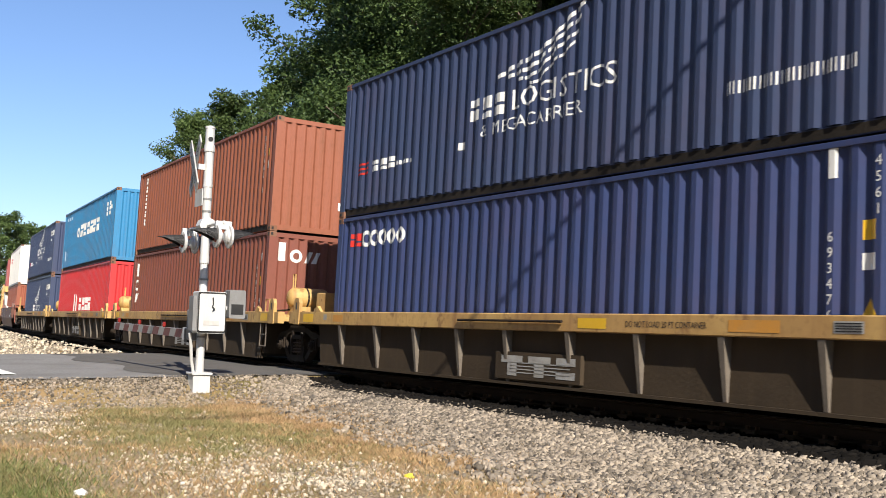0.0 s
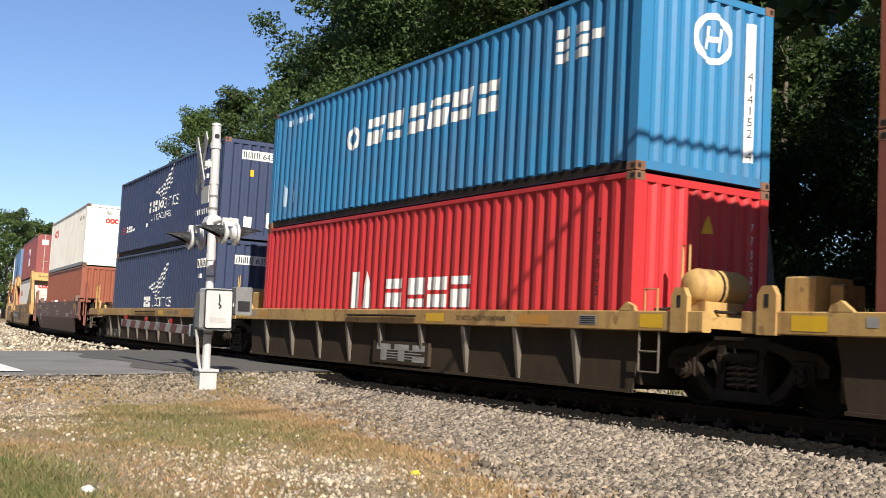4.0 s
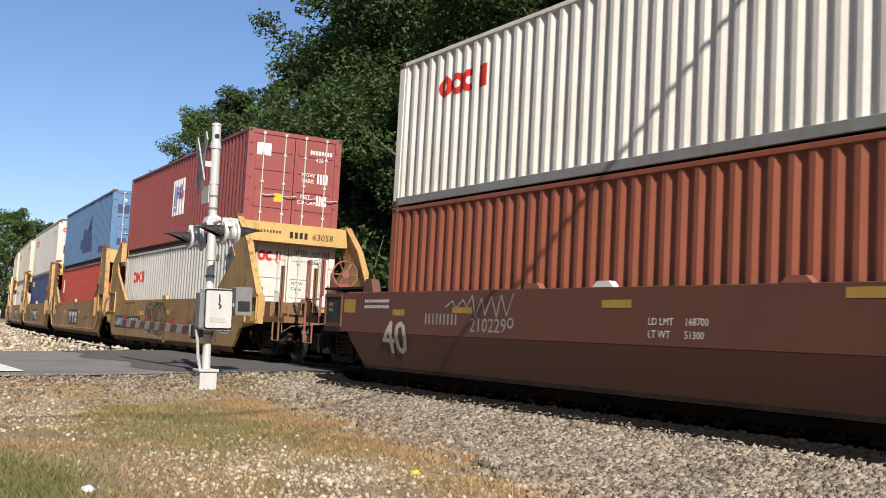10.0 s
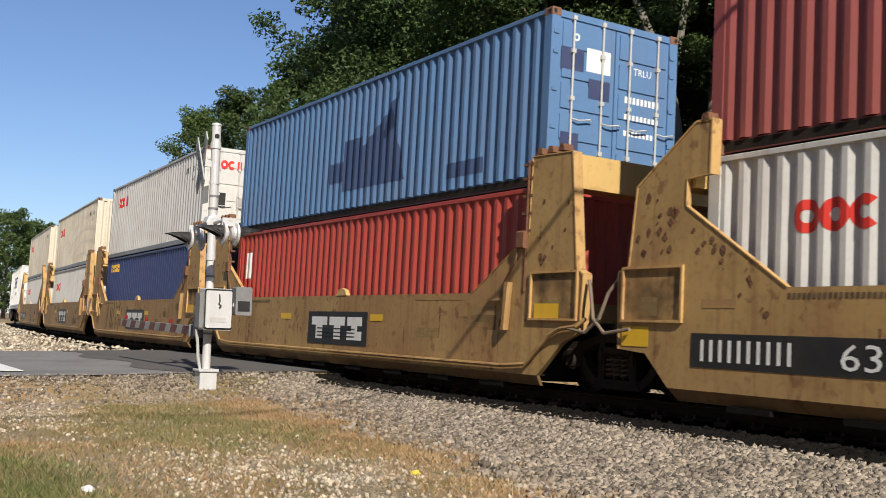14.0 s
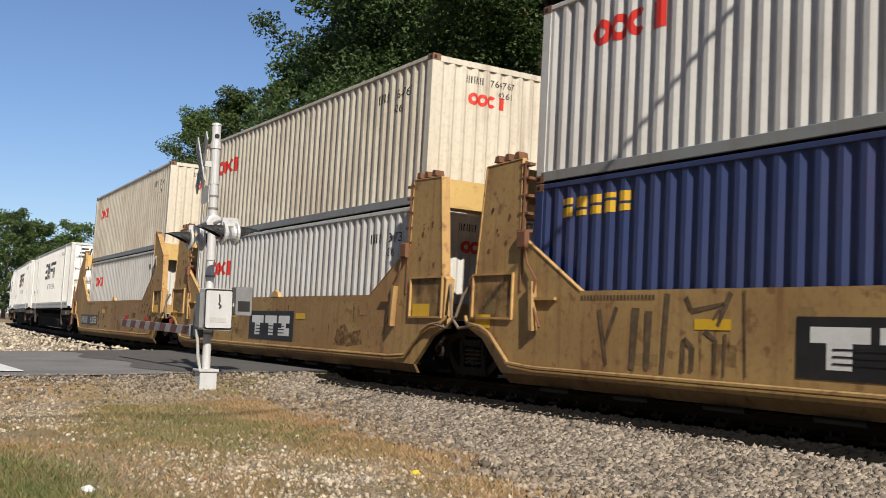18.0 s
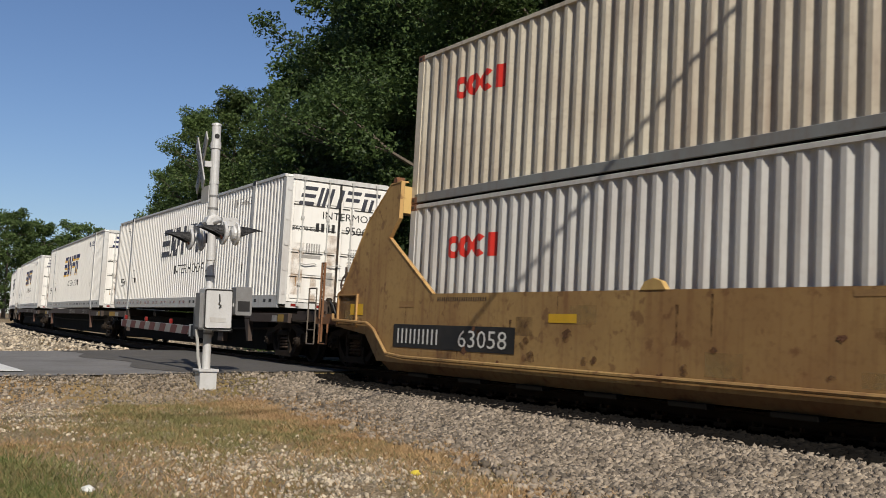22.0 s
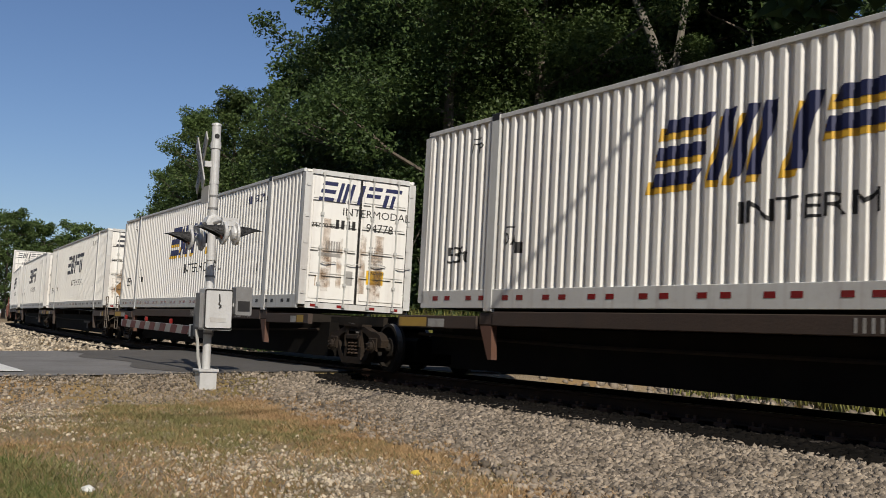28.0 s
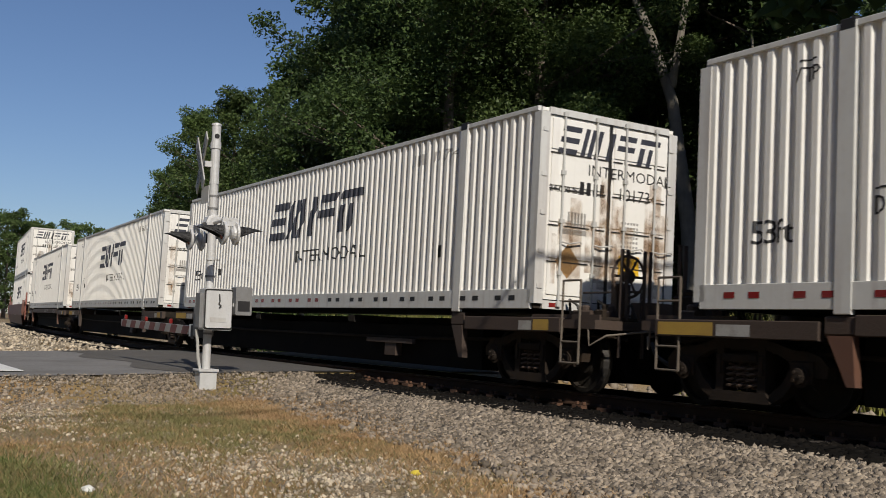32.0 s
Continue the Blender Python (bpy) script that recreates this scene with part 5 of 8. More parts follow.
def tower_car(s, front, rear, logo="", truck_front=7.67, rear_truck=None, seed=0):
    """A unit of the ochre articulated well car: deep sides that rise to a tower at each end."""
    ob = thing("well_car", "ochre articulated well car with rusty end towers and stained sides", "railcar", "cars of the train")
    F = {"mid": MID_F, "cut": CUT_F, "end": END_F}
    fr, re = F[front], [(-x, z) for x, z in F[rear]]
    if rear == "cut":
        # the last tower ends square above the truck
        re[-3:-1] = [(-7.3, 0.62), (-6.82, 0.58)]
    outline = [*fr, *reversed(re)]
    key = (front, rear)
    both("side_wall", key, lambda: prism(fresh(), outline, "y", -1.45, -1.38), YELLOW, ob, "ochre side wall with rust streaks and grime")
    for ends, sg, pts in ((front, 1, fr), (rear, -1, re)):
        def flange(pts=pts, sg=sg, ends=ends):
            bm = fresh()
            n = len(pts) - 3
            for seg, ((xa, za), (xb, zb)) in enumerate(zip(pts[:n], pts[1:n + 1])):
                d = Vector((xb - xa, 0, zb - za))
                if d.length < 0.05:
                    continue
                nrm = Vector((-d.z, 0, d.x)).normalized() * ((0.007 if seg < 3 else 0.013) * sg)
                a, b = Vector((xa, 0, za)), Vector((xb, 0, zb))
                lo, hi = -1.46, -1.395 if seg < 3 else -1.31
                q = [a - nrm, b - nrm, b + nrm, a + nrm]
                hexa(bm, [(p.x, lo, p.z) for p in q] + [(p.x, hi, p.z) for p in q])
            bmesh.ops.recalc_face_normals(bm, faces=bm.faces)
            return bm
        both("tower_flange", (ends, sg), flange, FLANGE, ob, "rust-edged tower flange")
        xb = sg * (6.75 if ends == "end" else 6.95)

        def beam(sg=sg, ends=ends):
            x0, x1 = {"end": (6.1, 6.45), "mid": (6.6, 7.0), "cut": (6.14, 6.5)}[ends]
            drop = 0.22 if ends == "cut" else 0.0
            return box(fresh(), min(sg * x0, sg * x1), max(sg * x0, sg * x1), -1.375, 1.375, 2.74 - drop, 3.2 - drop, 0.02)
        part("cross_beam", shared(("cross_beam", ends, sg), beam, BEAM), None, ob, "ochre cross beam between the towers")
        part("lower_beam", shared(("lower_beam", ends, sg), lambda: box(fresh(), min(xb - 0.15, xb + 0.15), max(xb - 0.15, xb + 0.15), -1.375, 1.375, 0.95, 1.2), YELLOW), None, ob)
        part("bulkhead", shared(("bulkhead", "tower", sg), lambda: box(fresh(), min(sg * 6.3, sg * 6.42), max(sg * 6.3, sg * 6.42), -1.375, 1.375, 0.2, 0.94), GRIME), None, ob)
        part("end_deck", shared(("end_deck", sg), lambda: box(fresh(), min(sg * 6.42, sg * 7.5), max(sg * 6.42, sg * 7.5), -0.9, 0.9, 0.8, 0.94), GRIME), None, ob)
        bx = (7.42, 8.2, 0.76, 1.36) if ends == "end" else (6.2, 7.25, 0.95, 1.62)
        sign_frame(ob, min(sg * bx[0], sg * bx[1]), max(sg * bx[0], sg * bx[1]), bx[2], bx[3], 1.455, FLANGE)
        px0, px1 = min(sg * bx[0], sg * bx[1]), max(sg * bx[0], sg * bx[1])
        flat_mark(ob, 1.4475, rect(px0 + 0.03, px1 - 0.03, bx[2] + 0.03, bx[3] - 0.03), GRIME_PATCH, "paint_patch", "dark grimy patch")
        flat_mark(ob, 1.4505, rect(px0 + 0.3, px0 + 0.62, bx[2] + 0.08, bx[2] + 0.3), TAN_PATCH, "paint_patch", "repainted ochre patch")
        for k in range(3 if ends == "mid" else 1):
            lx = 6.2 + 0.25 * k if ends != "cut" else 5.87
            part("corner_lug", shared(("corner_lug", ends, sg, k), lambda lx=lx: prism(fresh(), [(sg * lx, 3.26), (sg * (lx + 0.14), 3.26), (sg * (lx + 0.11), 3.35), (sg * (lx + 0.03), 3.36)], "y", -1.46, -1.3), RUSTY), None, ob)
        if ends == "mid":
            # latch gear on the tower's inner edge
            bm = tube(fresh(), [(sg * 6.04, -1.44, 1.35), (sg * 6.04, -1.44, 3.2)], 0.03, 6)
            for z in (2.2, 2.45, 2.7, 2.95, 3.15):
                box(bm, sg * 6.04 - 0.13, sg * 6.04 + 0.11, -1.46, -1.36, z - 0.02, z + 0.02)
            part("latch_gear", bm, RUSTY, ob, "rusty latch rods on the tower")
            bm = prism(fresh(), [(sg * 5.62, 0.8), (sg * 5.69, 0.8), (sg * 5.75, 1.48), (sg * 5.67, 1.48)], "y", -1.54, -1.45)
            box(bm, min(sg * 5.2, sg * 5.7), max(sg * 5.2, sg * 5.7), -1.5, -1.455, 1.22, 1.26)
            part("lever", bm, YELLOW, ob)
            hoop(ob, "latch_rod", [(sg * 5.95, -1.49, 2.1), (sg * 5.85, -1.5, 1.75), (sg * 5.62, -1.5, 1.5), (sg * 5.7, -1.5, 1.2), (sg * 5.5, -1.5, 0.85)], 0.016, RUSTY, "rusty latch linkage")
            part("latch_box", box(fresh(), sg * 5.98 - 0.09, sg * 5.98 + 0.09, -1.53, -1.45, 1.95, 2.2, 0.02), RUSTY, ob)
        if ends != "end":
            hoop(ob, "air_hose", [(sg * 7.05, -1.5, 0.86), (sg * 7.5, -1.52, 0.8), (sg * 7.75, -1.5, 0.98), (sg * 7.86, -1.46, 1.3), (sg * 7.98, -1.4, 1.48)], 0.024, HOSE_TAN, "pale tan looped air hose")
        # conduit that follows the lower edge and rises over the truck
        xe = 8.3 if ends == "end" else 7.3
        if (ends, sg) not in (("end", 1), ("cut", -1)):
            hoop(ob, "conduit", [(0, -1.5, 0.3), (sg * 5.6, -1.5, 0.3), (sg * 6.2, -1.5, 0.34), (sg * 6.7, -1.5, 0.74), (sg * 6.95, -1.5, 0.84), (sg * xe, -1.5, 0.88), (sg * (xe + 0.12), -1.45, 0.98)], 0.03, YELLOW, "ochre conduit pipe")
        if ends == "end":
            part("end_platform", box(fresh(), min(sg * 7.1, sg * 9.5), max(sg * 7.1, sg * 9.5), -1.3, 1.3, 0.8, 0.93), END_OCHRE, ob)
            part("center_sill", box(fresh(), min(sg * 6.4, sg * 9.6), max(sg * 6.4, sg * 9.6), -0.38, 0.38, 0.55, 0.8), GRIME, ob)
            part("end_box", box(fresh(), min(sg * 8.25, sg * 8.6), max(sg * 8.25, sg * 8.6), -1.3, -0.4, 0.93, 1.25), END_OCHRE, ob)
            wheel_disc(ob, sg * 8.75, 0.35, 1.95, 0.3, OXIDE_BRIGHT if sg > 0 else YELLOW)
            part("brake_stand", box(fresh(), sg * 8.65 - 0.08, sg * 8.65 + 0.08, 0.2, 0.5, 0.93, 1.75), OXIDE_BRIGHT, ob)
            for y in (-1.3, -0.55, 0.75, 1.3):
                hoop(ob, "handrail", [(sg * 9.2, y, 0.45), (sg * 9.2, y, 2.0), (sg * 9.32, y, 2.0), (sg * 9.32, y, 0.9)], 0.025, END_OCHRE)
            hoop(ob, "step", [(sg * 8.9, -1.32, 0.8), (sg * 8.9, -1.32, 0.42), (sg * 9.25, -1.32, 0.42), (sg * 9.25, -1.32, 0.8)], 0.02, END_OCHRE)
            coupler(ob, sg * 9.5, sg)
            end_gear(ob, sg * 8.3, sg * 9.5, 0.93, END_OCHRE, 80 + sg)
            part("gusset", prism(fresh(), [(sg * 6.5, 1.0), (sg * 8.1, 1.0), (sg * 7.7, 1.25), (sg * 6.5, 2.1)], "y", 0.95, 1.0), END_OCHRE, ob, "dark ochre gusset plate")
    part("floor", shared(("floor", "tower"), lambda: box(fresh(), -6.3, 6.3, -1.37, 1.37, 0.12, 0.26), GRIME), None, ob)
    both("lower_chord", (), lambda: lean_plate(fresh(), [(-6.35, 0.06), (6.35, 0.06), (6.42, 0.2), (-6.42, 0.2)], lambda z: 1.33 + 0.12 * (z - 0.06) / 0.14, 0.05), CHORD, ob, "darker ochre lower chord")
    pad = shared(("wear_pad",), lambda: box(fresh(), -0.3, 0.3, -1.44, -1.3, 0.0, 0.06), BLACK_STEEL)
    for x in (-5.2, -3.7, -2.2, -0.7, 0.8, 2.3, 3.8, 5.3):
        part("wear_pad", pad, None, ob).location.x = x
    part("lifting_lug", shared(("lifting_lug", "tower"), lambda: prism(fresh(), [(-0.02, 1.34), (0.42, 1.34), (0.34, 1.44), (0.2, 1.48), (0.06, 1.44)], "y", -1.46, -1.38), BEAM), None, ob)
    truck(ob, truck_front)
    if rear_truck:
        truck(ob, rear_truck)
    stripes = rect(-2.65, -2.1, 0.88, 1.0) + (rect(0.5, 1.0, 0.92, 1.04) + rect(3.3, 3.85, 0.95, 1.07) if front == "end" else rect(1.42, 1.9, 0.88, 1.0)) if rear != "end" else rect(-1.8, -1.2, 0.92, 1.04)
    if front == "end":
        stripes += rect(7.75, 8.15, 0.8, 1.02)
    else:
        stripes += rect(6.3, 6.85, 0.98, 1.18)
    if rear == "cut":
        stripes += rect(-7.24, -6.76, 0.66, 0.9)
    elif rear == "mid":
        stripes += rect(-7.15, -6.75, 0.82, 1.02)
    else:
        stripes += rect(-7.7, -7.2, 0.98, 1.18)
    flat_mark(ob, 1.452, stripes, GOLD, "marking", "yellow reflector patches")
    random.seed(30 + seed)
    for k in range(9):
        x, z, w = random.uniform(-6, 6), random.uniform(0.75, 1.3), random.uniform(0.02, 0.07)
        run_down = [[(x, z), (x + w, z), (x + w * 0.7, z - random.uniform(0.2, 0.6)), (x + w * 0.3, z - random.uniform(0.2, 0.6))]]
        flat_mark(ob, 1.45, run_down, RUST_STAIN, "stain", "dark rust run")
    if seed == 4:
        flat_mark(ob, 1.4515, [[(3.3, 0.42), (3.9, 0.4), (4.5, 0.46), (4.42, 0.72), (3.95, 0.66), (3.75, 0.82), (3.45, 0.74)]], RUST_STAIN, "stain", "dark brown grease stain")
    if seed == 3:
        for pts, w in (([(-4.31, 1.1), (-4.14, 0.41)], 0.05), ([(-3.98, 1.13), (-4.19, 0.65)], 0.05), ([(-3.63, 1.12), (-3.67, 0.38)], 0.09), ([(-3.4, 1.08), (-3.41, 0.39)], 0.08),
                       ([(-3.09, 1.29), (-3.15, 0.36)], 0.06), ([(-2.79, 1.25), (-2.69, 1.09), (-2.21, 1.17), (-2.37, 0.99)], 0.035), ([(-2.11, 1.29), (-2.3, 0.92)], 0.05),
                       ([(-2.82, 0.39), (-2.81, 0.77), (-2.67, 0.68), (-2.67, 0.4)], 0.05), ([(-2.49, 0.87), (-2.32, 0.77), (-2.33, 0.4)], 0.035), ([(-2.18, 0.84), (-2.19, 0.37)], 0.025), ([(-1.92, 1.31), (-1.88, 0.38)], 0.02)):
            flat_mark(ob, 1.454, stroke(pts, w * 1.5), DARK_SCRAWL, "graffiti", "brown spray-painted graffiti stroke")
    flat_mark(ob, 1.45, bars(-4.69, 1.22, 1.4, 0.06, 22, 0.4), DARK_SCRAWL, "lettering")
    for k in range(6):
        x, z = random.uniform(-5.2, 5.0), random.uniform(0.35, 1.0)
        w, t = random.uniform(0.25, 0.9), random.uniform(0.14, 0.3)
        flat_mark(ob, 1.447, rect(x, x + w, z, z + t), TAN_PATCH if k % 2 else GRIME_PATCH, "paint_patch", "repainted ochre patch" if k % 2 else "dark grimy patch")
    flat_mark(ob, 1.45, rect(5.15, 5.75, 1.15, 1.25) + rect(4.35, 4.6, 0.98, 1.12) + rect(-5.9, -5.4, 1.12, 1.22) + rect(3.0, 4.5, 1.24, 1.31), TAN_MARK, "marking")
    if logo == "plate":
        flat_mark(ob, 1.452, rect(-1.22, 1.32, 0.42, 1.04), BLACK, "emblem_plate", "black emblem plate")
        w = rect(-1.05, -0.35, 0.78, 0.94) + rect(-0.85, -0.55, 0.52, 0.78) + rect(-0.25, 0.42, 0.78, 0.94) + rect(-0.04, 0.24, 0.52, 0.78) + rect(0.52, 1.12, 0.52, 0.68) + rect(0.52, 1.12, 0.78, 0.94) + rect(0.7, 0.94, 0.68, 0.78)
        flat_mark(ob, 1.455, w, WHITE_MARK, "emblem", "white block emblem with speed lines")
        flat_mark(ob, 1.4585, [q for k in range(3) for q in rect(-0.78, 0.85, 0.57 + k * 0.07, 0.59 + k * 0.07)], BLACK, "emblem_line")
    elif logo:
        if front == "end":
            flat_mark(ob, 1.452, rect(5.7, 6.28, 0.49, 0.81), WHITE_MARK, "label", "white-framed stencil panel")
            flat_mark(ob, 1.4545, rect(5.73, 5.98, 0.52, 0.78), BLACK, "label")
            flat_mark(ob, 1.4545, rect(6.01, 6.25, 0.52, 0.78), BLACK, "label")
            part("bracket", box(fresh(), 5.77, 6.6, -1.56, -1.45, 1.04, 1.08), END_OCHRE, ob, "rusty bracket on the side")
            flat_mark(ob, 1.45, bars(4.6, 1.14, 0.5, 0.09, 5, 0.4), DARK_SCRAWL, "lettering")
            flat_mark(ob, 1.45, rect(7.11, 7.33, 0.8, 1.01), GOLD_DULL, "label", "small worn yellow label")
            flat_mark(ob, 1.4515, [[(-2.0, 0.5), (-1.5, 0.36), (-0.6, 0.31), (0.3, 0.27), (0.7, 0.5), (0.55, 1.0), (0.1, 1.28), (-1.2, 1.26), (-1.9, 1.15)]], SPRAY_GREY, "graffiti", "dull grey sprayed patch")
            for k in range(6):
                flat_mark(ob, 1.454, ring(-1.7 + 0.43 * k, 0.56 - 0.03 * k, 0.25 + 0.03 * (k % 2), 0.045, 190, 350, 12), WHITE_SPRAY, "graffiti", "white bubble graffiti outline")
                flat_mark(ob, 1.458, ring(-1.72 + 0.43 * k, 0.55 - 0.03 * k, 0.17, 0.022, 180, 340, 8), DARK_SCRAWL, "graffiti", "dark graffiti stroke")
            for k in range(4):
                flat_mark(ob, 1.454, ring(-1.55 + 0.62 * k, 0.98 + 0.05 * (k % 2), 0.2, 0.03, 20 + 40 * k, 230 + 30 * k, 12), WHITE_SPRAY, "graffiti", "white bubble graffiti outline")
            for k in range(5):
                flat_mark(ob, 1.458, ring(-1.6 + 0.5 * k, 0.82, 0.24 + 0.04 * math.sin(k * 2.0), 0.03, 30 + 70 * k, 290 + 70 * k, 12, 0.8), DARK_SCRAWL, "graffiti", "dark graffiti stroke")
            flat_mark(ob, 1.458, stroke([(-1.9, 1.2), (-1.3, 1.27), (-0.9, 1.12), (-0.5, 1.27), (0.1, 1.2), (0.5, 1.05)], 0.03), DARK_SCRAWL, "graffiti", "dark graffiti stroke")
            for row in range(4):
                for k in range(4):
                    x, z = 0.85 + 0.24 * k, 0.92 - 0.17 * row
                    bend = 0.05 * math.sin(3.1 * k + 1.7 * row)
                    flat_mark(ob, 1.454, stroke([(x, z), (x + 0.06, z + 0.1 + bend), (x + 0.1 + bend, z + 0.02), (x + 0.17, z + 0.08 - bend)], 0.016), DARK_SCRAWL, "graffiti", "small dark marker scrawl")
            end_mark(ob, 6.453, bars(-0.15, 2.86, 0.5, 0.15, 4, 0.35) + letters("63058", 0.16, 0.42, 2.86, 0.15, 1.0), BLACK, "lettering")
            end_mark(ob, 6.453, bars(-1.05, 2.95, 0.7, 0.06, 9, 0.4), DARK_SCRAWL, "lettering")
        flat_mark(ob, 1.452, rect(-6.05, -2.55, 0.46, 0.84), BLACK, "lettering_panel", "black lettering panel")
        flat_mark(ob, 1.456, bars(-5.9, 0.53, 1.36, 0.24, 10, 0.62) + letters(logo, 0.27, -4.05, 0.52, 0, 1.42), WHITE_MARK, "lettering")
    # rust blisters over the cut towers and the slopes below them
    for ends, sg in ((front, 1), (rear, -1)):
        for k in range(34 if ends == "cut" else 9 if ends == "mid" else 0):
            f = random.random()
            if k % 2 and ends == "cut":
                x, z = 4.8 + 1.3 * f, 1.3 + 0.8 * f - 0.5 * random.random() ** 1.6
            else:
                x, z = 6.3 + 0.7 * f, 1.75 + 0.85 * random.random()
            r = random.uniform(0.012, 0.05)
            spot = [(sg * (x + r * (0.6 + 0.6 * random.random()) * math.cos(a)), z + 1.2 * r * (0.6 + 0.6 * random.random()) * math.sin(a)) for a in (j * math.pi / 4 for j in range(8))]
            flat_mark(ob, 1.453, [spot[::sg]], RUSTY, "rust_spot", "brown rust blister")
    if seed == 5:
        # the last unit is the rustiest: flaking blotches on its side and slope
        for k in range(46):
            x, z = (random.uniform(-4.6, 5.6), random.uniform(0.3, 0.85)) if k % 2 else (random.uniform(4.4, 6.1), random.uniform(0.75, 1.3))
            r = random.uniform(0.03, 0.11)
            spot = [(x + r * (0.5 + 0.9 * random.random()) * math.cos(a), z + 0.8 * r * (0.5 + 0.9 * random.random()) * math.sin(a)) for a in (j * math.pi / 5 for j in range(10))]
            flat_mark(ob, 1.4535, [spot], RUST_STAIN if k % 3 else RUSTY, "rust_spot", "brown rust blister")
    return ride(ob, s, truck_front)


WHITE_SPRAY = surface("thin white spray paint", (0.42, 0.40, 0.36), 0.8, 0.0, (0.25, 0.2, 0.14), 0.5, 6.0)
SPRAY_GREY = stain("thin grey spray paint", (0.15, 0.13, 0.095), 0.85, 3.0)
# Darker than the side paint, with heavier rust flakes.
CHORD = paint("darker ochre chord paint", (0.24, 0.15, 0.065), 0.6, 0.5, 0.8, 0.6)
HOSE_TAN = surface("dusty tan rubber", (0.2, 0.15, 0.105), 0.8, 0.0, (0.1, 0.07, 0.05), 0.4, 8.0)
END_OCHRE = paint("rust-eaten ochre end steel", (0.21, 0.115, 0.055), 0.7, 0.6, 0.85, 0.8)
# Base lightened with the beams for sun-catching edges; rust and flakes lie over it.
FLANGE = paint("lightened rust-edged ochre steel", (0.52, 0.32, 0.12), 0.4, 0.4, 0.8, 0.6)
DARK_SCRAWL = surface("dark spray paint", (0.09, 0.058, 0.032), 0.8, 0, (0.3, 0.2, 0.1), 0.4, 8.0)
RUSTY = surface("flaking rust", (0.20, 0.09, 0.045), 0.9, 0.1, (0.07, 0.035, 0.02), 0.6, 6.0, 0.5, 40.0)
RUST_STAIN = stain("rust stain", (0.15, 0.07, 0.03), 0.9, 9.0)
TAN_PATCH = stain("repainted ochre", (0.42, 0.29, 0.12), 0.7, 2.0)
GRIME_PATCH = stain("brown grime patch", (0.16, 0.095, 0.045), 0.75, 2.5)
TAN_MARK = surface("scuffed tan patch", (0.36, 0.21, 0.08), 0.8, 0.0, (0.2, 0.12, 0.06), 0.5, 5.0)
BLACK_STEEL = surface("near-black steel", (0.008, 0.007, 0.006), 0.9, 0.0, (0.02, 0.016, 0.012), 0.4, 2.0, 0.2, 20.0, spec=0.1)
SPINE = surface("dark brown spine paint", (0.058, 0.038, 0.028), 0.75, 0.0, (0.04, 0.03, 0.025), 0.5, 2.0, 0.2, 30.0, 0.3)


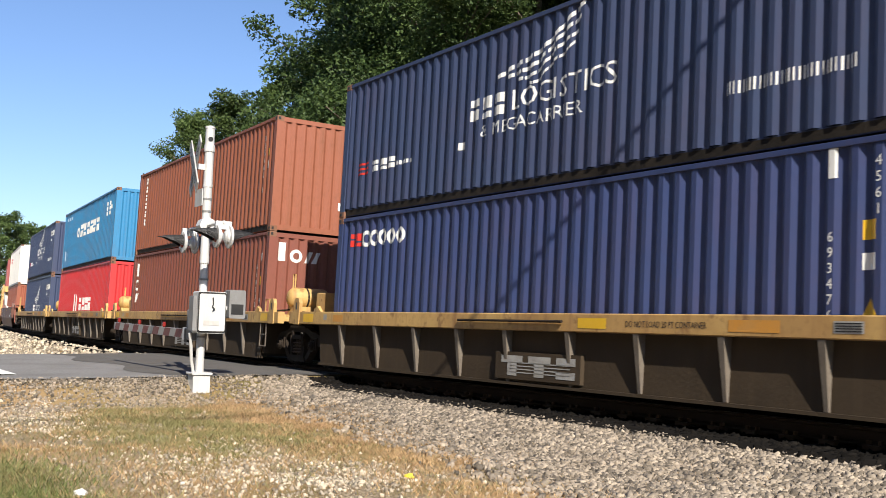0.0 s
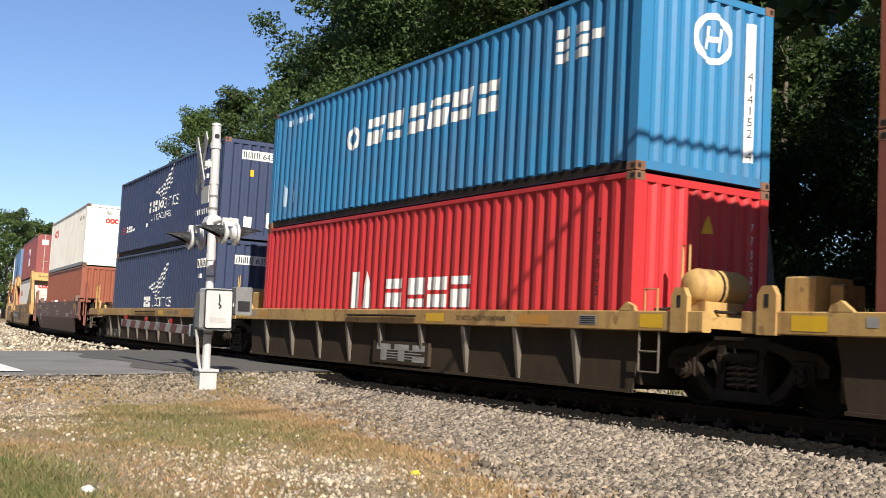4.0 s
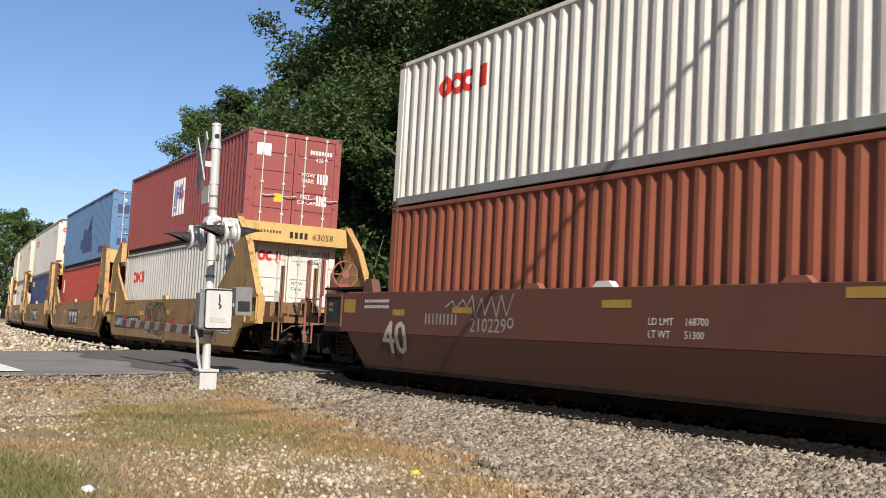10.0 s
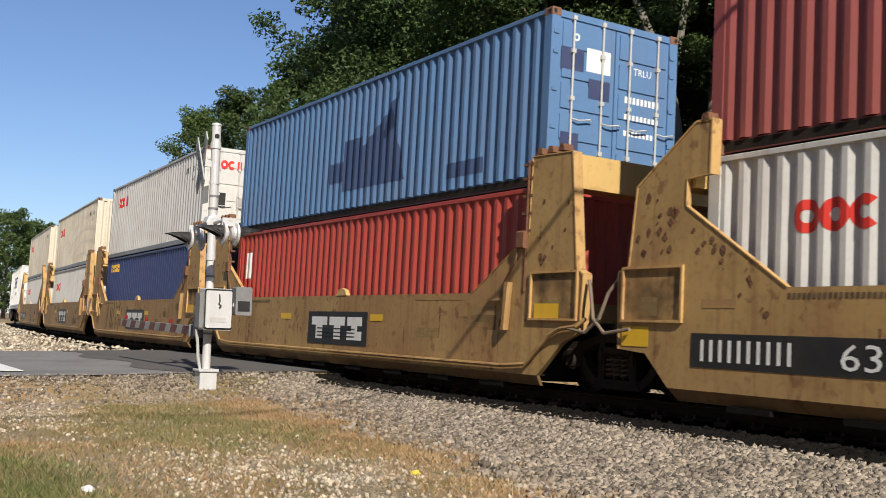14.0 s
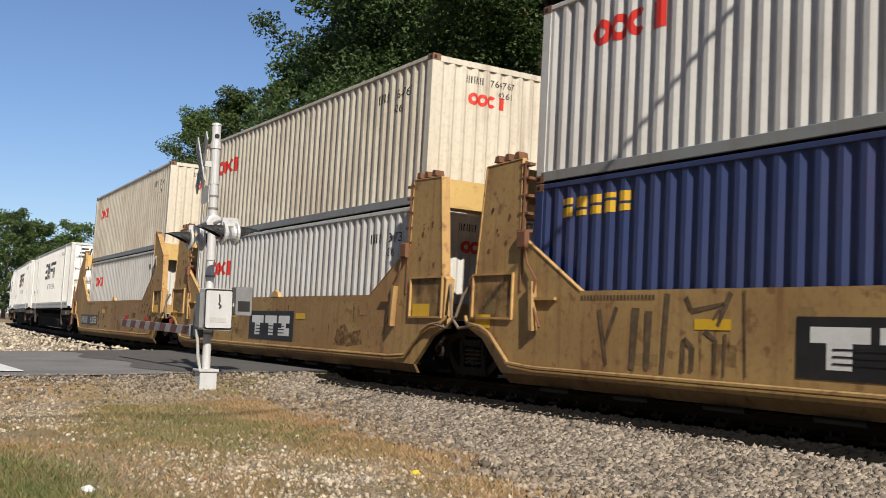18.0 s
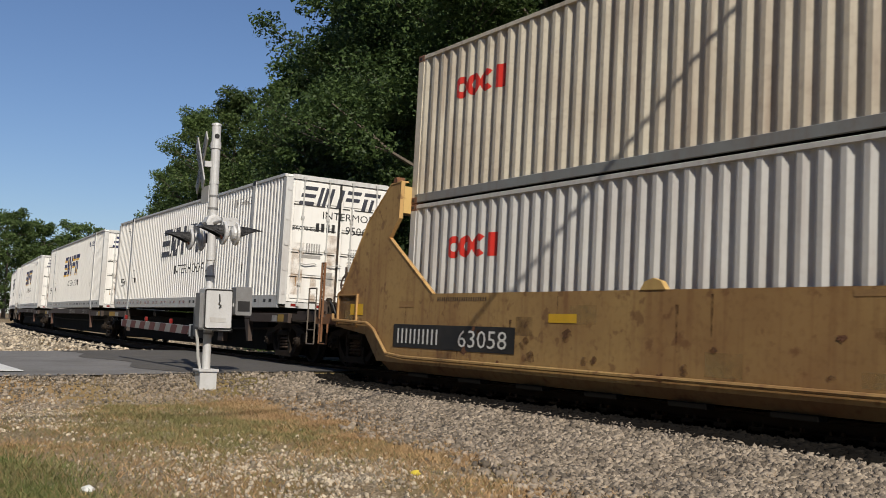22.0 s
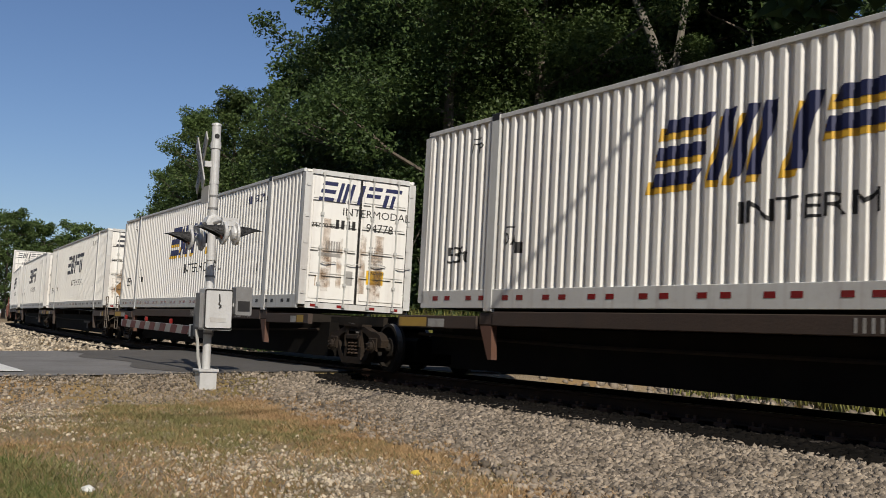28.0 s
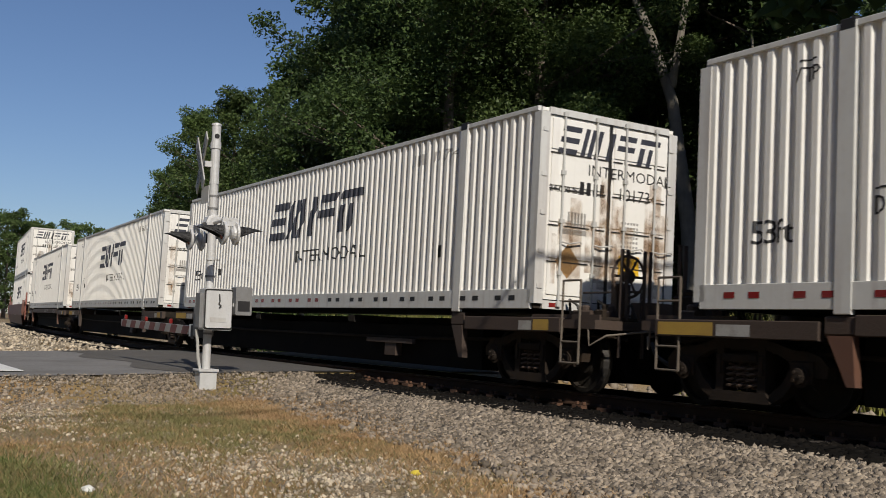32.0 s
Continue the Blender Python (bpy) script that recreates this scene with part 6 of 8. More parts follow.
def spine_car(s, sided, front_truck, rear_truck=None, front_end=None, rear_end=None, brake=False):
    """A spine car: one deep centre beam with outriggers that carry the box."""
    ob = thing("spine_car", "grimy brown spine car under a white container", "railcar", "cars of the train")
    xf, xr = front_end or front_truck, rear_end or -9.2
    part("spine_beam", prism(fresh(), [(xr, 1.0), (xf, 1.0), (xf, 0.78), (6.6, 0.7), (6.0, 0.3), (-6.0, 0.3), (-6.6, 0.7), (xr, 0.78)], "y", -0.32, 0.32), GRIME, ob)
    for sg in (-1, 1):
        part("outrigger", box(fresh(), sg * 6.05 - 0.18, sg * 6.05 + 0.18, -1.28, 1.28, 0.86, 1.06, 0.02), SPINE, ob)
        for y in (-1.24, 1.24):
            part("leg", prism(fresh(), [(sg * 6.05 - 0.15, 0.86), (sg * 6.05 + 0.16, 0.86), (sg * 6.05 + 0.2, 0.36), (sg * 6.05 + 0.1, 0.36)], "y", y - 0.05, y + 0.05), LEG_BROWN if sided else SPINE, ob)
        part("pedestal", box(fresh(), sg * 6.05 - 0.12, sg * 6.05 + 0.12, -1.2, -1.0, 1.06, 1.1), IRON, ob)
        both("end_sill", ("spine", sg), lambda: box(fresh(), min(sg * 6.3, sg * 8.7), max(sg * 6.3, sg * 8.7), -1.3, -1.2, 0.8, 1.0, 0.01), SPINE, ob)
        part("cross_bearer", box(fresh(), sg * 8.5 - 0.1, sg * 8.5 + 0.1, -1.2, 1.2, 0.84, 1.0), GRIME, ob)
        flat_mark(ob, 1.3, rect(8.1, 8.46, 0.82, 0.97) if sg > 0 else rect(-8.65, -7.75, 0.82, 0.97), GOLD_DULL, "marking", "yellow reflector strip")
        flat_mark(ob, 1.3, rect(7.75, 8.06, 0.82, 0.95) if sg > 0 else rect(-7.7, -7.2, 0.82, 0.95), GREY_MARK, "marking")
    if sided:
        both("side_sill", ("spine",), lambda: box(fresh(), -5.85, 5.85, -1.3, -1.2, 0.86, 1.07, 0.01), SPINE, ob)
        flat_mark(ob, 1.3, letters("2-28 / 1-57", 0.15, 4.12, 0.89, 0, 1.25) + letters("360115", 0.15, 1.3, 0.89, 0, 1.3) + bars(0.4, 0.89, 0.8, 0.15, 8, 0.6), GREY_MARK, "lettering")
    else:
        for x in (-2.6, 2.2):
            part("outrigger", box(fresh(), x - 0.12, x + 0.12, -1.25, 1.25, 0.86, 1.0, 0.02), GRIME, ob)
        bm = box(fresh(), 2.6, 4.3, -1.1, -1.02, 0.52, 0.6)
        box(bm, 3.3, 3.7, -1.08, -0.6, 0.3, 0.55)
        part("brake_rigging", bm, SPINE, ob)
    # Near-black filler blocks added to keep the space beneath the spine dark.
    part("underframe", box(fresh(), (rear_truck or -9.0) + 1.5, front_truck - 1.5, -0.95, 0.95, 0.175, 0.85), BLACK_STEEL, ob, "near-black filler block beneath the spine")
    part("center_sill", box(fresh(), xr, xf, -0.3, 0.3, 0.36, 0.78), BLACK_STEEL, ob)
    part("train_line", tube(fresh(), [(-8.5, -0.98, 0.7), (-4, -0.99, 0.62), (4, -0.99, 0.62), (8.5, -0.98, 0.7)], 0.03, 6), IRON, ob)
    part("articulation_deck", box(fresh(), front_truck - 2.6, front_truck + 0.5, -0.75, 0.75, 0.8, 0.97), GRIME, ob)
    part("articulation_deck", box(fresh(), -8.9, -6.4, -0.7, 0.7, 0.8, 0.97), GRIME, ob)
    truck(ob, front_truck)
    if rear_truck:
        truck(ob, rear_truck)
    for sg, e in ((1, front_end), (-1, rear_end)):
        if e:
            a = sg * abs(e)
            part("end_platform", box(fresh(), min(a, a - sg * 1.6), max(a, a - sg * 1.6), -1.25, 1.25, 0.86, 0.98), SPINE, ob)
            coupler(ob, a, sg)
            for y in (-1.27, 1.27):
                ladder_x = a - sg * 0.3
                bm = fresh()
                for dx in (0, 0.38):
                    tube(bm, [(ladder_x - sg * dx, y, 0.4), (ladder_x - sg * dx, y, 1.5)], 0.016, 6)
                for z in (0.4, 0.68, 1.22, 1.5):
                    tube(bm, [(ladder_x, y, z), (ladder_x - sg * 0.38, y, z)], 0.016, 6)
                part("ladder", bm, GREY_RIB, ob)
            for y in (-0.75, -0.35, 0.6):
                hoop(ob, "handrail", [(a - sg * 0.1, y, 0.5), (a - sg * 0.1, y, 1.95), (a - sg * 0.1, y + 0.1, 1.95), (a - sg * 0.1, y + 0.1, 1.0)], 0.025, SPINE)
            end_gear(ob, a - sg * 1.5, a, 0.98, SPINE, 90 + int(abs(s)), -1.2)
            part("step_box", box(fresh(), a - sg * 0.9 - 0.2, a - sg * 0.9 + 0.2, 0.3, 0.9, 0.98, 1.3), SPINE, ob)
            if brake:
                wheel_disc(ob, a - sg * 0.25, -0.5, 1.6, 0.28, SPINE)
                part("brake_stand", box(fresh(), a - sg * 0.4 - 0.06, a - sg * 0.4 + 0.06, -0.62, -0.38, 0.98, 1.5), SPINE, ob)
    return ride(ob, s, 8.5)
# ---- brand marks, as plain shapes in their colours ----
def wing(x, z, w, h):
    """A wing of curved white strips."""
    out = []
    for k in range(4):
        a0, n = k * 0.13, 9
        for j in range(n):
            f0, f1 = j / n, (j + 0.82) / n
            up = lambda f: (f ** 1.5) * (1 - 0.12 * k) + 0.05 * math.sin(f * 9 + k)
            x0, x1 = x + w * (a0 + f0 * (1 - a0 * 1.3)), x + w * (a0 + f1 * (1 - a0 * 1.3))
            t = h * (0.10 - 0.012 * k)
            y0, y1 = z + h * up(f0) - k * h * 0.10, z + h * up(f1) - k * h * 0.10
            out.append([(x0, y0), (x1, y1), (x1, y1 + t), (x0, y0 + t)])
    return out


def rings_mark(x, z, w, h):
    """Three rings and an angle in red."""
    r = h / 2
    out = []
    for k in range(3):
        out += ring(x + w * (0.14 + 0.25 * k), z + r, r, r * 0.6, 45 if k == 2 else 0, 315 if k == 2 else 360, 18, w * 0.26 / h)
    return out + rect(x + w * 0.84, x + w, z, z + h)


def blocks(x, z, w, h, n, slant=0.0):
    """A brand name as a row of plain slabs, each with a slit across it."""
    step, out = w / n, []
    for k in range(n):
        a = x + k * step
        cut = (0.58, 0.36, 0.5, 0.66, 0.42)[k % 5] * h
        out += rect(a, a + step * 0.8, z, z + cut - 0.07 * h, slant)
        up = slant * (cut + 0.07 * h)
        out += rect(a + up, a + step * 0.8 + up, z + cut + 0.07 * h, z + h, slant)
    return out


def strokes(x, z, w, h, slant):
    """A brand name as five clusters of plain slanted bars."""
    u, out = w / 5, []
    for k in range(3):
        zz = z + h * (0.0, 0.4, 0.8)[k]
        out += rect(x + slant * (zz - z), x + u * 0.86 + slant * (zz - z), zz, zz + h * 0.2, slant)
    for k in range(3):
        out += rect(x + u * (1.05 + 0.32 * k), x + u * (1.25 + 0.32 * k), z, z + h, slant)
    out += rect(x + u * 2.25, x + u * 2.5, z, z + h, slant)
    for zz in (0.42, 0.8):
        out += rect(x + u * 2.7 + slant * h * zz, x + u * 3.55 + slant * h * zz, z + h * zz, z + h * (zz + 0.2), slant)
    out += rect(x + u * 3.75 + slant * h * 0.8, x + u * 4.75 + slant * h * 0.8, z + h * 0.8, z + h, slant)
    return out + rect(x + u * 3.8, x + u * 4.05, z, z + h * 0.66, slant) + rect(x + u * 4.25, x + u * 4.45, z, z + h * 0.66, slant)


def ridge(x):
    """The middle of the outer ridge nearest to x on a forty-foot side."""
    return -5.889 + 0.2756 * round((x + 5.889) / 0.2756)


def stack(text, x, z, h, step):
    """Digits one under the other, downwards from z."""
    return [q for k, c in enumerate(text) if c != " " for q in letters(c, h, x, z - k * step, 0, 1, "CENTER")]


def number_label(ob, hull, face, u, v, digits, h=0.17, prefix=4):
    """A white strip with the owner's code as bars and the number."""
    w = h * 0.95 * (prefix + len(digits)) * 0.85
    mark(ob, hull, rect(u, u + w, v - 0.04, v + h + 0.04), WHITE_MARK, face, "number_strip", "white number strip")
    prof_lift = letters(digits, h, u + h * 0.8 * prefix + 0.05, v, 0, 0.95) + bars(u + 0.05, v, h * 0.7 * prefix, h, prefix * 2, 0.55)
    p = hull.side if face == "near" else hull.end
    bm = drape(prof_lift, [(p[0][0] - 0.2, 0.012), *p, (p[-1][0] + 0.2, 0.012)], hull.near if face == "near" else hull.front, 0.008)
    part("lettering", bm, BLACK, ob)


def plain_number(ob, hull, face, u, v, digits, h, material, prefix=4):
    mark(ob, hull, bars(u, v, h * 0.72 * prefix, h, prefix * 2, 0.6) + letters(digits, h, u + h * 0.8 * prefix + 0.08, v, 0, 0.95), material, face, "lettering")


LO, HI = 0.3, 2.9


def hazard(ob, hull):
    mark(ob, hull, [q for k in range(4) for q in rect(-hull.w / 2 + 0.2 + k * 0.12, -hull.w / 2 + 0.26 + k * 0.12, hull.h - 0.1, hull.h - 0.03, 0.6)], YELLOW_MARK, "front", "hazard_stripe", "yellow and black hazard stripes")
    for k in range(4):
        mark(ob, hull, rect(5.3 + k * 0.12, 5.36 + k * 0.12, hull.h - 0.07, hull.h - 0.02, 0.6), YELLOW_MARK, "near", "hazard_stripe", "yellow hazard stripe")


def megacarrier(s, lower):
    c, h = container("navy blue corrugated shipping container with white wing emblem", NAVY)
    mark(c, h, wing(-1.0, 1.76, 2.1, 0.7), WHITE_MARK, "near", "emblem", "white wing emblem")
    mark(c, h, blocks(-1.7, 1.22, 0.95, 0.34, 3) + letters("LOGISTICS", 0.32, -0.62, 1.24, 0, 1.12), WHITE_MARK, "near", "lettering")
    mark(c, h, letters("& MEGACARRIER", 0.2, -1.42, 0.94, 0, 1.2), WHITE_MARK, "near", "lettering")
    mark(c, h, bars(3.65, 0.72, 1.8, 0.15, 30, 0.58), WHITE_MARK, "near", "lettering")
    mark(c, h, blocks(-4.95, 0.78, 0.9, 0.2, 3) + bars(-4.0, 0.8, 0.5, 0.07, 6) + rect(-2.0, -1.85, 0.8, 0.92), WHITE_MARK, "near", "emblem")
    mark(c, h, [q for k in range(3) for q in rect(-5.5, -5.05, 0.76 + 0.09 * k, 0.80 + 0.09 * k)], RED_MARK, "near", "emblem", "small red striped flag")
    number_label(c, h, "near", 4.2, 1.98, "643654", 0.16)
    number_label(c, h, "front", -0.75, 2.12, "643654 1", 0.16)
    mark(c, h, rect(4.4, 4.75, 1.68, 1.8) + rect(5.2, 5.35, 1.5, 1.66), WHITE_MARK, "near", "label")
    mark(c, h, rect(-0.5, -0.4, 1.65, 1.82), GOLD, "front", "label", "small yellow label")
    mark(c, h, rect(-0.6, -0.38, 0.3, 0.6) + rect(0.02, 0.14, 0.35, 0.75) + rect(0.82, 0.98, 0.12, 0.85), WHITE_MARK, "front", "label", "white labels and scraps")
    return ride(c, s, z=HI)


def load_a(s):
    c, h = container("dark blue corrugated shipping container with red and white brand mark", NAVY2)
    mark(c, h, blocks(-5.58, 2.02, 0.45, 0.24, 2), RED_MARK, "near", "emblem", "red emblem blocks")
    mark(c, h, [q for k in range(5) for q in ring(-4.98 + 0.31 * k, 2.15, 0.15, 0.07, 0, 360, 14)], WHITE_MARK, "near", "emblem", "white rounded emblem shapes")
    mark(c, h, stack("693476 6", ridge(5.15), 1.55, 0.11, 0.16) + stack("4561", ridge(5.62), 2.28, 0.11, 0.16) + bars(5.1, 2.2, 0.1, 0.35, 1, 0), WHITE_MARK, "near", "lettering")
    mark(c, h, [[(5.42, 0.62), (5.78, 0.62), (5.6, 0.98)]] + rect(5.5, 5.66, 1.55, 1.75), GOLD, "near", "warning_label", "yellow warning labels")
    mark(c, h, rect(5.5, 5.66, 1.25, 1.42), WHITE_MARK, "near", "label")
    ride(c, s, z=LO)


def load_b(s):
    c, h = container("brown red corrugated shipping container with white brand strokes", BRICK)
    mark(c, h, rect(-5.62, -5.48, 1.9, 2.3) + ring(-5.55, 1.62, 0.17, 0.08, 0, 360, 14) + rect(-5.68, -5.56, 1.08, 1.36, 0.4) + rect(-5.5, -5.38, 1.08, 1.36, 0.4), WHITE_MARK, "near", "emblem", "white emblem strokes")
    mark(c, h, rect(-0.98, -0.82, 1.95, 2.36) + ring(-0.55, 2.08, 0.15, 0.07, 0, 360, 14) + rect(-0.36, -0.25, 1.94, 2.2, 0.4) + rect(-0.18, -0.07, 1.94, 2.2, 0.4), WHITE_MARK, "front", "emblem", "white emblem strokes")
    mark(c, h, stack("610332 2", ridge(5.35), 1.75, 0.12, 0.17) + stack("4561", ridge(5.65), 1.0, 0.12, 0.17), WHITE_MARK, "near", "lettering")
    mark(c, h, rect(5.55, 5.7, 1.95, 2.12), WHITE_MARK, "near", "label")
    mark(c, h, rect(5.55, 5.7, 1.4, 1.6), GOLD, "near", "label", "yellow label")
    mark(c, h, stack("610332", 0.98, 2.1, 0.11, 0.16), GREY_MARK, "front", "lettering")
    hazard(c, h)
    ride(c, s, z=LO)
    c, h = container("orange corrugated shipping container with white upright brand mark", ORANGE)
    mark(c, h, [q for k in range(6) for q in blocks(-5.28, 2.2 - 0.26 * k, 0.2, 0.19, 1)], WHITE_MARK, "near", "emblem", "white upright emblem strokes")
    mark(c, h, stack("535662 5", ridge(5.35), 2.1, 0.12, 0.17), WHITE_MARK, "near", "lettering")
    mark(c, h, rect(5.55, 5.7, 1.75, 1.9), GOLD, "near", "label", "yellow label")
    mark(c, h, rect(5.55, 5.7, 1.45, 1.62), WHITE_MARK, "near", "label")
    mark(c, h, stack("535662", 0.95, 2.2, 0.13, 0.18), WHITE_MARK, "front", "lettering")
    mark(c, h, rect(0.38, 0.55, 0.6, 0.78), WHITE_MARK, "front", "label")
    ride(c, s, z=HI)


def load_c(s):
    c, h = container("scarlet corrugated shipping container with white brand strokes", SCARLET)
    mark(c, h, rect(-1.75, -1.45, 0.82, 1.5) + [[(-1.38, 0.82), (-0.95, 0.82), (-1.16, 1.5)]] + blocks(-0.4, 0.84, 2.9, 0.5, 4), WHITE_MARK, "near", "emblem", "large white emblem strokes")
    mark(c, h, stack("773505", 0.95, 2.0, 0.13, 0.18), WHITE_MARK, "front", "lettering")
    mark(c, h, [[(0.0, 1.9), (0.2, 1.9), (0.1, 2.15)]], GOLD, "front", "label", "yellow warning triangle")
    mark(c, h, stack("773505", ridge(5.3), 1.9, 0.13, 0.18), BLACK, "near", "lettering")
    hazard(c, h)
    ride(c, s, z=LO)
    c, h = container("azure blue corrugated shipping container with white brand strokes", AZURE)
    mark(c, h, ring(-2.1, 1.5, 0.24, 0.1, 0, 360, 14) + blocks(-1.5, 1.28, 4.5, 0.5, 6, 0.12), WHITE_MARK, "near", "emblem", "large white emblem strokes")
    mark(c, h, bars(-5.5, 2.2, 1.6, 0.13, 9, 0.4), PALE_BLUE, "near", "emblem")
    mark(c, h, [[(-5.45, 0.45), (-5.25, 0.42), (-5.2, 0.8), (-5.38, 0.95)], [(-4.95, 0.5), (-4.8, 0.48), (-4.78, 0.72), (-4.9, 0.78)]], PALE_BLUE, "near", "label", "pale scraped patch")
    mark(c, h, [q for k in range(3) for q in rect(4.3, 4.6, 1.7 + 0.18 * k, 1.84 + 0.18 * k)] + [q for k in range(3) for q in rect(4.7, 5.0, 1.7 + 0.18 * k, 1.84 + 0.18 * k)] + rect(5.1, 5.35, 1.9, 2.04), WHITE_MARK, "near", "label", "white number labels")
    mark(c, h, ring(0.1, 1.95, 0.36, 0.09, 0, 360, 26) + rect(-0.08, 0.0, 1.78, 2.12, 0.15) + rect(0.16, 0.24, 1.78, 2.12, 0.15) + rect(0.0, 0.2, 1.9, 1.98), WHITE_MARK, "front", "emblem", "white ring emblem")
    mark(c, h, rect(0.74, 0.9, 0.35, 2.3), WHITE_MARK, "front", "number_strip", "white number strip")
    bm = drape(stack("414152 4", 0.82, 1.5, 0.12, 0.16), [(-2, 0.012), *h.end, (2, 0.012)], h.front, 0.008)
    part("lettering", bm, BLACK, c)
    ride(c, s, z=HI)


PALE_BLUE = surface("worn pale blue patch", (0.42, 0.55, 0.68), 0.6, 0.0, (0.3, 0.4, 0.5), 0.3, 4.0)


def rings_box(s, z, mat, front="plain", side=True, number="434701", big=True, u0=-4.9, v0=1.62, trim=None):
    """A pale container with the red ring mark near its trailing end."""
    c, h = container("off-white corrugated shipping container with red ring emblem", mat, doors=(front == "doors"), trim=trim)
    if side:
        mark(c, h, rings_mark(u0, v0, 1.42, 0.36), RED_MARK, "near", "emblem", "red ring emblem")
    plain_number(c, h, "near", 4.1, 2.0, number, 0.17, BLACK)
    mark(c, h, letters("4261", 0.15, 4.7, 1.75), BLACK, "near", "lettering")
    if front == "plain":
        mark(c, h, rings_mark(-0.45, 1.82, 0.75, 0.22), RED_MARK, "front", "emblem", "red ring emblem")
        plain_number(c, h, "front", -0.5, 2.2, number, 0.13, BLACK)
        mark(c, h, letters("4261", 0.12, 0.15, 2.02), BLACK, "front", "lettering")
        mark(c, h, rect(0.5, 0.56, 0.2, 0.42) + rect(0.66, 0.72, 0.22, 0.42), RED_MARK, "front", "label")
    else:
        mark(c, h, rings_mark(-1.0, 2.0, 0.8, 0.24), RED_MARK, "front", "emblem", "red ring emblem")
        plain_number(c, h, "front", 0.15, 2.2, number, 0.12, BLACK)
        mark(c, h, letters("42G1", 0.12, 0.5, 2.0), BLACK, "front", "lettering")
        mark(c, h, letters("MGW", 0.09, 0.1, 1.45) + letters("TARE", 0.09, 0.1, 1.32) + letters("NET", 0.09, 0.1, 0.95) + letters("CU.CAP.", 0.09, 0.1, 0.82), BLACK, "front", "lettering")
        mark(c, h, rect(-0.9, -0.6, 0.95, 1.35), BLACK, "front", "label", "black square label")
        mark(c, h, rect(-0.3, -0.08, 0.9, 1.25), GREY_MARK, "front", "label")
    return ride(c, s, z=z)


sill_car(97.3)
sill_car(81.6)
sill_car(65.84)
sill_car(50.2, False, True)
load_a(97.3)
megacarrier(97.3, False)
load_b(81.6)
load_c(65.84)
c, h = container("navy blue corrugated shipping container with white wing emblem", NAVY)
mark(c, h, wing(-1.0, 1.38, 2.2, 0.72), WHITE_MARK, "near", "emblem", "white wing emblem")
mark(c, h, blocks(-1.65, 0.84, 1.0, 0.32, 3) + letters("LOGISTICS", 0.3, -0.55, 0.85, 0, 1.16), WHITE_MARK, "near", "lettering")
number_label(c, h, "near", 4.2, 1.92, "639032", 0.16)
number_label(c, h, "front", -0.75, 2.0, "639032", 0.16)
mark(c, h, rect(4.4, 4.75, 1.6, 1.72) + rect(5.2, 5.35, 1.4, 1.56), WHITE_MARK, "near", "label")
ride(c, 50.2, z=LO)
megacarrier(50.2, True)

e = ride(brown_car(30.6), 30.6, 7.87)
c, h = container("salmon orange corrugated shipping container streaked with rust", SALMON)
mark(c, h, stack("401 40", 0.72, 2.1, 0.14, 0.19), WHITE_MARK, "front", "lettering")
ride(c, 30.6, 7.87, LO)
rings_box(30.6, HI, BRIGHT_WHITE, "plain", True, "730364", u0=-4.76, v0=1.72, trim=TRIM_GREY)

tower_car(10.8, "end", "cut", "63058", 8.1, None, 1)
tower_car(-4.6, "mid", "mid", "plate", seed=2)
tower_car(-19.95, "mid", "mid", "plate", seed=3)
tower_car(-35.3, "mid", "mid", "plate", seed=4)
tower_car(-50.9, "cut", "end", "63058", 7.67, -8.1, 5)
rings_box(10.8, LO, WHITE, "doors", True, "434701", trim=TRIM_GREY)

c, h = container("maroon corrugated shipping container with white poster and door end", MAROON, doors=True, bar=GREY_STEEL)
mark(c, h, rect(-0.6, 0.65, 0.9, 1.95), WHITE_MARK, "near", "poster", "white square poster panel")
on_poster = [(-7, 0.012), *h.side, (7, 0.012)]
for pts, tone, note in (([(-0.42, 1.15), (-0.18, 1.2), (0.02, 1.45), (0.0, 1.72), (-0.3, 1.78), (-0.45, 1.5)], "blue", "faded blue poster patch"), ([(0.05, 1.42), (0.5, 1.3), (0.55, 1.55), (0.3, 1.72), (0.02, 1.7)], "red", "faded red poster patch"),
                        ([(0.16, 1.6), (0.42, 1.62), (0.5, 1.82), (0.24, 1.78)], "blue", "faded blue poster patch"), ([(-0.4, 1.0), (-0.05, 1.02), (-0.1, 1.14), (-0.42, 1.12)], "blue", "faded blue poster patch")):
    tint_of = surface("faded poster " + tone, (0.22, 0.2, 0.46) if tone == "blue" else (0.5, 0.17, 0.22), 0.7, 0.0, (0.6, 0.58, 0.6), 0.5, 5.0)
    part("poster_mark", drape([pts], on_poster, h.near, 0.008), tint_of, c, note)
for sx, a0, a1 in ((-0.12, 30, 250), (0.14, -60, 200)):
    part("poster_mark", drape(ring(sx, 1.45, 0.13, 0.04, a0, a1, 12), on_poster, h.near, 0.011), NAVY_MARK, c, "dark poster stroke")
mark(c, h, rect(-0.98, -0.62, 1.95, 2.25) + bars(0.4, 2.12, 0.6, 0.1, 8) + letters("4261", 0.1, 0.55, 1.95) + letters("MGW", 0.1, 0.2, 1.55) + letters("TARE", 0.1, 0.2, 1.4) + letters("NET", 0.1, 0.2, 1.0) + letters("CU.CAP.", 0.1, 0.12, 0.86) + bars(0.62, 1.4, 0.3, 0.25, 4) + bars(0.62, 0.85, 0.3, 0.25, 4), WHITE_MARK, "front", "lettering")
mark(c, h, rect(-0.48, -0.24, 0.85, 1.05), GOLD, "front", "label", "yellow label")
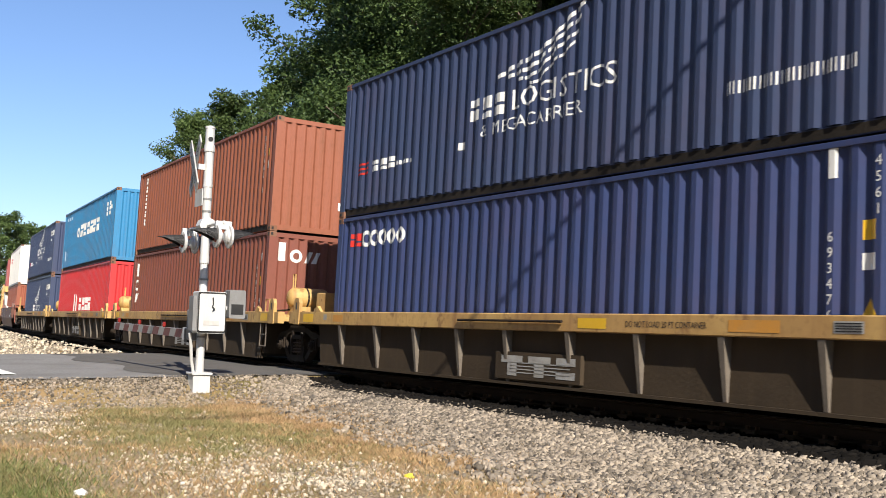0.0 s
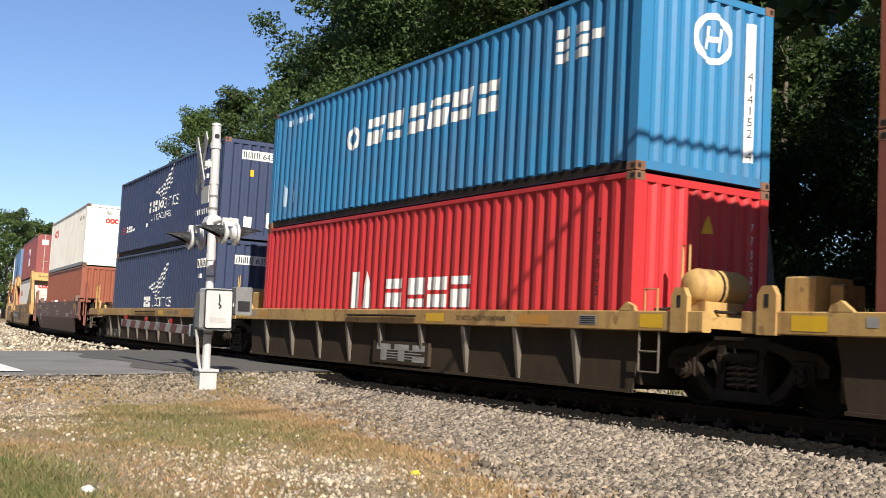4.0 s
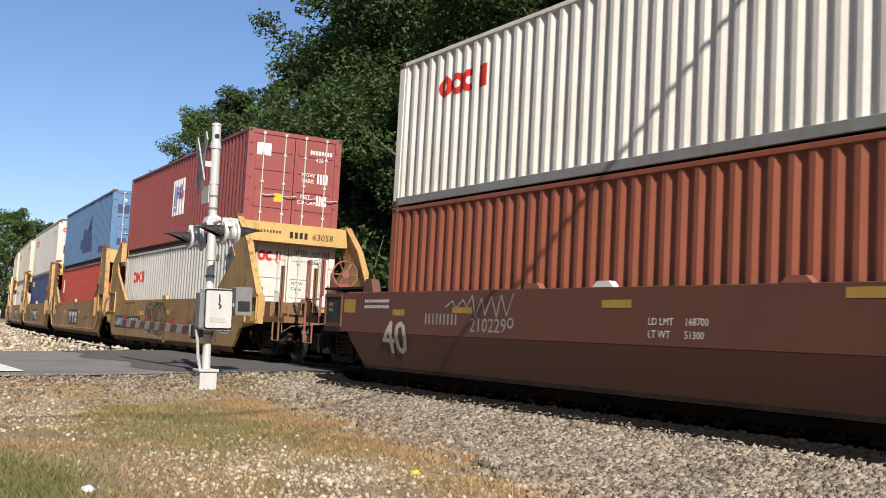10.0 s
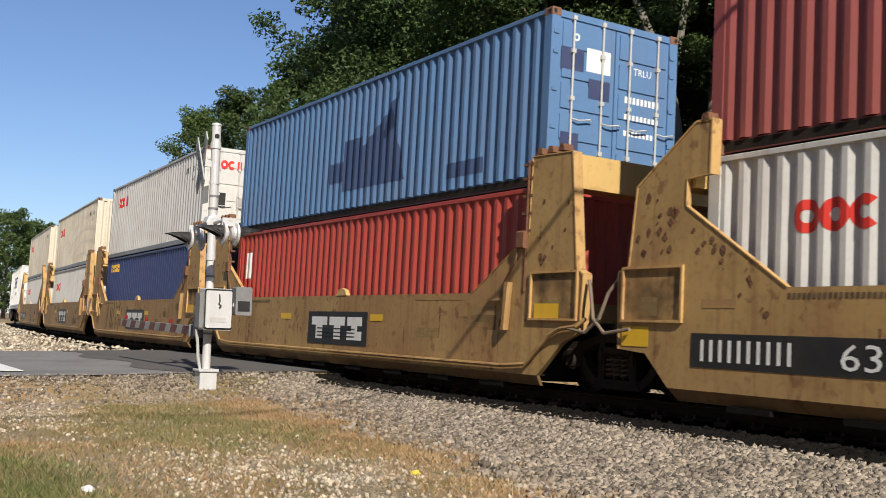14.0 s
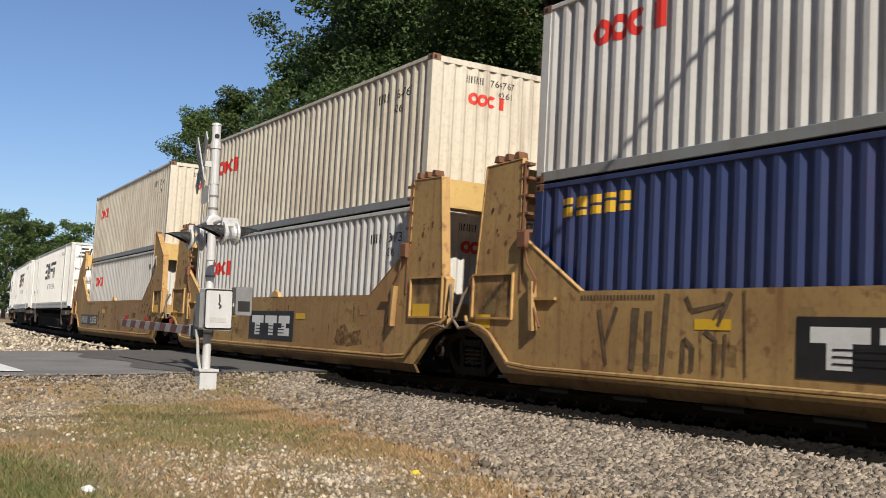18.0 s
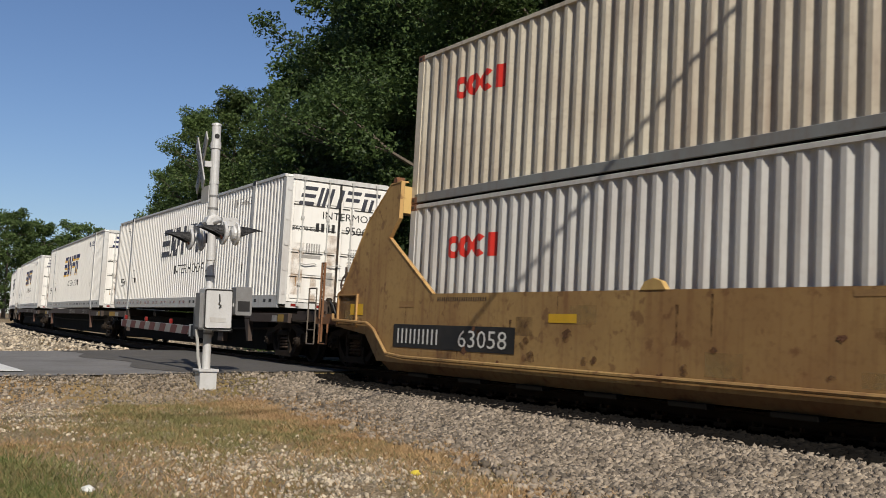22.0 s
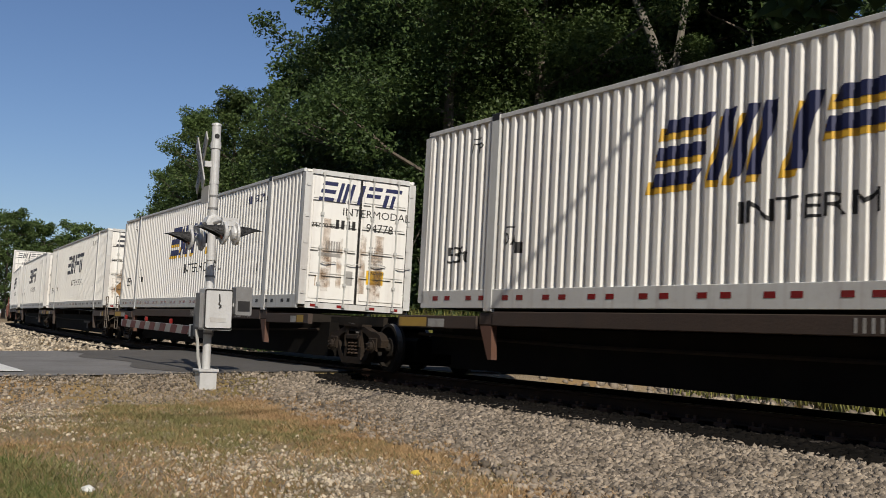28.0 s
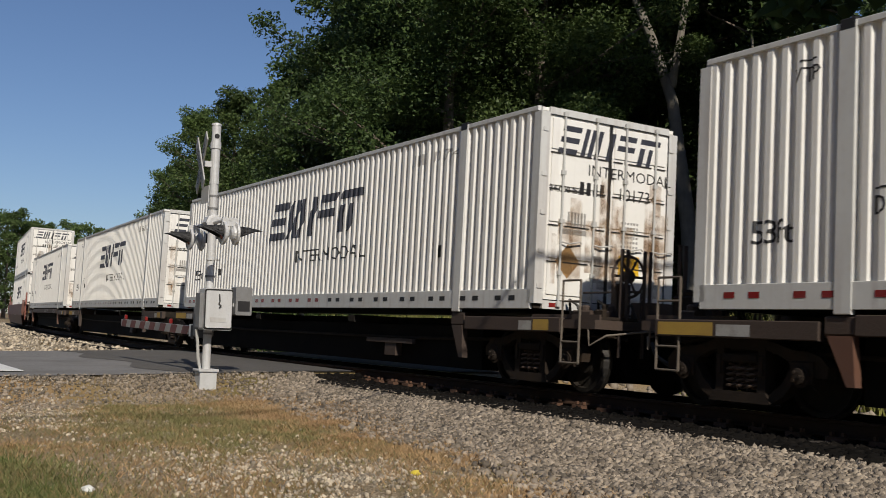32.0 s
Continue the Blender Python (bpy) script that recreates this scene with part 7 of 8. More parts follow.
mark(c, h, rect(-0.95, -0.75, 0.9, 1.15), SALMON, "front", "label")
mark(c, h, stack("2702", ridge(4.95), 2.2, 0.11, 0.15) + rect(5.05, 5.12, 1.6, 1.75), WHITE_MARK, "near", "lettering")
ride(c, 10.8, z=HI)

c, h = container("dull red corrugated shipping container", RED)
mark(c, h, rect(-5.55, -5.25, 1.5, 2.1), WHITE_MARK, "near", "label", "white label")
ride(c, -4.6, z=LO)
c, h = container("chalky blue corrugated shipping container with dark patches and door end", STEEL_BLUE, doors=True, bar=GREY_STEEL)
dark = rect(-0.6, 0.2, 0.5, 1.5) + [[(0.2, 0.5), (1.9, 0.5), (1.3, 1.9), (0.2, 1.3)]] + [[(1.0, 1.3), (1.4, 1.5), (1.6, 2.15), (1.15, 1.9)]] + rect(-1.2, -0.6, 0.7, 1.1) + rect(3.3, 4.4, 0.35, 0.6)
mark(c, h, dark, surface("dark blue repaint", (0.035, 0.06, 0.14), 0.6, 0, (0.08, 0.1, 0.16), 0.3, 2.0), "near", "paint_patch", "dark blue paint patches")
mark(c, h, rect(-0.55, -0.1, 1.75, 2.1), WHITE_MARK, "front", "label", "white square label")
mark(c, h, rect(-1.02, -0.6, 1.72, 2.05) + rect(-0.5, -0.1, 1.35, 1.65) + rect(-0.98, -0.65, 0.55, 0.8), surface("navy block", (0.03, 0.045, 0.12), 0.6, 0, (0.1, 0.1, 0.15), 0.3, 3.0), "front", "paint_patch", "navy paint blocks")
mark(c, h, letters("TRLU", 0.11, 0.35, 1.85) + bars(0.2, 1.4, 0.7, 0.1, 9) + bars(0.2, 1.15, 0.7, 0.08, 9) + bars(0.2, 0.9, 0.6, 0.08, 8) + ring(-0.75, 2.22, 0.06, 0.03, 0, 360, 10), WHITE_MARK, "front", "lettering")
ride(c, -4.6, z=HI)

c, h = container("dark blue corrugated shipping container with yellow brand mark", NAVY2)
mark(c, h, blocks(-5.5, 2.08, 1.45, 0.26, 5), YELLOW_MARK, "near", "emblem", "yellow emblem strokes")
mark(c, h, stack("449561", ridge(5.1), 2.1, 0.12, 0.17) + stack("4561", ridge(5.55), 2.15, 0.12, 0.17), WHITE_MARK, "near", "lettering")
ride(c, -19.95, z=LO)
rings_box(-19.95, HI, WHITE, "doors", True, "434771", u0=-5.0, v0=1.75, trim=TRIM_GREY)
rings_box(-35.3, LO, WHITE, "plain", True, "431737", trim=TRIM_GREY)
rings_box(-35.3, HI, CREAM, "plain", True, "764767", trim=TRIM_GREY)
rings_box(-50.9, LO, WHITE, "plain", True, "641750", trim=TRIM_GREY)
rings_box(-50.9, HI, CREAM, "plain", True, "723061", trim=TRIM_GREY)


def van_box(s, number, two_tone, z=1.1, u=-2.15):
    """A white 53-foot domestic container, door end leading."""
    c, h = container("long white corrugated domestic container with slanted brand strokes", VAN_WHITE, 16.154, 2.591, 2.95, doors=True, posts=True, rail_h=0.3, frame=VAN_FRAME, bar=GREY_STEEL, name="domestic_container")
    main = NAVY_MARK if two_tone else CHARCOAL
    word = strokes(u, 1.5, 4.6, 0.8, 0.32)
    if two_tone:
        mark(c, h, [[(x - 0.07, z_ - 0.08) for x, z_ in q] for q in word], YELLOW_MARK, "near", "emblem_edge", "amber edge of the emblem")
    p = drape(word, [(-9, 0.012), *h.side, (9, 0.012)], h.near, 0.009)
    part("emblem", p, main, c, "slanted dark emblem strokes")
    mark(c, h, letters("INTERMODAL", 0.26, u + 1.4, 0.97, 0, 1.5), BLACK, "near", "lettering")
    mark(c, h, letters(number, 0.19, 5.0, 2.45, 0.1) + bars(4.34, 2.45, 0.5, 0.19, 8, 0.6), NAVY_MARK if two_tone else GREY_MARK, "near", "lettering")
    mark(c, h, letters("VTP", 0.17, -6.72, 2.42, 0, 0.9) + rect(-6.62, -6.4, 2.64, 2.66), BLACK, "near", "lettering")
    mark(c, h, letters("DA", 0.2, -5.72, 0.95, 0, 0.9) + rect(-5.7, -5.4, 1.2, 1.22), BLACK, "near", "lettering")
    mark(c, h, letters("53ft", 0.27, -7.25, 0.73, 0, 0.95) + rect(-5.4, -5.25, 0.82, 0.98) + rect(5.3, 5.45, 0.85, 1.05), BLACK, "near", "lettering")
    for k in range(16):
        x = -7.6 + k * 0.98
        for a in (x, x + 0.36):
            part("reflector", drape(rect(a, a + 0.16, 0.14, 0.21), [(-9, 0), (9, 0)], lambda uu, d, v: (uu, -(h.w / 2 + d), v)), GLASS_RED if k < 9 else BLACK, c, "dark red reflector tape" if k < 9 else "")
    mark(c, h, strokes(-0.98, 2.28, 1.95, 0.42, 0.25), main, "front", "emblem", "slanted dark emblem strokes")
    mark(c, h, letters("INTERMODAL", 0.17, -0.42, 2.02, 0, 1.1) + letters(number, 0.19, 0.15, 1.72) + bars(-0.55, 1.72, 0.5, 0.19, 4, 0.4) + letters("24,000 lbs", 0.1, -1.1, 1.72), BLACK, "front", "lettering")
    mark(c, h, rect(-0.9, -0.4, 1.12, 1.2) + bars(-0.75, 1.25, 0.35, 0.2, 6) + [q for k in range(7) for q in bars(0.25, 0.95 + 0.07 * k, 0.35, 0.035, 6)] + rect(-0.28, -0.1, 0.55, 0.85), GREY_MARK, "front", "label")
    mark(c, h, rect(0.22, 0.62, 0.6, 0.9), GOLD, "front", "label", "yellow caution sign")
    bm = drape(letters("CAUTION", 0.06, 0.26, 0.82), [(-2, 0), (2, 0)], h.front, 0.008)
    part("lettering", bm, BLACK, c)
    mark(c, h, [[(-0.95, 0.72), (-0.72, 0.48), (-0.5, 0.72), (-0.72, 0.98)]] if number == "101734" else rect(-0.95, -0.93, 0.5, 0.7), TAN_MARK, "front", "label")
    for y in (-1.02, -0.42, 0.3, 0.85):
        end_mark(c, 8.068, rect(y, y + 0.16, 0.06, 0.12), GLASS_RED, "reflector")
    random.seed(int(number))
    runs = []
    for k in range(18 if number == "101734" else 7):
        a, b = random.uniform(-1.1, 0.95), random.uniform(0.16, 0.6)
        runs += rect(a, a + random.uniform(0.06, 0.3), b, b + random.uniform(0.3, 1.6))
    mark(c, h, runs, RUST_WASH, "front", "stain", "rust runs on the doors")
    return ride(c, s, 8.5, z)


VAN_FRAME = paint("pale grey frame paint", (0.60, 0.60, 0.58), 0.12, 0.3)
CHARCOAL = surface("charcoal lettering", (0.03, 0.032, 0.045), 0.5, 0.0, (0.1, 0.1, 0.12), 0.3, 4.0)
RUST_WASH = stain("rust wash on white", (0.42, 0.25, 0.12), 0.5, 5.0)

spine_car(-70.45, False, 8.07, None, 10.4, None, True)
spine_car(-89.4, True, 9.5)
spine_car(-110.45, True, 10.5, -7.5, None, -9.0)
spine_car(-129.7, False, 7.8, None, 9.4, None, True)
spine_car(-148.5, False, 9.4)
spine_car(-167.5, True, 9.5, -7.8, None, -9.3)
van_box(-70.45, "950693", False)
van_box(-89.4, "955219", True, u=-2.6)
van_box(-110.45, "947781", True)
van_box(-129.7, "101734", False)
van_box(-148.5, "958112", False)
van_box(-167.5, "951307", False)
ride(brown_car(-187.6, 8.6, 9.3, True, False), -187.6, 9.5)
van_box(-187.6, "954420", False, 0.3)
van_box(-187.6, "956631", False, 3.27)


def motions():
    times = [k * 0.5 for k in range(65)]
    for ob, s, half, m in MOVING:
        walk(ob, [(t, car_pose(s, half, t) @ m) for t in times])
    turns = [(k / 15, Matrix.Rotation(run(k / 15) / R_WHEEL, 4, "Y")) for k in range(481)]
    for w, ax in WHEELS:
        at = Matrix.Translation((ax, 0, R_WHEEL))
        walk(w, [(t, at @ m) for t, m in turns])
# ---- crossing signal with its gate ----
HOOD = surface("dull dark grey enamel", (0.045, 0.045, 0.047), 0.6, 0.0, (0.12, 0.11, 0.1), 0.3, 5.0)


def lamp_head(ob, x, y, z, sg):
    """A round flasher head: black backing disc, hood, red lens."""
    bm = lathe(fresh(), [(-0.012, 0.19), (0.0, 0.2), (0.03, 0.195), (0.035, 0.16)], "y", (0, 0, 0), 22)
    d = part("backing_disc", bm, ALU, ob, "round silver backing disc")
    part("housing", lathe(fresh(), [(0.035, 0.13), (0.07, 0.12), (0.1, 0.07)], "y", (0, 0, 0), 16), ALU, d, "silver lamp housing")
    part("lens", lathe(fresh(), [(-0.03, 0.06), (-0.02, 0.10), (-0.012, 0.105)], "y", (0, 0, 0), 18), GLASS_RED, d, "dark red lens")
    hood = fresh()
    n, rings = 12, []
    for t, r, a0, a1 in ((-0.012, 0.135, -35, 215), (-0.2, 0.125, 5, 175), (-0.36, 0.10, 40, 140), (-0.47, 0.075, 75, 105)):
        rings.append([hood.verts.new((r * math.cos(a), t, r * math.sin(a))) for a in (radians(a0 + (a1 - a0) * k / n) for k in range(n + 1))])
    for ra, rb in zip(rings, rings[1:]):
        for k in range(n):
            hood.faces.new((ra[k], ra[k + 1], rb[k + 1], rb[k]))
    bmesh.ops.solidify(hood, geom=list(hood.faces), thickness=0.008)
    part("hood", hood, HOOD, d, "dark grey tapered sun hood")
    d.matrix_local = pose(x, y, z, 0, 0, 0 if sg < 0 else 180)
    return d


def signal(x, y, z, turn, gate, height=4.6):
    ob = thing("crossing_signal", "silver railway crossing signal with crossbuck, lamps and cabinet" if gate else "plain silver signal mast across the track", "signal", "crossing signals")
    bm = lathe(fresh(), [(0.0, 0.16), (0.03, 0.16), (0.04, 0.075), (1.0, 0.072), (2.2, 0.07), (2.2, 0.082), (2.32, 0.082), (2.32, 0.078), (3.55, 0.078), (3.55, 0.088), (3.6, 0.088), (3.6, 0.08), (4.1, 0.08), (height, 0.08)], "z", (0, 0, 0), 16)
    part("mast", bm, ALU, ob, "silver painted mast")
    part("mast_cap", lathe(fresh(), [(height, 0.09), (height + 0.03, 0.085), (height + 0.05, 0.03)], "z", (0, 0, 0), 14), ALU, ob)
    part("mast_collar", lathe(fresh(), [(height - 0.42, 0.095), (height - 0.3, 0.095)], "z", (0, 0, 0), 14), ALU, ob)
    base = prism(fresh(), [(-0.15, -0.15), (0.15, -0.15), (0.15, 0.15), (-0.15, 0.15)], "z", -0.25, 0.26)
    box(base, -0.18, 0.18, -0.18, 0.18, 0.26, 0.3, 0.01)
    part("base", base, ALU, ob, "silver cast junction base")
    part("cross_arm", tube(fresh(), [(-0.97, 0, 2.86), (0.97, 0, 2.86)], 0.03, 8), ALU, ob)
    part("junction_box", lathe(fresh(), [(-0.13, 0.10), (-0.12, 0.15), (0.12, 0.15), (0.13, 0.10)], "x", (0, 0, 2.86), 8), ALU, ob, "eight-sided silver junction box")
    part("mast_port", lathe(fresh(), [(0.076, 0.045), (0.084, 0.045)], "x", (0, -0.01, height - 0.2), 12), BLACK, ob, "dark hand hole near the mast top")
    for zb in (0.9, 1.9, 3.1, 3.32):
        part("mast_band", lathe(fresh(), [(zb, 0.086), (zb + 0.035, 0.086)], "z", (0, 0, 0), 14), MID_GREY, ob)
    for xx in (-0.93, 0.93) if gate else ():
        for sg in (-1, 1):
            lamp_head(ob, xx, sg * 0.12, 2.62, sg)
        part("lamp_bracket", box(fresh(), xx - 0.03, xx + 0.03, -0.14, 0.14, 2.74, 2.88, 0.015), ALU, ob)
    # crossbuck: two crossed boards that face the road
    for a in (45, -45) if gate else ():
        b = part("crossbuck_board", box(fresh(), -0.61, 0.61, -0.012, 0.012, -0.115, 0.115), BOARD, ob, "weathered grey-white crossbuck board")
        b.matrix_local = pose(0, -0.24 - (0.026 if a > 0 else 0), 3.9, 0, a, -8)
        t = part("lettering", drape(letters("RAILROAD" if a > 0 else "CROSSING", 0.15, 0, -0.075, 0, 0.9, "CENTER"), [(-2, 0), (2, 0)], lambda u, d, v: (u, -0.014 - d, v)), BLACK, b)
    part("board_bracket", box(fresh(), -0.03, 0.03, -0.228, -0.07, 3.85, 3.95), ALU, ob)
    part("tracks_plate", box(fresh(), -0.2, 0.2, -0.16, -0.145, 3.2, 3.5), GREY_STEEL, ob, "small grey plate")
    if gate:
        bm = fresh()
        box(bm, 0.08, 0.38, -0.2, 0.3, 0.98, 1.70, 0.02)
        c = part("cabinet", bm, ALU, ob, "silver control cabinet with door")
        part("door_gasket", box(fresh(), 0.38, 0.388, -0.2, 0.3, 0.99, 1.69, 0.02), BLACK, c, "dark rubber door gasket")
        part("door", box(fresh(), 0.386, 0.41, -0.18, 0.28, 1.02, 1.66, 0.02), ALU, c)
        part("side_box", box(fresh(), 0.1, 0.34, -0.27, -0.205, 1.02, 1.62, 0.01), MID_GREY, c)
        part("latch", tube(fresh(), [(0.415, 0.05, 1.36), (0.435, 0.08, 1.4), (0.43, 0.04, 1.44), (0.42, 0.06, 1.48), (0.418, 0.05, 1.6)], 0.012, 6), BLACK, c)
        part("label_plate", box(fresh(), 0.41, 0.415, -0.1, 0.18, 1.12, 1.2), GREY_STEEL, c)
        part("bell_box", box(fresh(), -0.05, 0.2, 0.42, 0.72, 1.25, 1.75, 0.02), MID_GREY, ob, "grey bell box")
        # Black plate laid on the face for the shaded inside of the box.
        part("box_recess", box(fresh(), 0.2, 0.206, 0.46, 0.68, 1.32, 1.5), BLACK, ob, "black plate for the shaded inside of the bell box")
        part("bell_bracket", box(fresh(), 0.0, 0.1, 0.05, 0.45, 1.4, 1.46), ALU, ob)
        part("cable", tube(fresh(), [(0.05, -0.12, 0.28), (0.06, -0.17, 0.5), (0.1, -0.2, 0.75), (0.15, -0.25, 0.98)], 0.028, 8), GREY_STEEL, ob)
        part("mechanism", box(fresh(), -0.4, -0.1, -0.14, 0.14, 0.85, 1.4, 0.03), MID_GREY, ob, "grey gate mechanism housing")
        arm = part("gate_arm", box(fresh(), -6.2, -0.9, -0.3, -0.24, 0.93, 1.09, 0.005), CROSS_WHITE, ob, "lowered gate arm with red and white stripes")
        arm.matrix_local = pose(0, 0.3, -0.07, 0, 0.9, 0)
        for k in range(7):
            xa = -6.15 + k * 0.76
            part("red_stripe", prism(fresh(), [(xa, 0.932), (xa + 0.38, 0.932), (xa + 0.5, 1.088), (xa + 0.12, 1.088)], "y", -0.305, -0.3), STRIPE_RED, arm)
            part("red_stripe", prism(fresh(), [(xa, 0.932), (xa + 0.38, 0.932), (xa + 0.5, 1.088), (xa + 0.12, 1.088)], "y", -0.24, -0.235), STRIPE_RED, arm)
        for xa in (-5.9, -4.2, -2.4):
            part("arm_lamp", lathe(fresh(), [(1.09, 0.02), (1.11, 0.035), (1.17, 0.035), (1.19, 0.02)], "z", (xa, -0.27, 0), 10), GLASS_RED, arm, "small dark red arm lamp")
        part("counterweight", box(fresh(), -0.8, -0.62, -0.36, -0.24, 0.86, 1.12, 0.02), BLACK, arm)
        part("arm_bracket", box(fresh(), -1.0, -0.5, -0.33, -0.22, 0.9, 1.12), ALU, arm)
    ob.matrix_basis = pose(x, y, z, 0, 0, turn)
    return ob


BOARD = surface("weathered board paint", (0.40, 0.40, 0.385), 0.6, 0, (0.25, 0.23, 0.2), 0.4, 5.0)
MID_GREY = surface("dull grey housing paint", (0.20, 0.20, 0.20), 0.6, 0.0, (0.1, 0.09, 0.08), 0.4, 4.0)
# White and red of the gate arm are darkened to stand for its shaded side.
CROSS_WHITE = surface("darkened reflective white", (0.26, 0.25, 0.24), 0.5, 0, (0.4, 0.36, 0.3), 0.3, 5.0)
STRIPE_RED = surface("darkened red stripe", (0.13, 0.035, 0.03), 0.6, 0, (0.2, 0.1, 0.08), 0.3, 5.0)
signal(-18.15, 5.9, -0.27, 0, True)
signal(-27.3, 21.8, -0.35, 180, False, 5.3)
post = tagged(new("marker_post", mesh_of("marker_post", box(fresh(), -0.05, 0.05, -0.03, 0.03, -0.3, 2.75, 0.012), WHITE_MARK)), "plain white marker post in the grass", "post")
post.location = (-21.65, 18.83, -0.3)
cable = tagged(new("overhead_cable", mesh_of("overhead_cable", tube(fresh(), [(-2.95, y, 9.1 + 0.0006 * (y - 10) ** 2) for y in range(-40, 71, 5)], 0.035, 6), BLACK)), "black overhead telephone cable above the lot", "cable")

for y in (-40, 70):
    pole = thing("utility_pole", "brown wooden utility pole that carries the cable", "pole")
    part("shaft", tube(fresh(), [(0, 0, -1.2), (0, 0, 11.6)], [0.17, 0.12], 10), BARK, pole)
    part("cross_arm", box(fresh(), -0.9, 0.9, -0.06, 0.06, 10.9, 11.05), TIMBER, pole)
    pole.location = (-2.95 + 0.13, y, float(ground_z(-2.82, y)))

# ---- road markings, litter ----
def on_ground(x, y):
    return Vector((x, y, float(ground_z(x, y))))


bm = fresh()
box(bm, -26.5, -19.7, 2.4, 3.15, 0, 0.004)
stop = tagged(new("stop_line", mesh_of("stop_line", bm, surface("worn white road paint", (0.75, 0.74, 0.7), 0.7, 0, (0.3, 0.3, 0.3), 0.3, 6.0))), "worn white stop line on the asphalt road", "road marking", kind="structure")
stop.location.z = float(road_z(-23.0, 2.8)) + 0.012


def scrap(x, y, label, material, size, seed):
    """A crumpled piece of litter."""
    rng = np.random.default_rng(seed)
    bm = fresh()
    bmesh.ops.create_icosphere(bm, subdivisions=2, radius=size)
    for v in bm.verts:
        v.co = Vector((v.co.x * 1.2, v.co.y * 0.8, v.co.z * 0.55)) * (0.7 + 0.5 * rng.random())
    ob = tagged(new("litter", mesh_of("litter", bm, material)), label, "litter")
    ob.location = on_ground(x, y) + Vector((0, 0, size * 0.35))


scrap(-8.93, 5.0, "crumpled yellow wrapper on the gravel", surface("yellow plastic", (0.85, 0.66, 0.06), 0.4), 0.06, 1)
scrap(-9.31, 2.05, "crumpled white paper on the grass", WHITE_MARK, 0.07, 2)
scrap(-9.4, 2.95, "scrap of white paper on the gravel", WHITE_MARK, 0.03, 3)
# ---- loose stones and grass ----
def stones(name, label, pts, sizes, material, seed):
    """Broken stones, each a small crooked block, as one heap."""
    rng = np.random.default_rng(seed)
    n = len(pts)
    cube = np.array([(-1, -1, -1), (1, -1, -1), (1, 1, -1), (-1, 1, -1), (-1, -1, 1), (1, -1, 1), (1, 1, 1), (-1, 1, 1)], float)
    v = cube[None] * (1 + 0.45 * (rng.random((n, 8, 3)) - 0.5))
    v[:, 4:, :2] *= (0.55 + 0.35 * rng.random((n, 1, 1)))
    v *= (sizes[:, None, None] * (0.65 + 0.5 * rng.random((n, 1, 3))) * np.array([1, 1, 0.75]))
    qa, qb, qc = rng.random(n), rng.random(n) * 2 * np.pi, rng.random(n) * 2 * np.pi
    q = np.stack([np.sqrt(1 - qa) * np.sin(qb), np.sqrt(1 - qa) * np.cos(qb), np.sqrt(qa) * np.sin(qc), np.sqrt(qa) * np.cos(qc)], 1)
    w, x, y, z = q[:, 3], q[:, 0], q[:, 1], q[:, 2]
    R = np.stack([1 - 2 * (y * y + z * z), 2 * (x * y - z * w), 2 * (x * z + y * w), 2 * (x * y + z * w), 1 - 2 * (x * x + z * z), 2 * (y * z - x * w),
                  2 * (x * z - y * w), 2 * (y * z + x * w), 1 - 2 * (x * x + y * y)], 1).reshape(n, 3, 3)
    v = np.einsum("nij,nkj->nki", R, v) + pts[:, None]
    f = np.array([(3, 2, 1, 0), (4, 5, 6, 7), (0, 1, 5, 4), (1, 2, 6, 5), (2, 3, 7, 6), (3, 0, 4, 7)])
    idx = (np.arange(n)[:, None, None] * 8 + f[None]).reshape(-1)
    me = bpy.data.meshes.new(name)
    me.vertices.add(n * 8)
    me.vertices.foreach_set("co", v.ravel())
    me.loops.add(n * 24)
    me.loops.foreach_set("vertex_index", idx)
    me.polygons.add(n * 6)
    me.polygons.foreach_set("loop_start", np.arange(n * 6) * 4)
    me.update()
    me.validate()
    me.materials.append(material)
    return tagged(new(name, me), label, "gravel", kind="stuff")


def scatter(n, x0, x1, y0, y1, seed):
    rng = np.random.default_rng(seed)
    x, y = x0 + (x1 - x0) * rng.random(n), y0 + (y1 - y0) * rng.random(n)
    return x, y, rng


def patch(x, y, scale, seed):
    """Ragged patches between 0 and 1: three octaves of smoothed random cells."""
    out, amp, f = np.zeros(len(x)), 0.55, scale / 2.0
    for k in range(3):
        cells = np.random.default_rng(int(seed * 10) + k * 77).random((97, 97))
        u, v = x * f + 31.7, y * f + 17.3
        i, j = np.floor(u).astype(int), np.floor(v).astype(int)
        a, b = u - i, v - j
        a, b = a * a * (3 - 2 * a), b * b * (3 - 2 * b)
        c = lambda p, q: cells[(i + p) % 97, (j + q) % 97]
        out += amp * ((c(0, 0) * (1 - a) + c(1, 0) * a) * (1 - b) + (c(0, 1) * (1 - a) + c(1, 1) * a) * b)
        amp, f = amp * 0.55, f * 2.3
    return np.clip((out - 0.5) * 2.1 + 0.45, 0, 1)


def lay(x, y, keep, lift):
    x, y = x[keep], y[keep]
    return np.stack([x, y, ground_z(x, y) + lift], 1)


x, y, rng = scatter(105000, -18.4, -2.5, 4.8, 9.0, 1)
o = offset(x, y)
edge = np.interp(x, [-18, -14.5, -11, -8, -5], [2.55, 2.75, 3.2, 3.8, 4.6]) + 0.5 * (patch(x, y, 2.7, 8.0) - 0.5)
keep = (o > np.interp(x, [-18, -10, -6], [1.74, 1.8, 1.97])) & (rng.random(len(x)) < np.interp(o - edge, [-0.35, 0.15, 0.9], [1, 0.3, 0.0]) * np.interp(x, [-18, -12], [0.6, 1]))
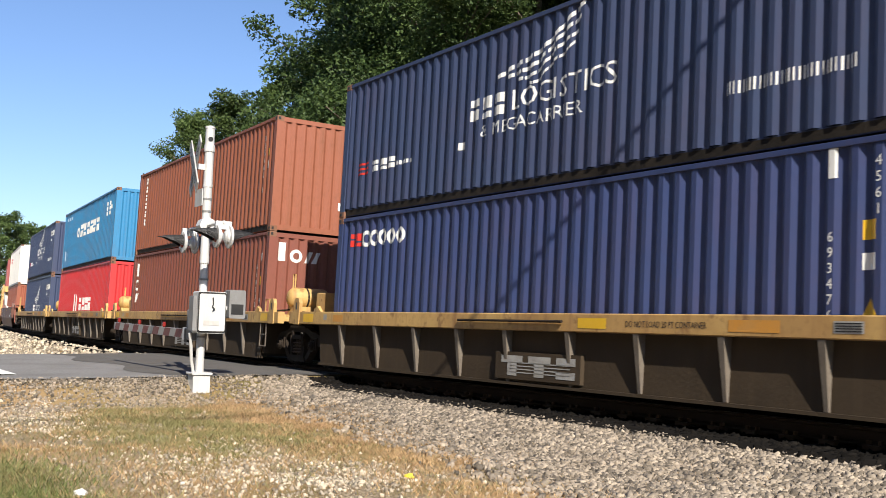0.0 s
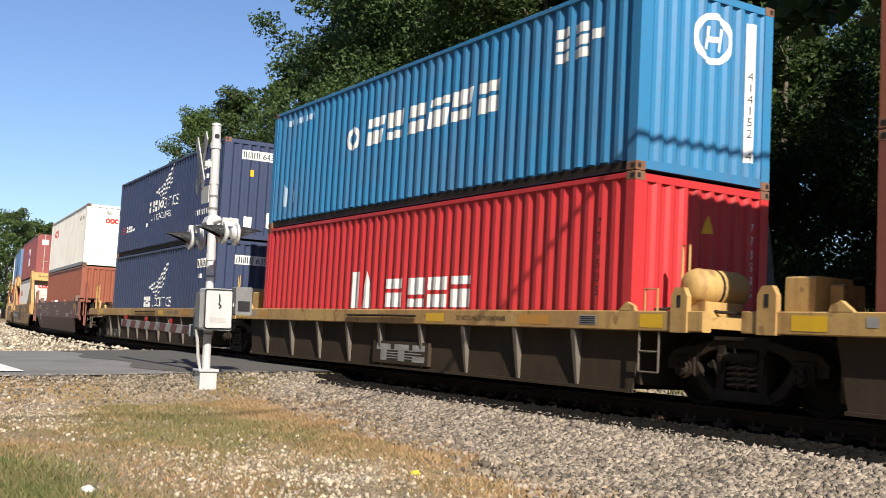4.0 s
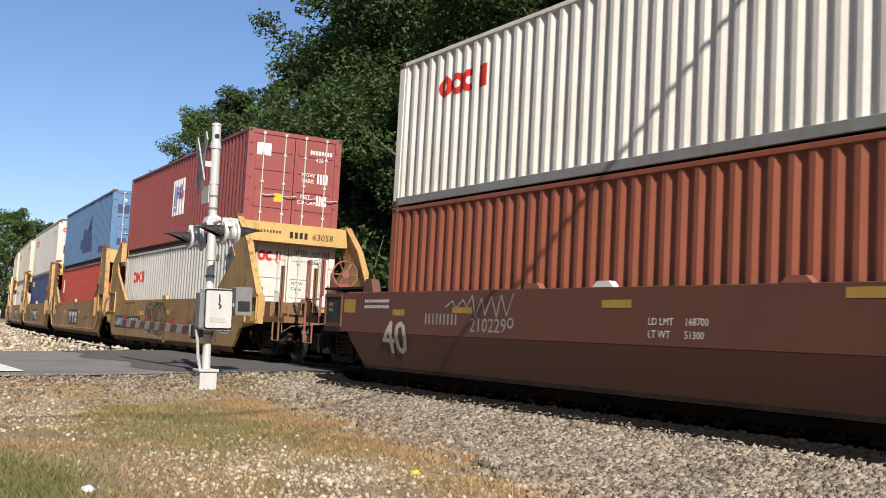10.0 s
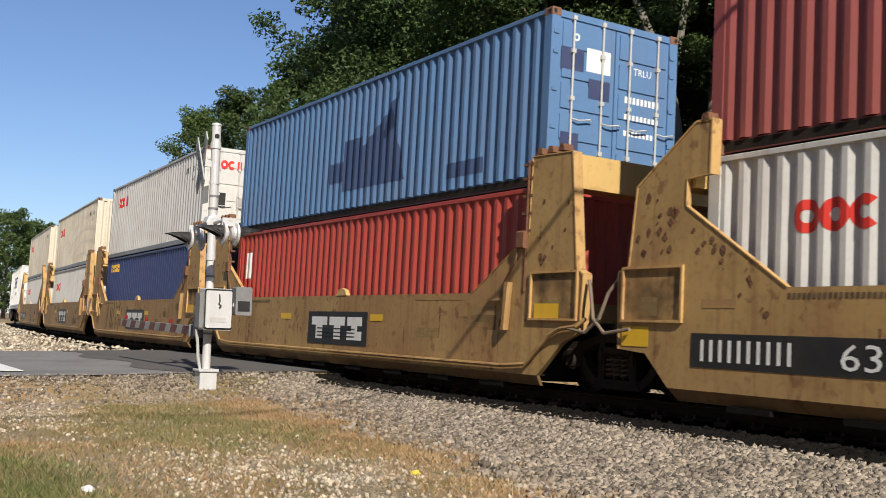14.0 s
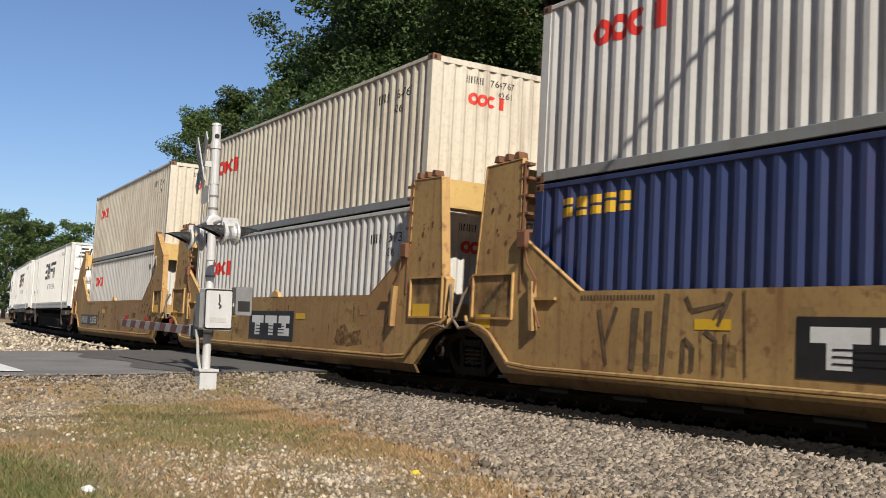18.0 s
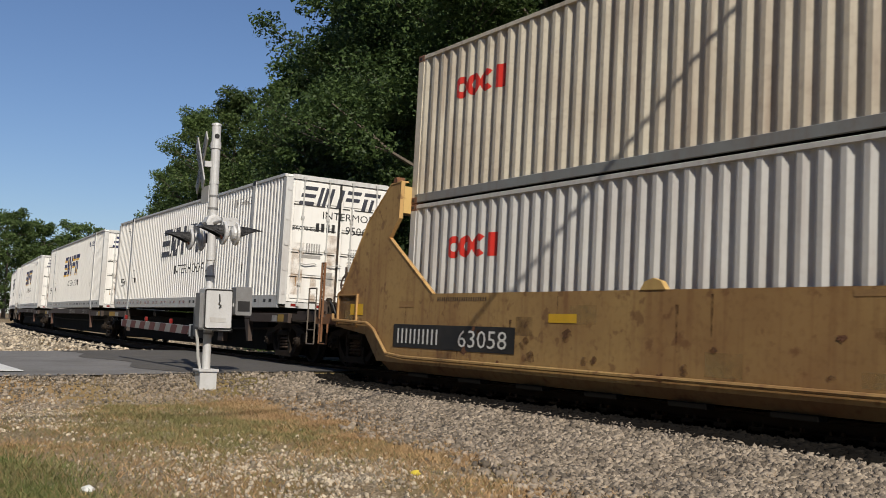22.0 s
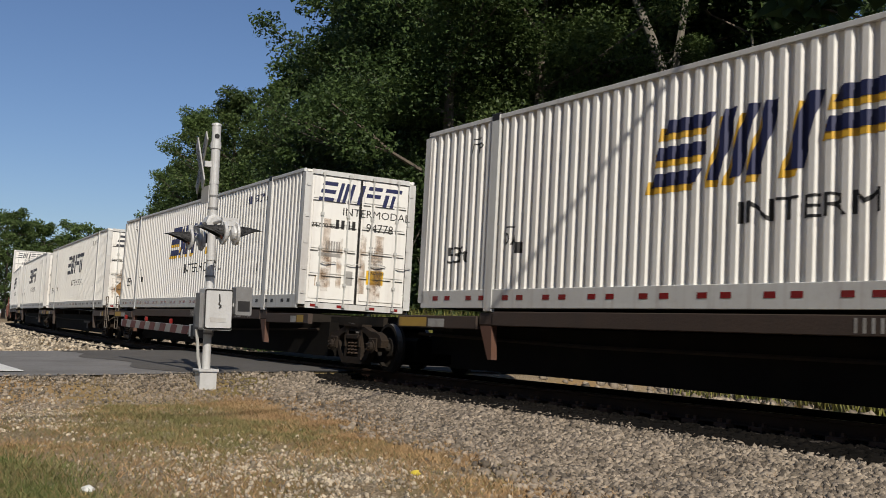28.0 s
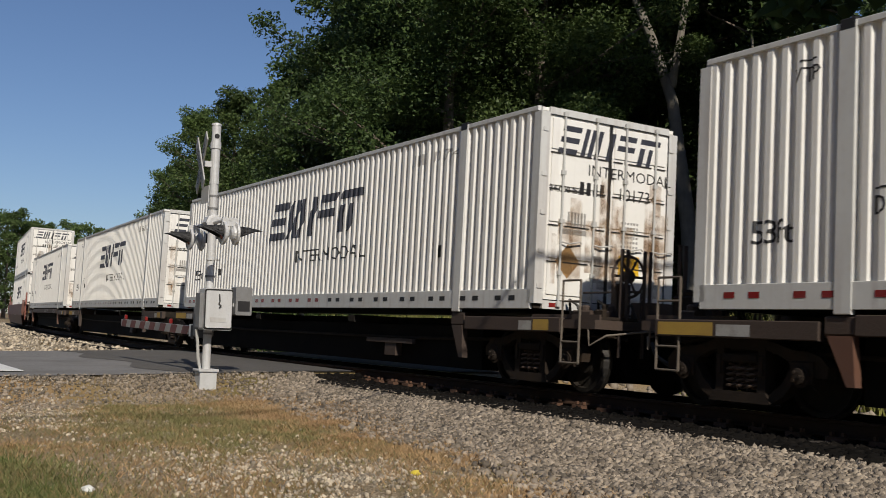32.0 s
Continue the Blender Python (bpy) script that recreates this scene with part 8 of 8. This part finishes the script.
p = lay(x, y, keep, 0.016)
stones("ballast_stone", "broken grey granite ballast beside the track", p, 0.016 + 0.024 * rng.random(len(p)) ** 1.3, BALLAST, 2)
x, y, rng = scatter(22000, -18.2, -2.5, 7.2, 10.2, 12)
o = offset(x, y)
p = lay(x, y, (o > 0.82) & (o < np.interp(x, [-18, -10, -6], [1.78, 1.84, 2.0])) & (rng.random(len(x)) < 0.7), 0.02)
stones("track_stone", "near-black ballast at the foot of the rail", p, 0.022 + 0.03 * rng.random(len(p)), DARK_BALLAST, 13)
x, y, rng = scatter(9000, -60, -2.5, 12.0, 22.0, 23)
o = offset(x, y)
p = lay(x, y, (o < -3.3) & (o > -7.0) & ~((x > -29.8) & (x < -18.3)), 0.02)
stones("ballast_stone", "pale grey ballast on the track's far shoulder", p, 0.04 + 0.05 * rng.random(len(p)), BALLAST, 24)
x, y, rng = scatter(22000, -110, -29.8, 4.0, 26.0, 3)
o = offset(x, y)
p = lay(x, y, (o > 1.5) & (o < 6.0), 0.02)
stones("ballast_stone", "pale ballast on the bank beyond the crossing", p, 0.045 + 0.05 * rng.random(len(p)), PALE_GRAVEL, 4)


def blob(x, y, cx, cy, rx, ry):
    """A soft oval patch round (cx, cy)."""
    return np.exp(-(((x - cx) / rx) ** 2 + ((y - cy) / ry) ** 2))


# gravel: along the road's edge, to the side of the lot, and in its bare middle
x, y, rng = scatter(90000, -19.0, -4.5, -0.5, 7.6, 5)
o = offset(x, y)
bare = np.clip(1.2 * blob(x, y, -9.2, 4.1, 2.6, 1.0) + 1.1 * blob(x, y, -16.6, 2.6, 2.2, 0.8) + 0.03, 0, 1)
p = lay(x, y, (o > 3.1) & (rng.random(len(x)) < bare * (0.25 + 0.9 * patch(x, y, 3.1, 6.0))), 0.006)
stones("lot_gravel", "small pale gravel strewn over the lot", p, 0.0055 + 0.019 * rng.random(len(p)) ** 2.5, PALE_GRAVEL, 6)


x, y, rng = scatter(11000, -18.75, -16.9, -0.5, 7.2, 15)
p = lay(x, y, rng.random(len(x)) < np.interp(x, [-18.75, -18.5, -17.9, -16.9], [0.1, 0.9, 0.9, 0.0]) * (0.5 + patch(x, y, 2.2, 3.0)), 0.012)
stones("road_edge_gravel", "loose broken stone along the road's edge", p, 0.010 + 0.018 * rng.random(len(p)) ** 2, BALLAST, 16)


def grass(name, label, pts, height, lean, material, seed, wide=1.0):
    """Grass blades, two bent triangles each, as one growth."""
    rng = np.random.default_rng(seed)
    n = len(pts)
    a = rng.random(n) * 2 * np.pi
    side = np.stack([np.cos(a), np.sin(a), np.zeros(n)], 1) * (wide * (0.0024 + 0.0032 * rng.random(n)))[:, None]
    h = height * (0.45 + 0.9 * rng.random(n))
    b = rng.random(n) * 2 * np.pi
    tip = np.stack([np.cos(b) * h * lean, np.sin(b) * h * lean, h], 1)
    mid = tip * 0.55 + np.array([0, 0, 1])[None] * (h * 0.1)[:, None]
    v = np.stack([pts - side, pts + side, pts + mid + side * 0.7, pts + mid - side * 0.7, pts + tip], 1).reshape(-1, 3)
    base = np.arange(n)[:, None] * 5
    quads, tris = base + np.array([0, 1, 2, 3]), base + np.array([3, 2, 4])
    me = bpy.data.meshes.new(name)
    me.vertices.add(n * 5)
    me.vertices.foreach_set("co", v.ravel())
    me.loops.add(n * 7)
    me.loops.foreach_set("vertex_index", np.concatenate([quads, tris], 1).ravel())
    me.polygons.add(n * 2)
    st = np.stack([np.arange(n) * 7, np.arange(n) * 7 + 4], 1).ravel()
    me.polygons.foreach_set("loop_start", st)
    me.update()
    me.materials.append(material)
    return tagged(new(name, me), label, "grass", kind="stuff")


x, y, rng = scatter(440000, -18.0, -4.5, -0.5, 7.4, 7)
o = offset(x, y)
edge = np.interp(x, [-18, -14.5, -11, -8, -5], [2.55, 2.75, 3.2, 3.8, 4.6])
band = np.interp(o - edge, [-0.3, 0.15, 1.1, 2.2], [0, 1, 0.9, 0]) * np.interp(x, [-18, -17.6, -8.5, -6.5], [0, 1, 1, 0.3])
bare = np.clip(1.1 * blob(x, y, -8.6, 4.2, 2.4, 1.0) + blob(x, y, -16.8, 2.5, 1.8, 0.7), 0, 1)
dens = np.clip(band * (0.02 + 0.9 * patch(x, y, 3.3, 4.0)) + 0.16 * patch(x, y, 2.6, 2.0), 0, 1) * (o > 2.4) * (1 - 0.7 * bare)
keep = rng.random(len(x)) < dens
grass("dry_grass", "dry tan and reddish grass along the ballast", lay(x, y, keep, -0.005), 0.055, 0.95, DRY, 8)
lush = 0.7 * blob(x, y, -9.7, 1.35, 1.8, 0.65) * (0.4 + patch(x, y, 3.0, 7.1)) + 0.9 * blob(x, y, -14.0, 4.5, 3.2, 1.0) * patch(x, y, 3.4, 5.3) * 1.5 + 0.12 * patch(x, y, 2.3, 3.3)
keep = rng.random(len(x)) < np.clip(lush * (1 - 0.8 * bare), 0, 0.9) * (o > 3.6)
grass("green_grass", "short green grass in patches on the lot", lay(x, y, keep, -0.005), 0.05, 0.95, GREEN, 9)
x, y, rng = scatter(60000, -13.5, -8.0, 0.4, 3.0, 17)
keep = rng.random(len(x)) < blob(x, y, -9.9, 1.45, 1.2, 0.5) * (0.3 + patch(x, y, 4.0, 2.0))
grass("green_grass", "lush dark green grass at the lot's edge", lay(x, y, keep, -0.005), 0.065, 0.8, LUSH, 18)
x, y, rng = scatter(26000, -33, -8, 13.0, 32.0, 10)
keep = (offset(x, y) < -7.5) & ~((x > -30.2) & (x < -17.5))
grass("verge_grass", "sunlit yellow green grass on the far side of the track", lay(x, y, keep, 0), 0.4, 0.5, MEADOW, 11)
x, y, rng = scatter(42000, -48, -8, 13.5, 24.0, 19)
o = offset(x, y)
keep = (o < -6.2) & (o > -11.0) & ~((x > -30.4) & (x < -18.0)) & (rng.random(len(x)) < 0.25 + patch(x, y, 1.5, 9.0))
grass("roadside_weed", "tall sunlit yellow green weeds beyond the track", lay(x, y, keep, 0), 1.5, 0.4, MEADOW, 20, 4.0)
motions()
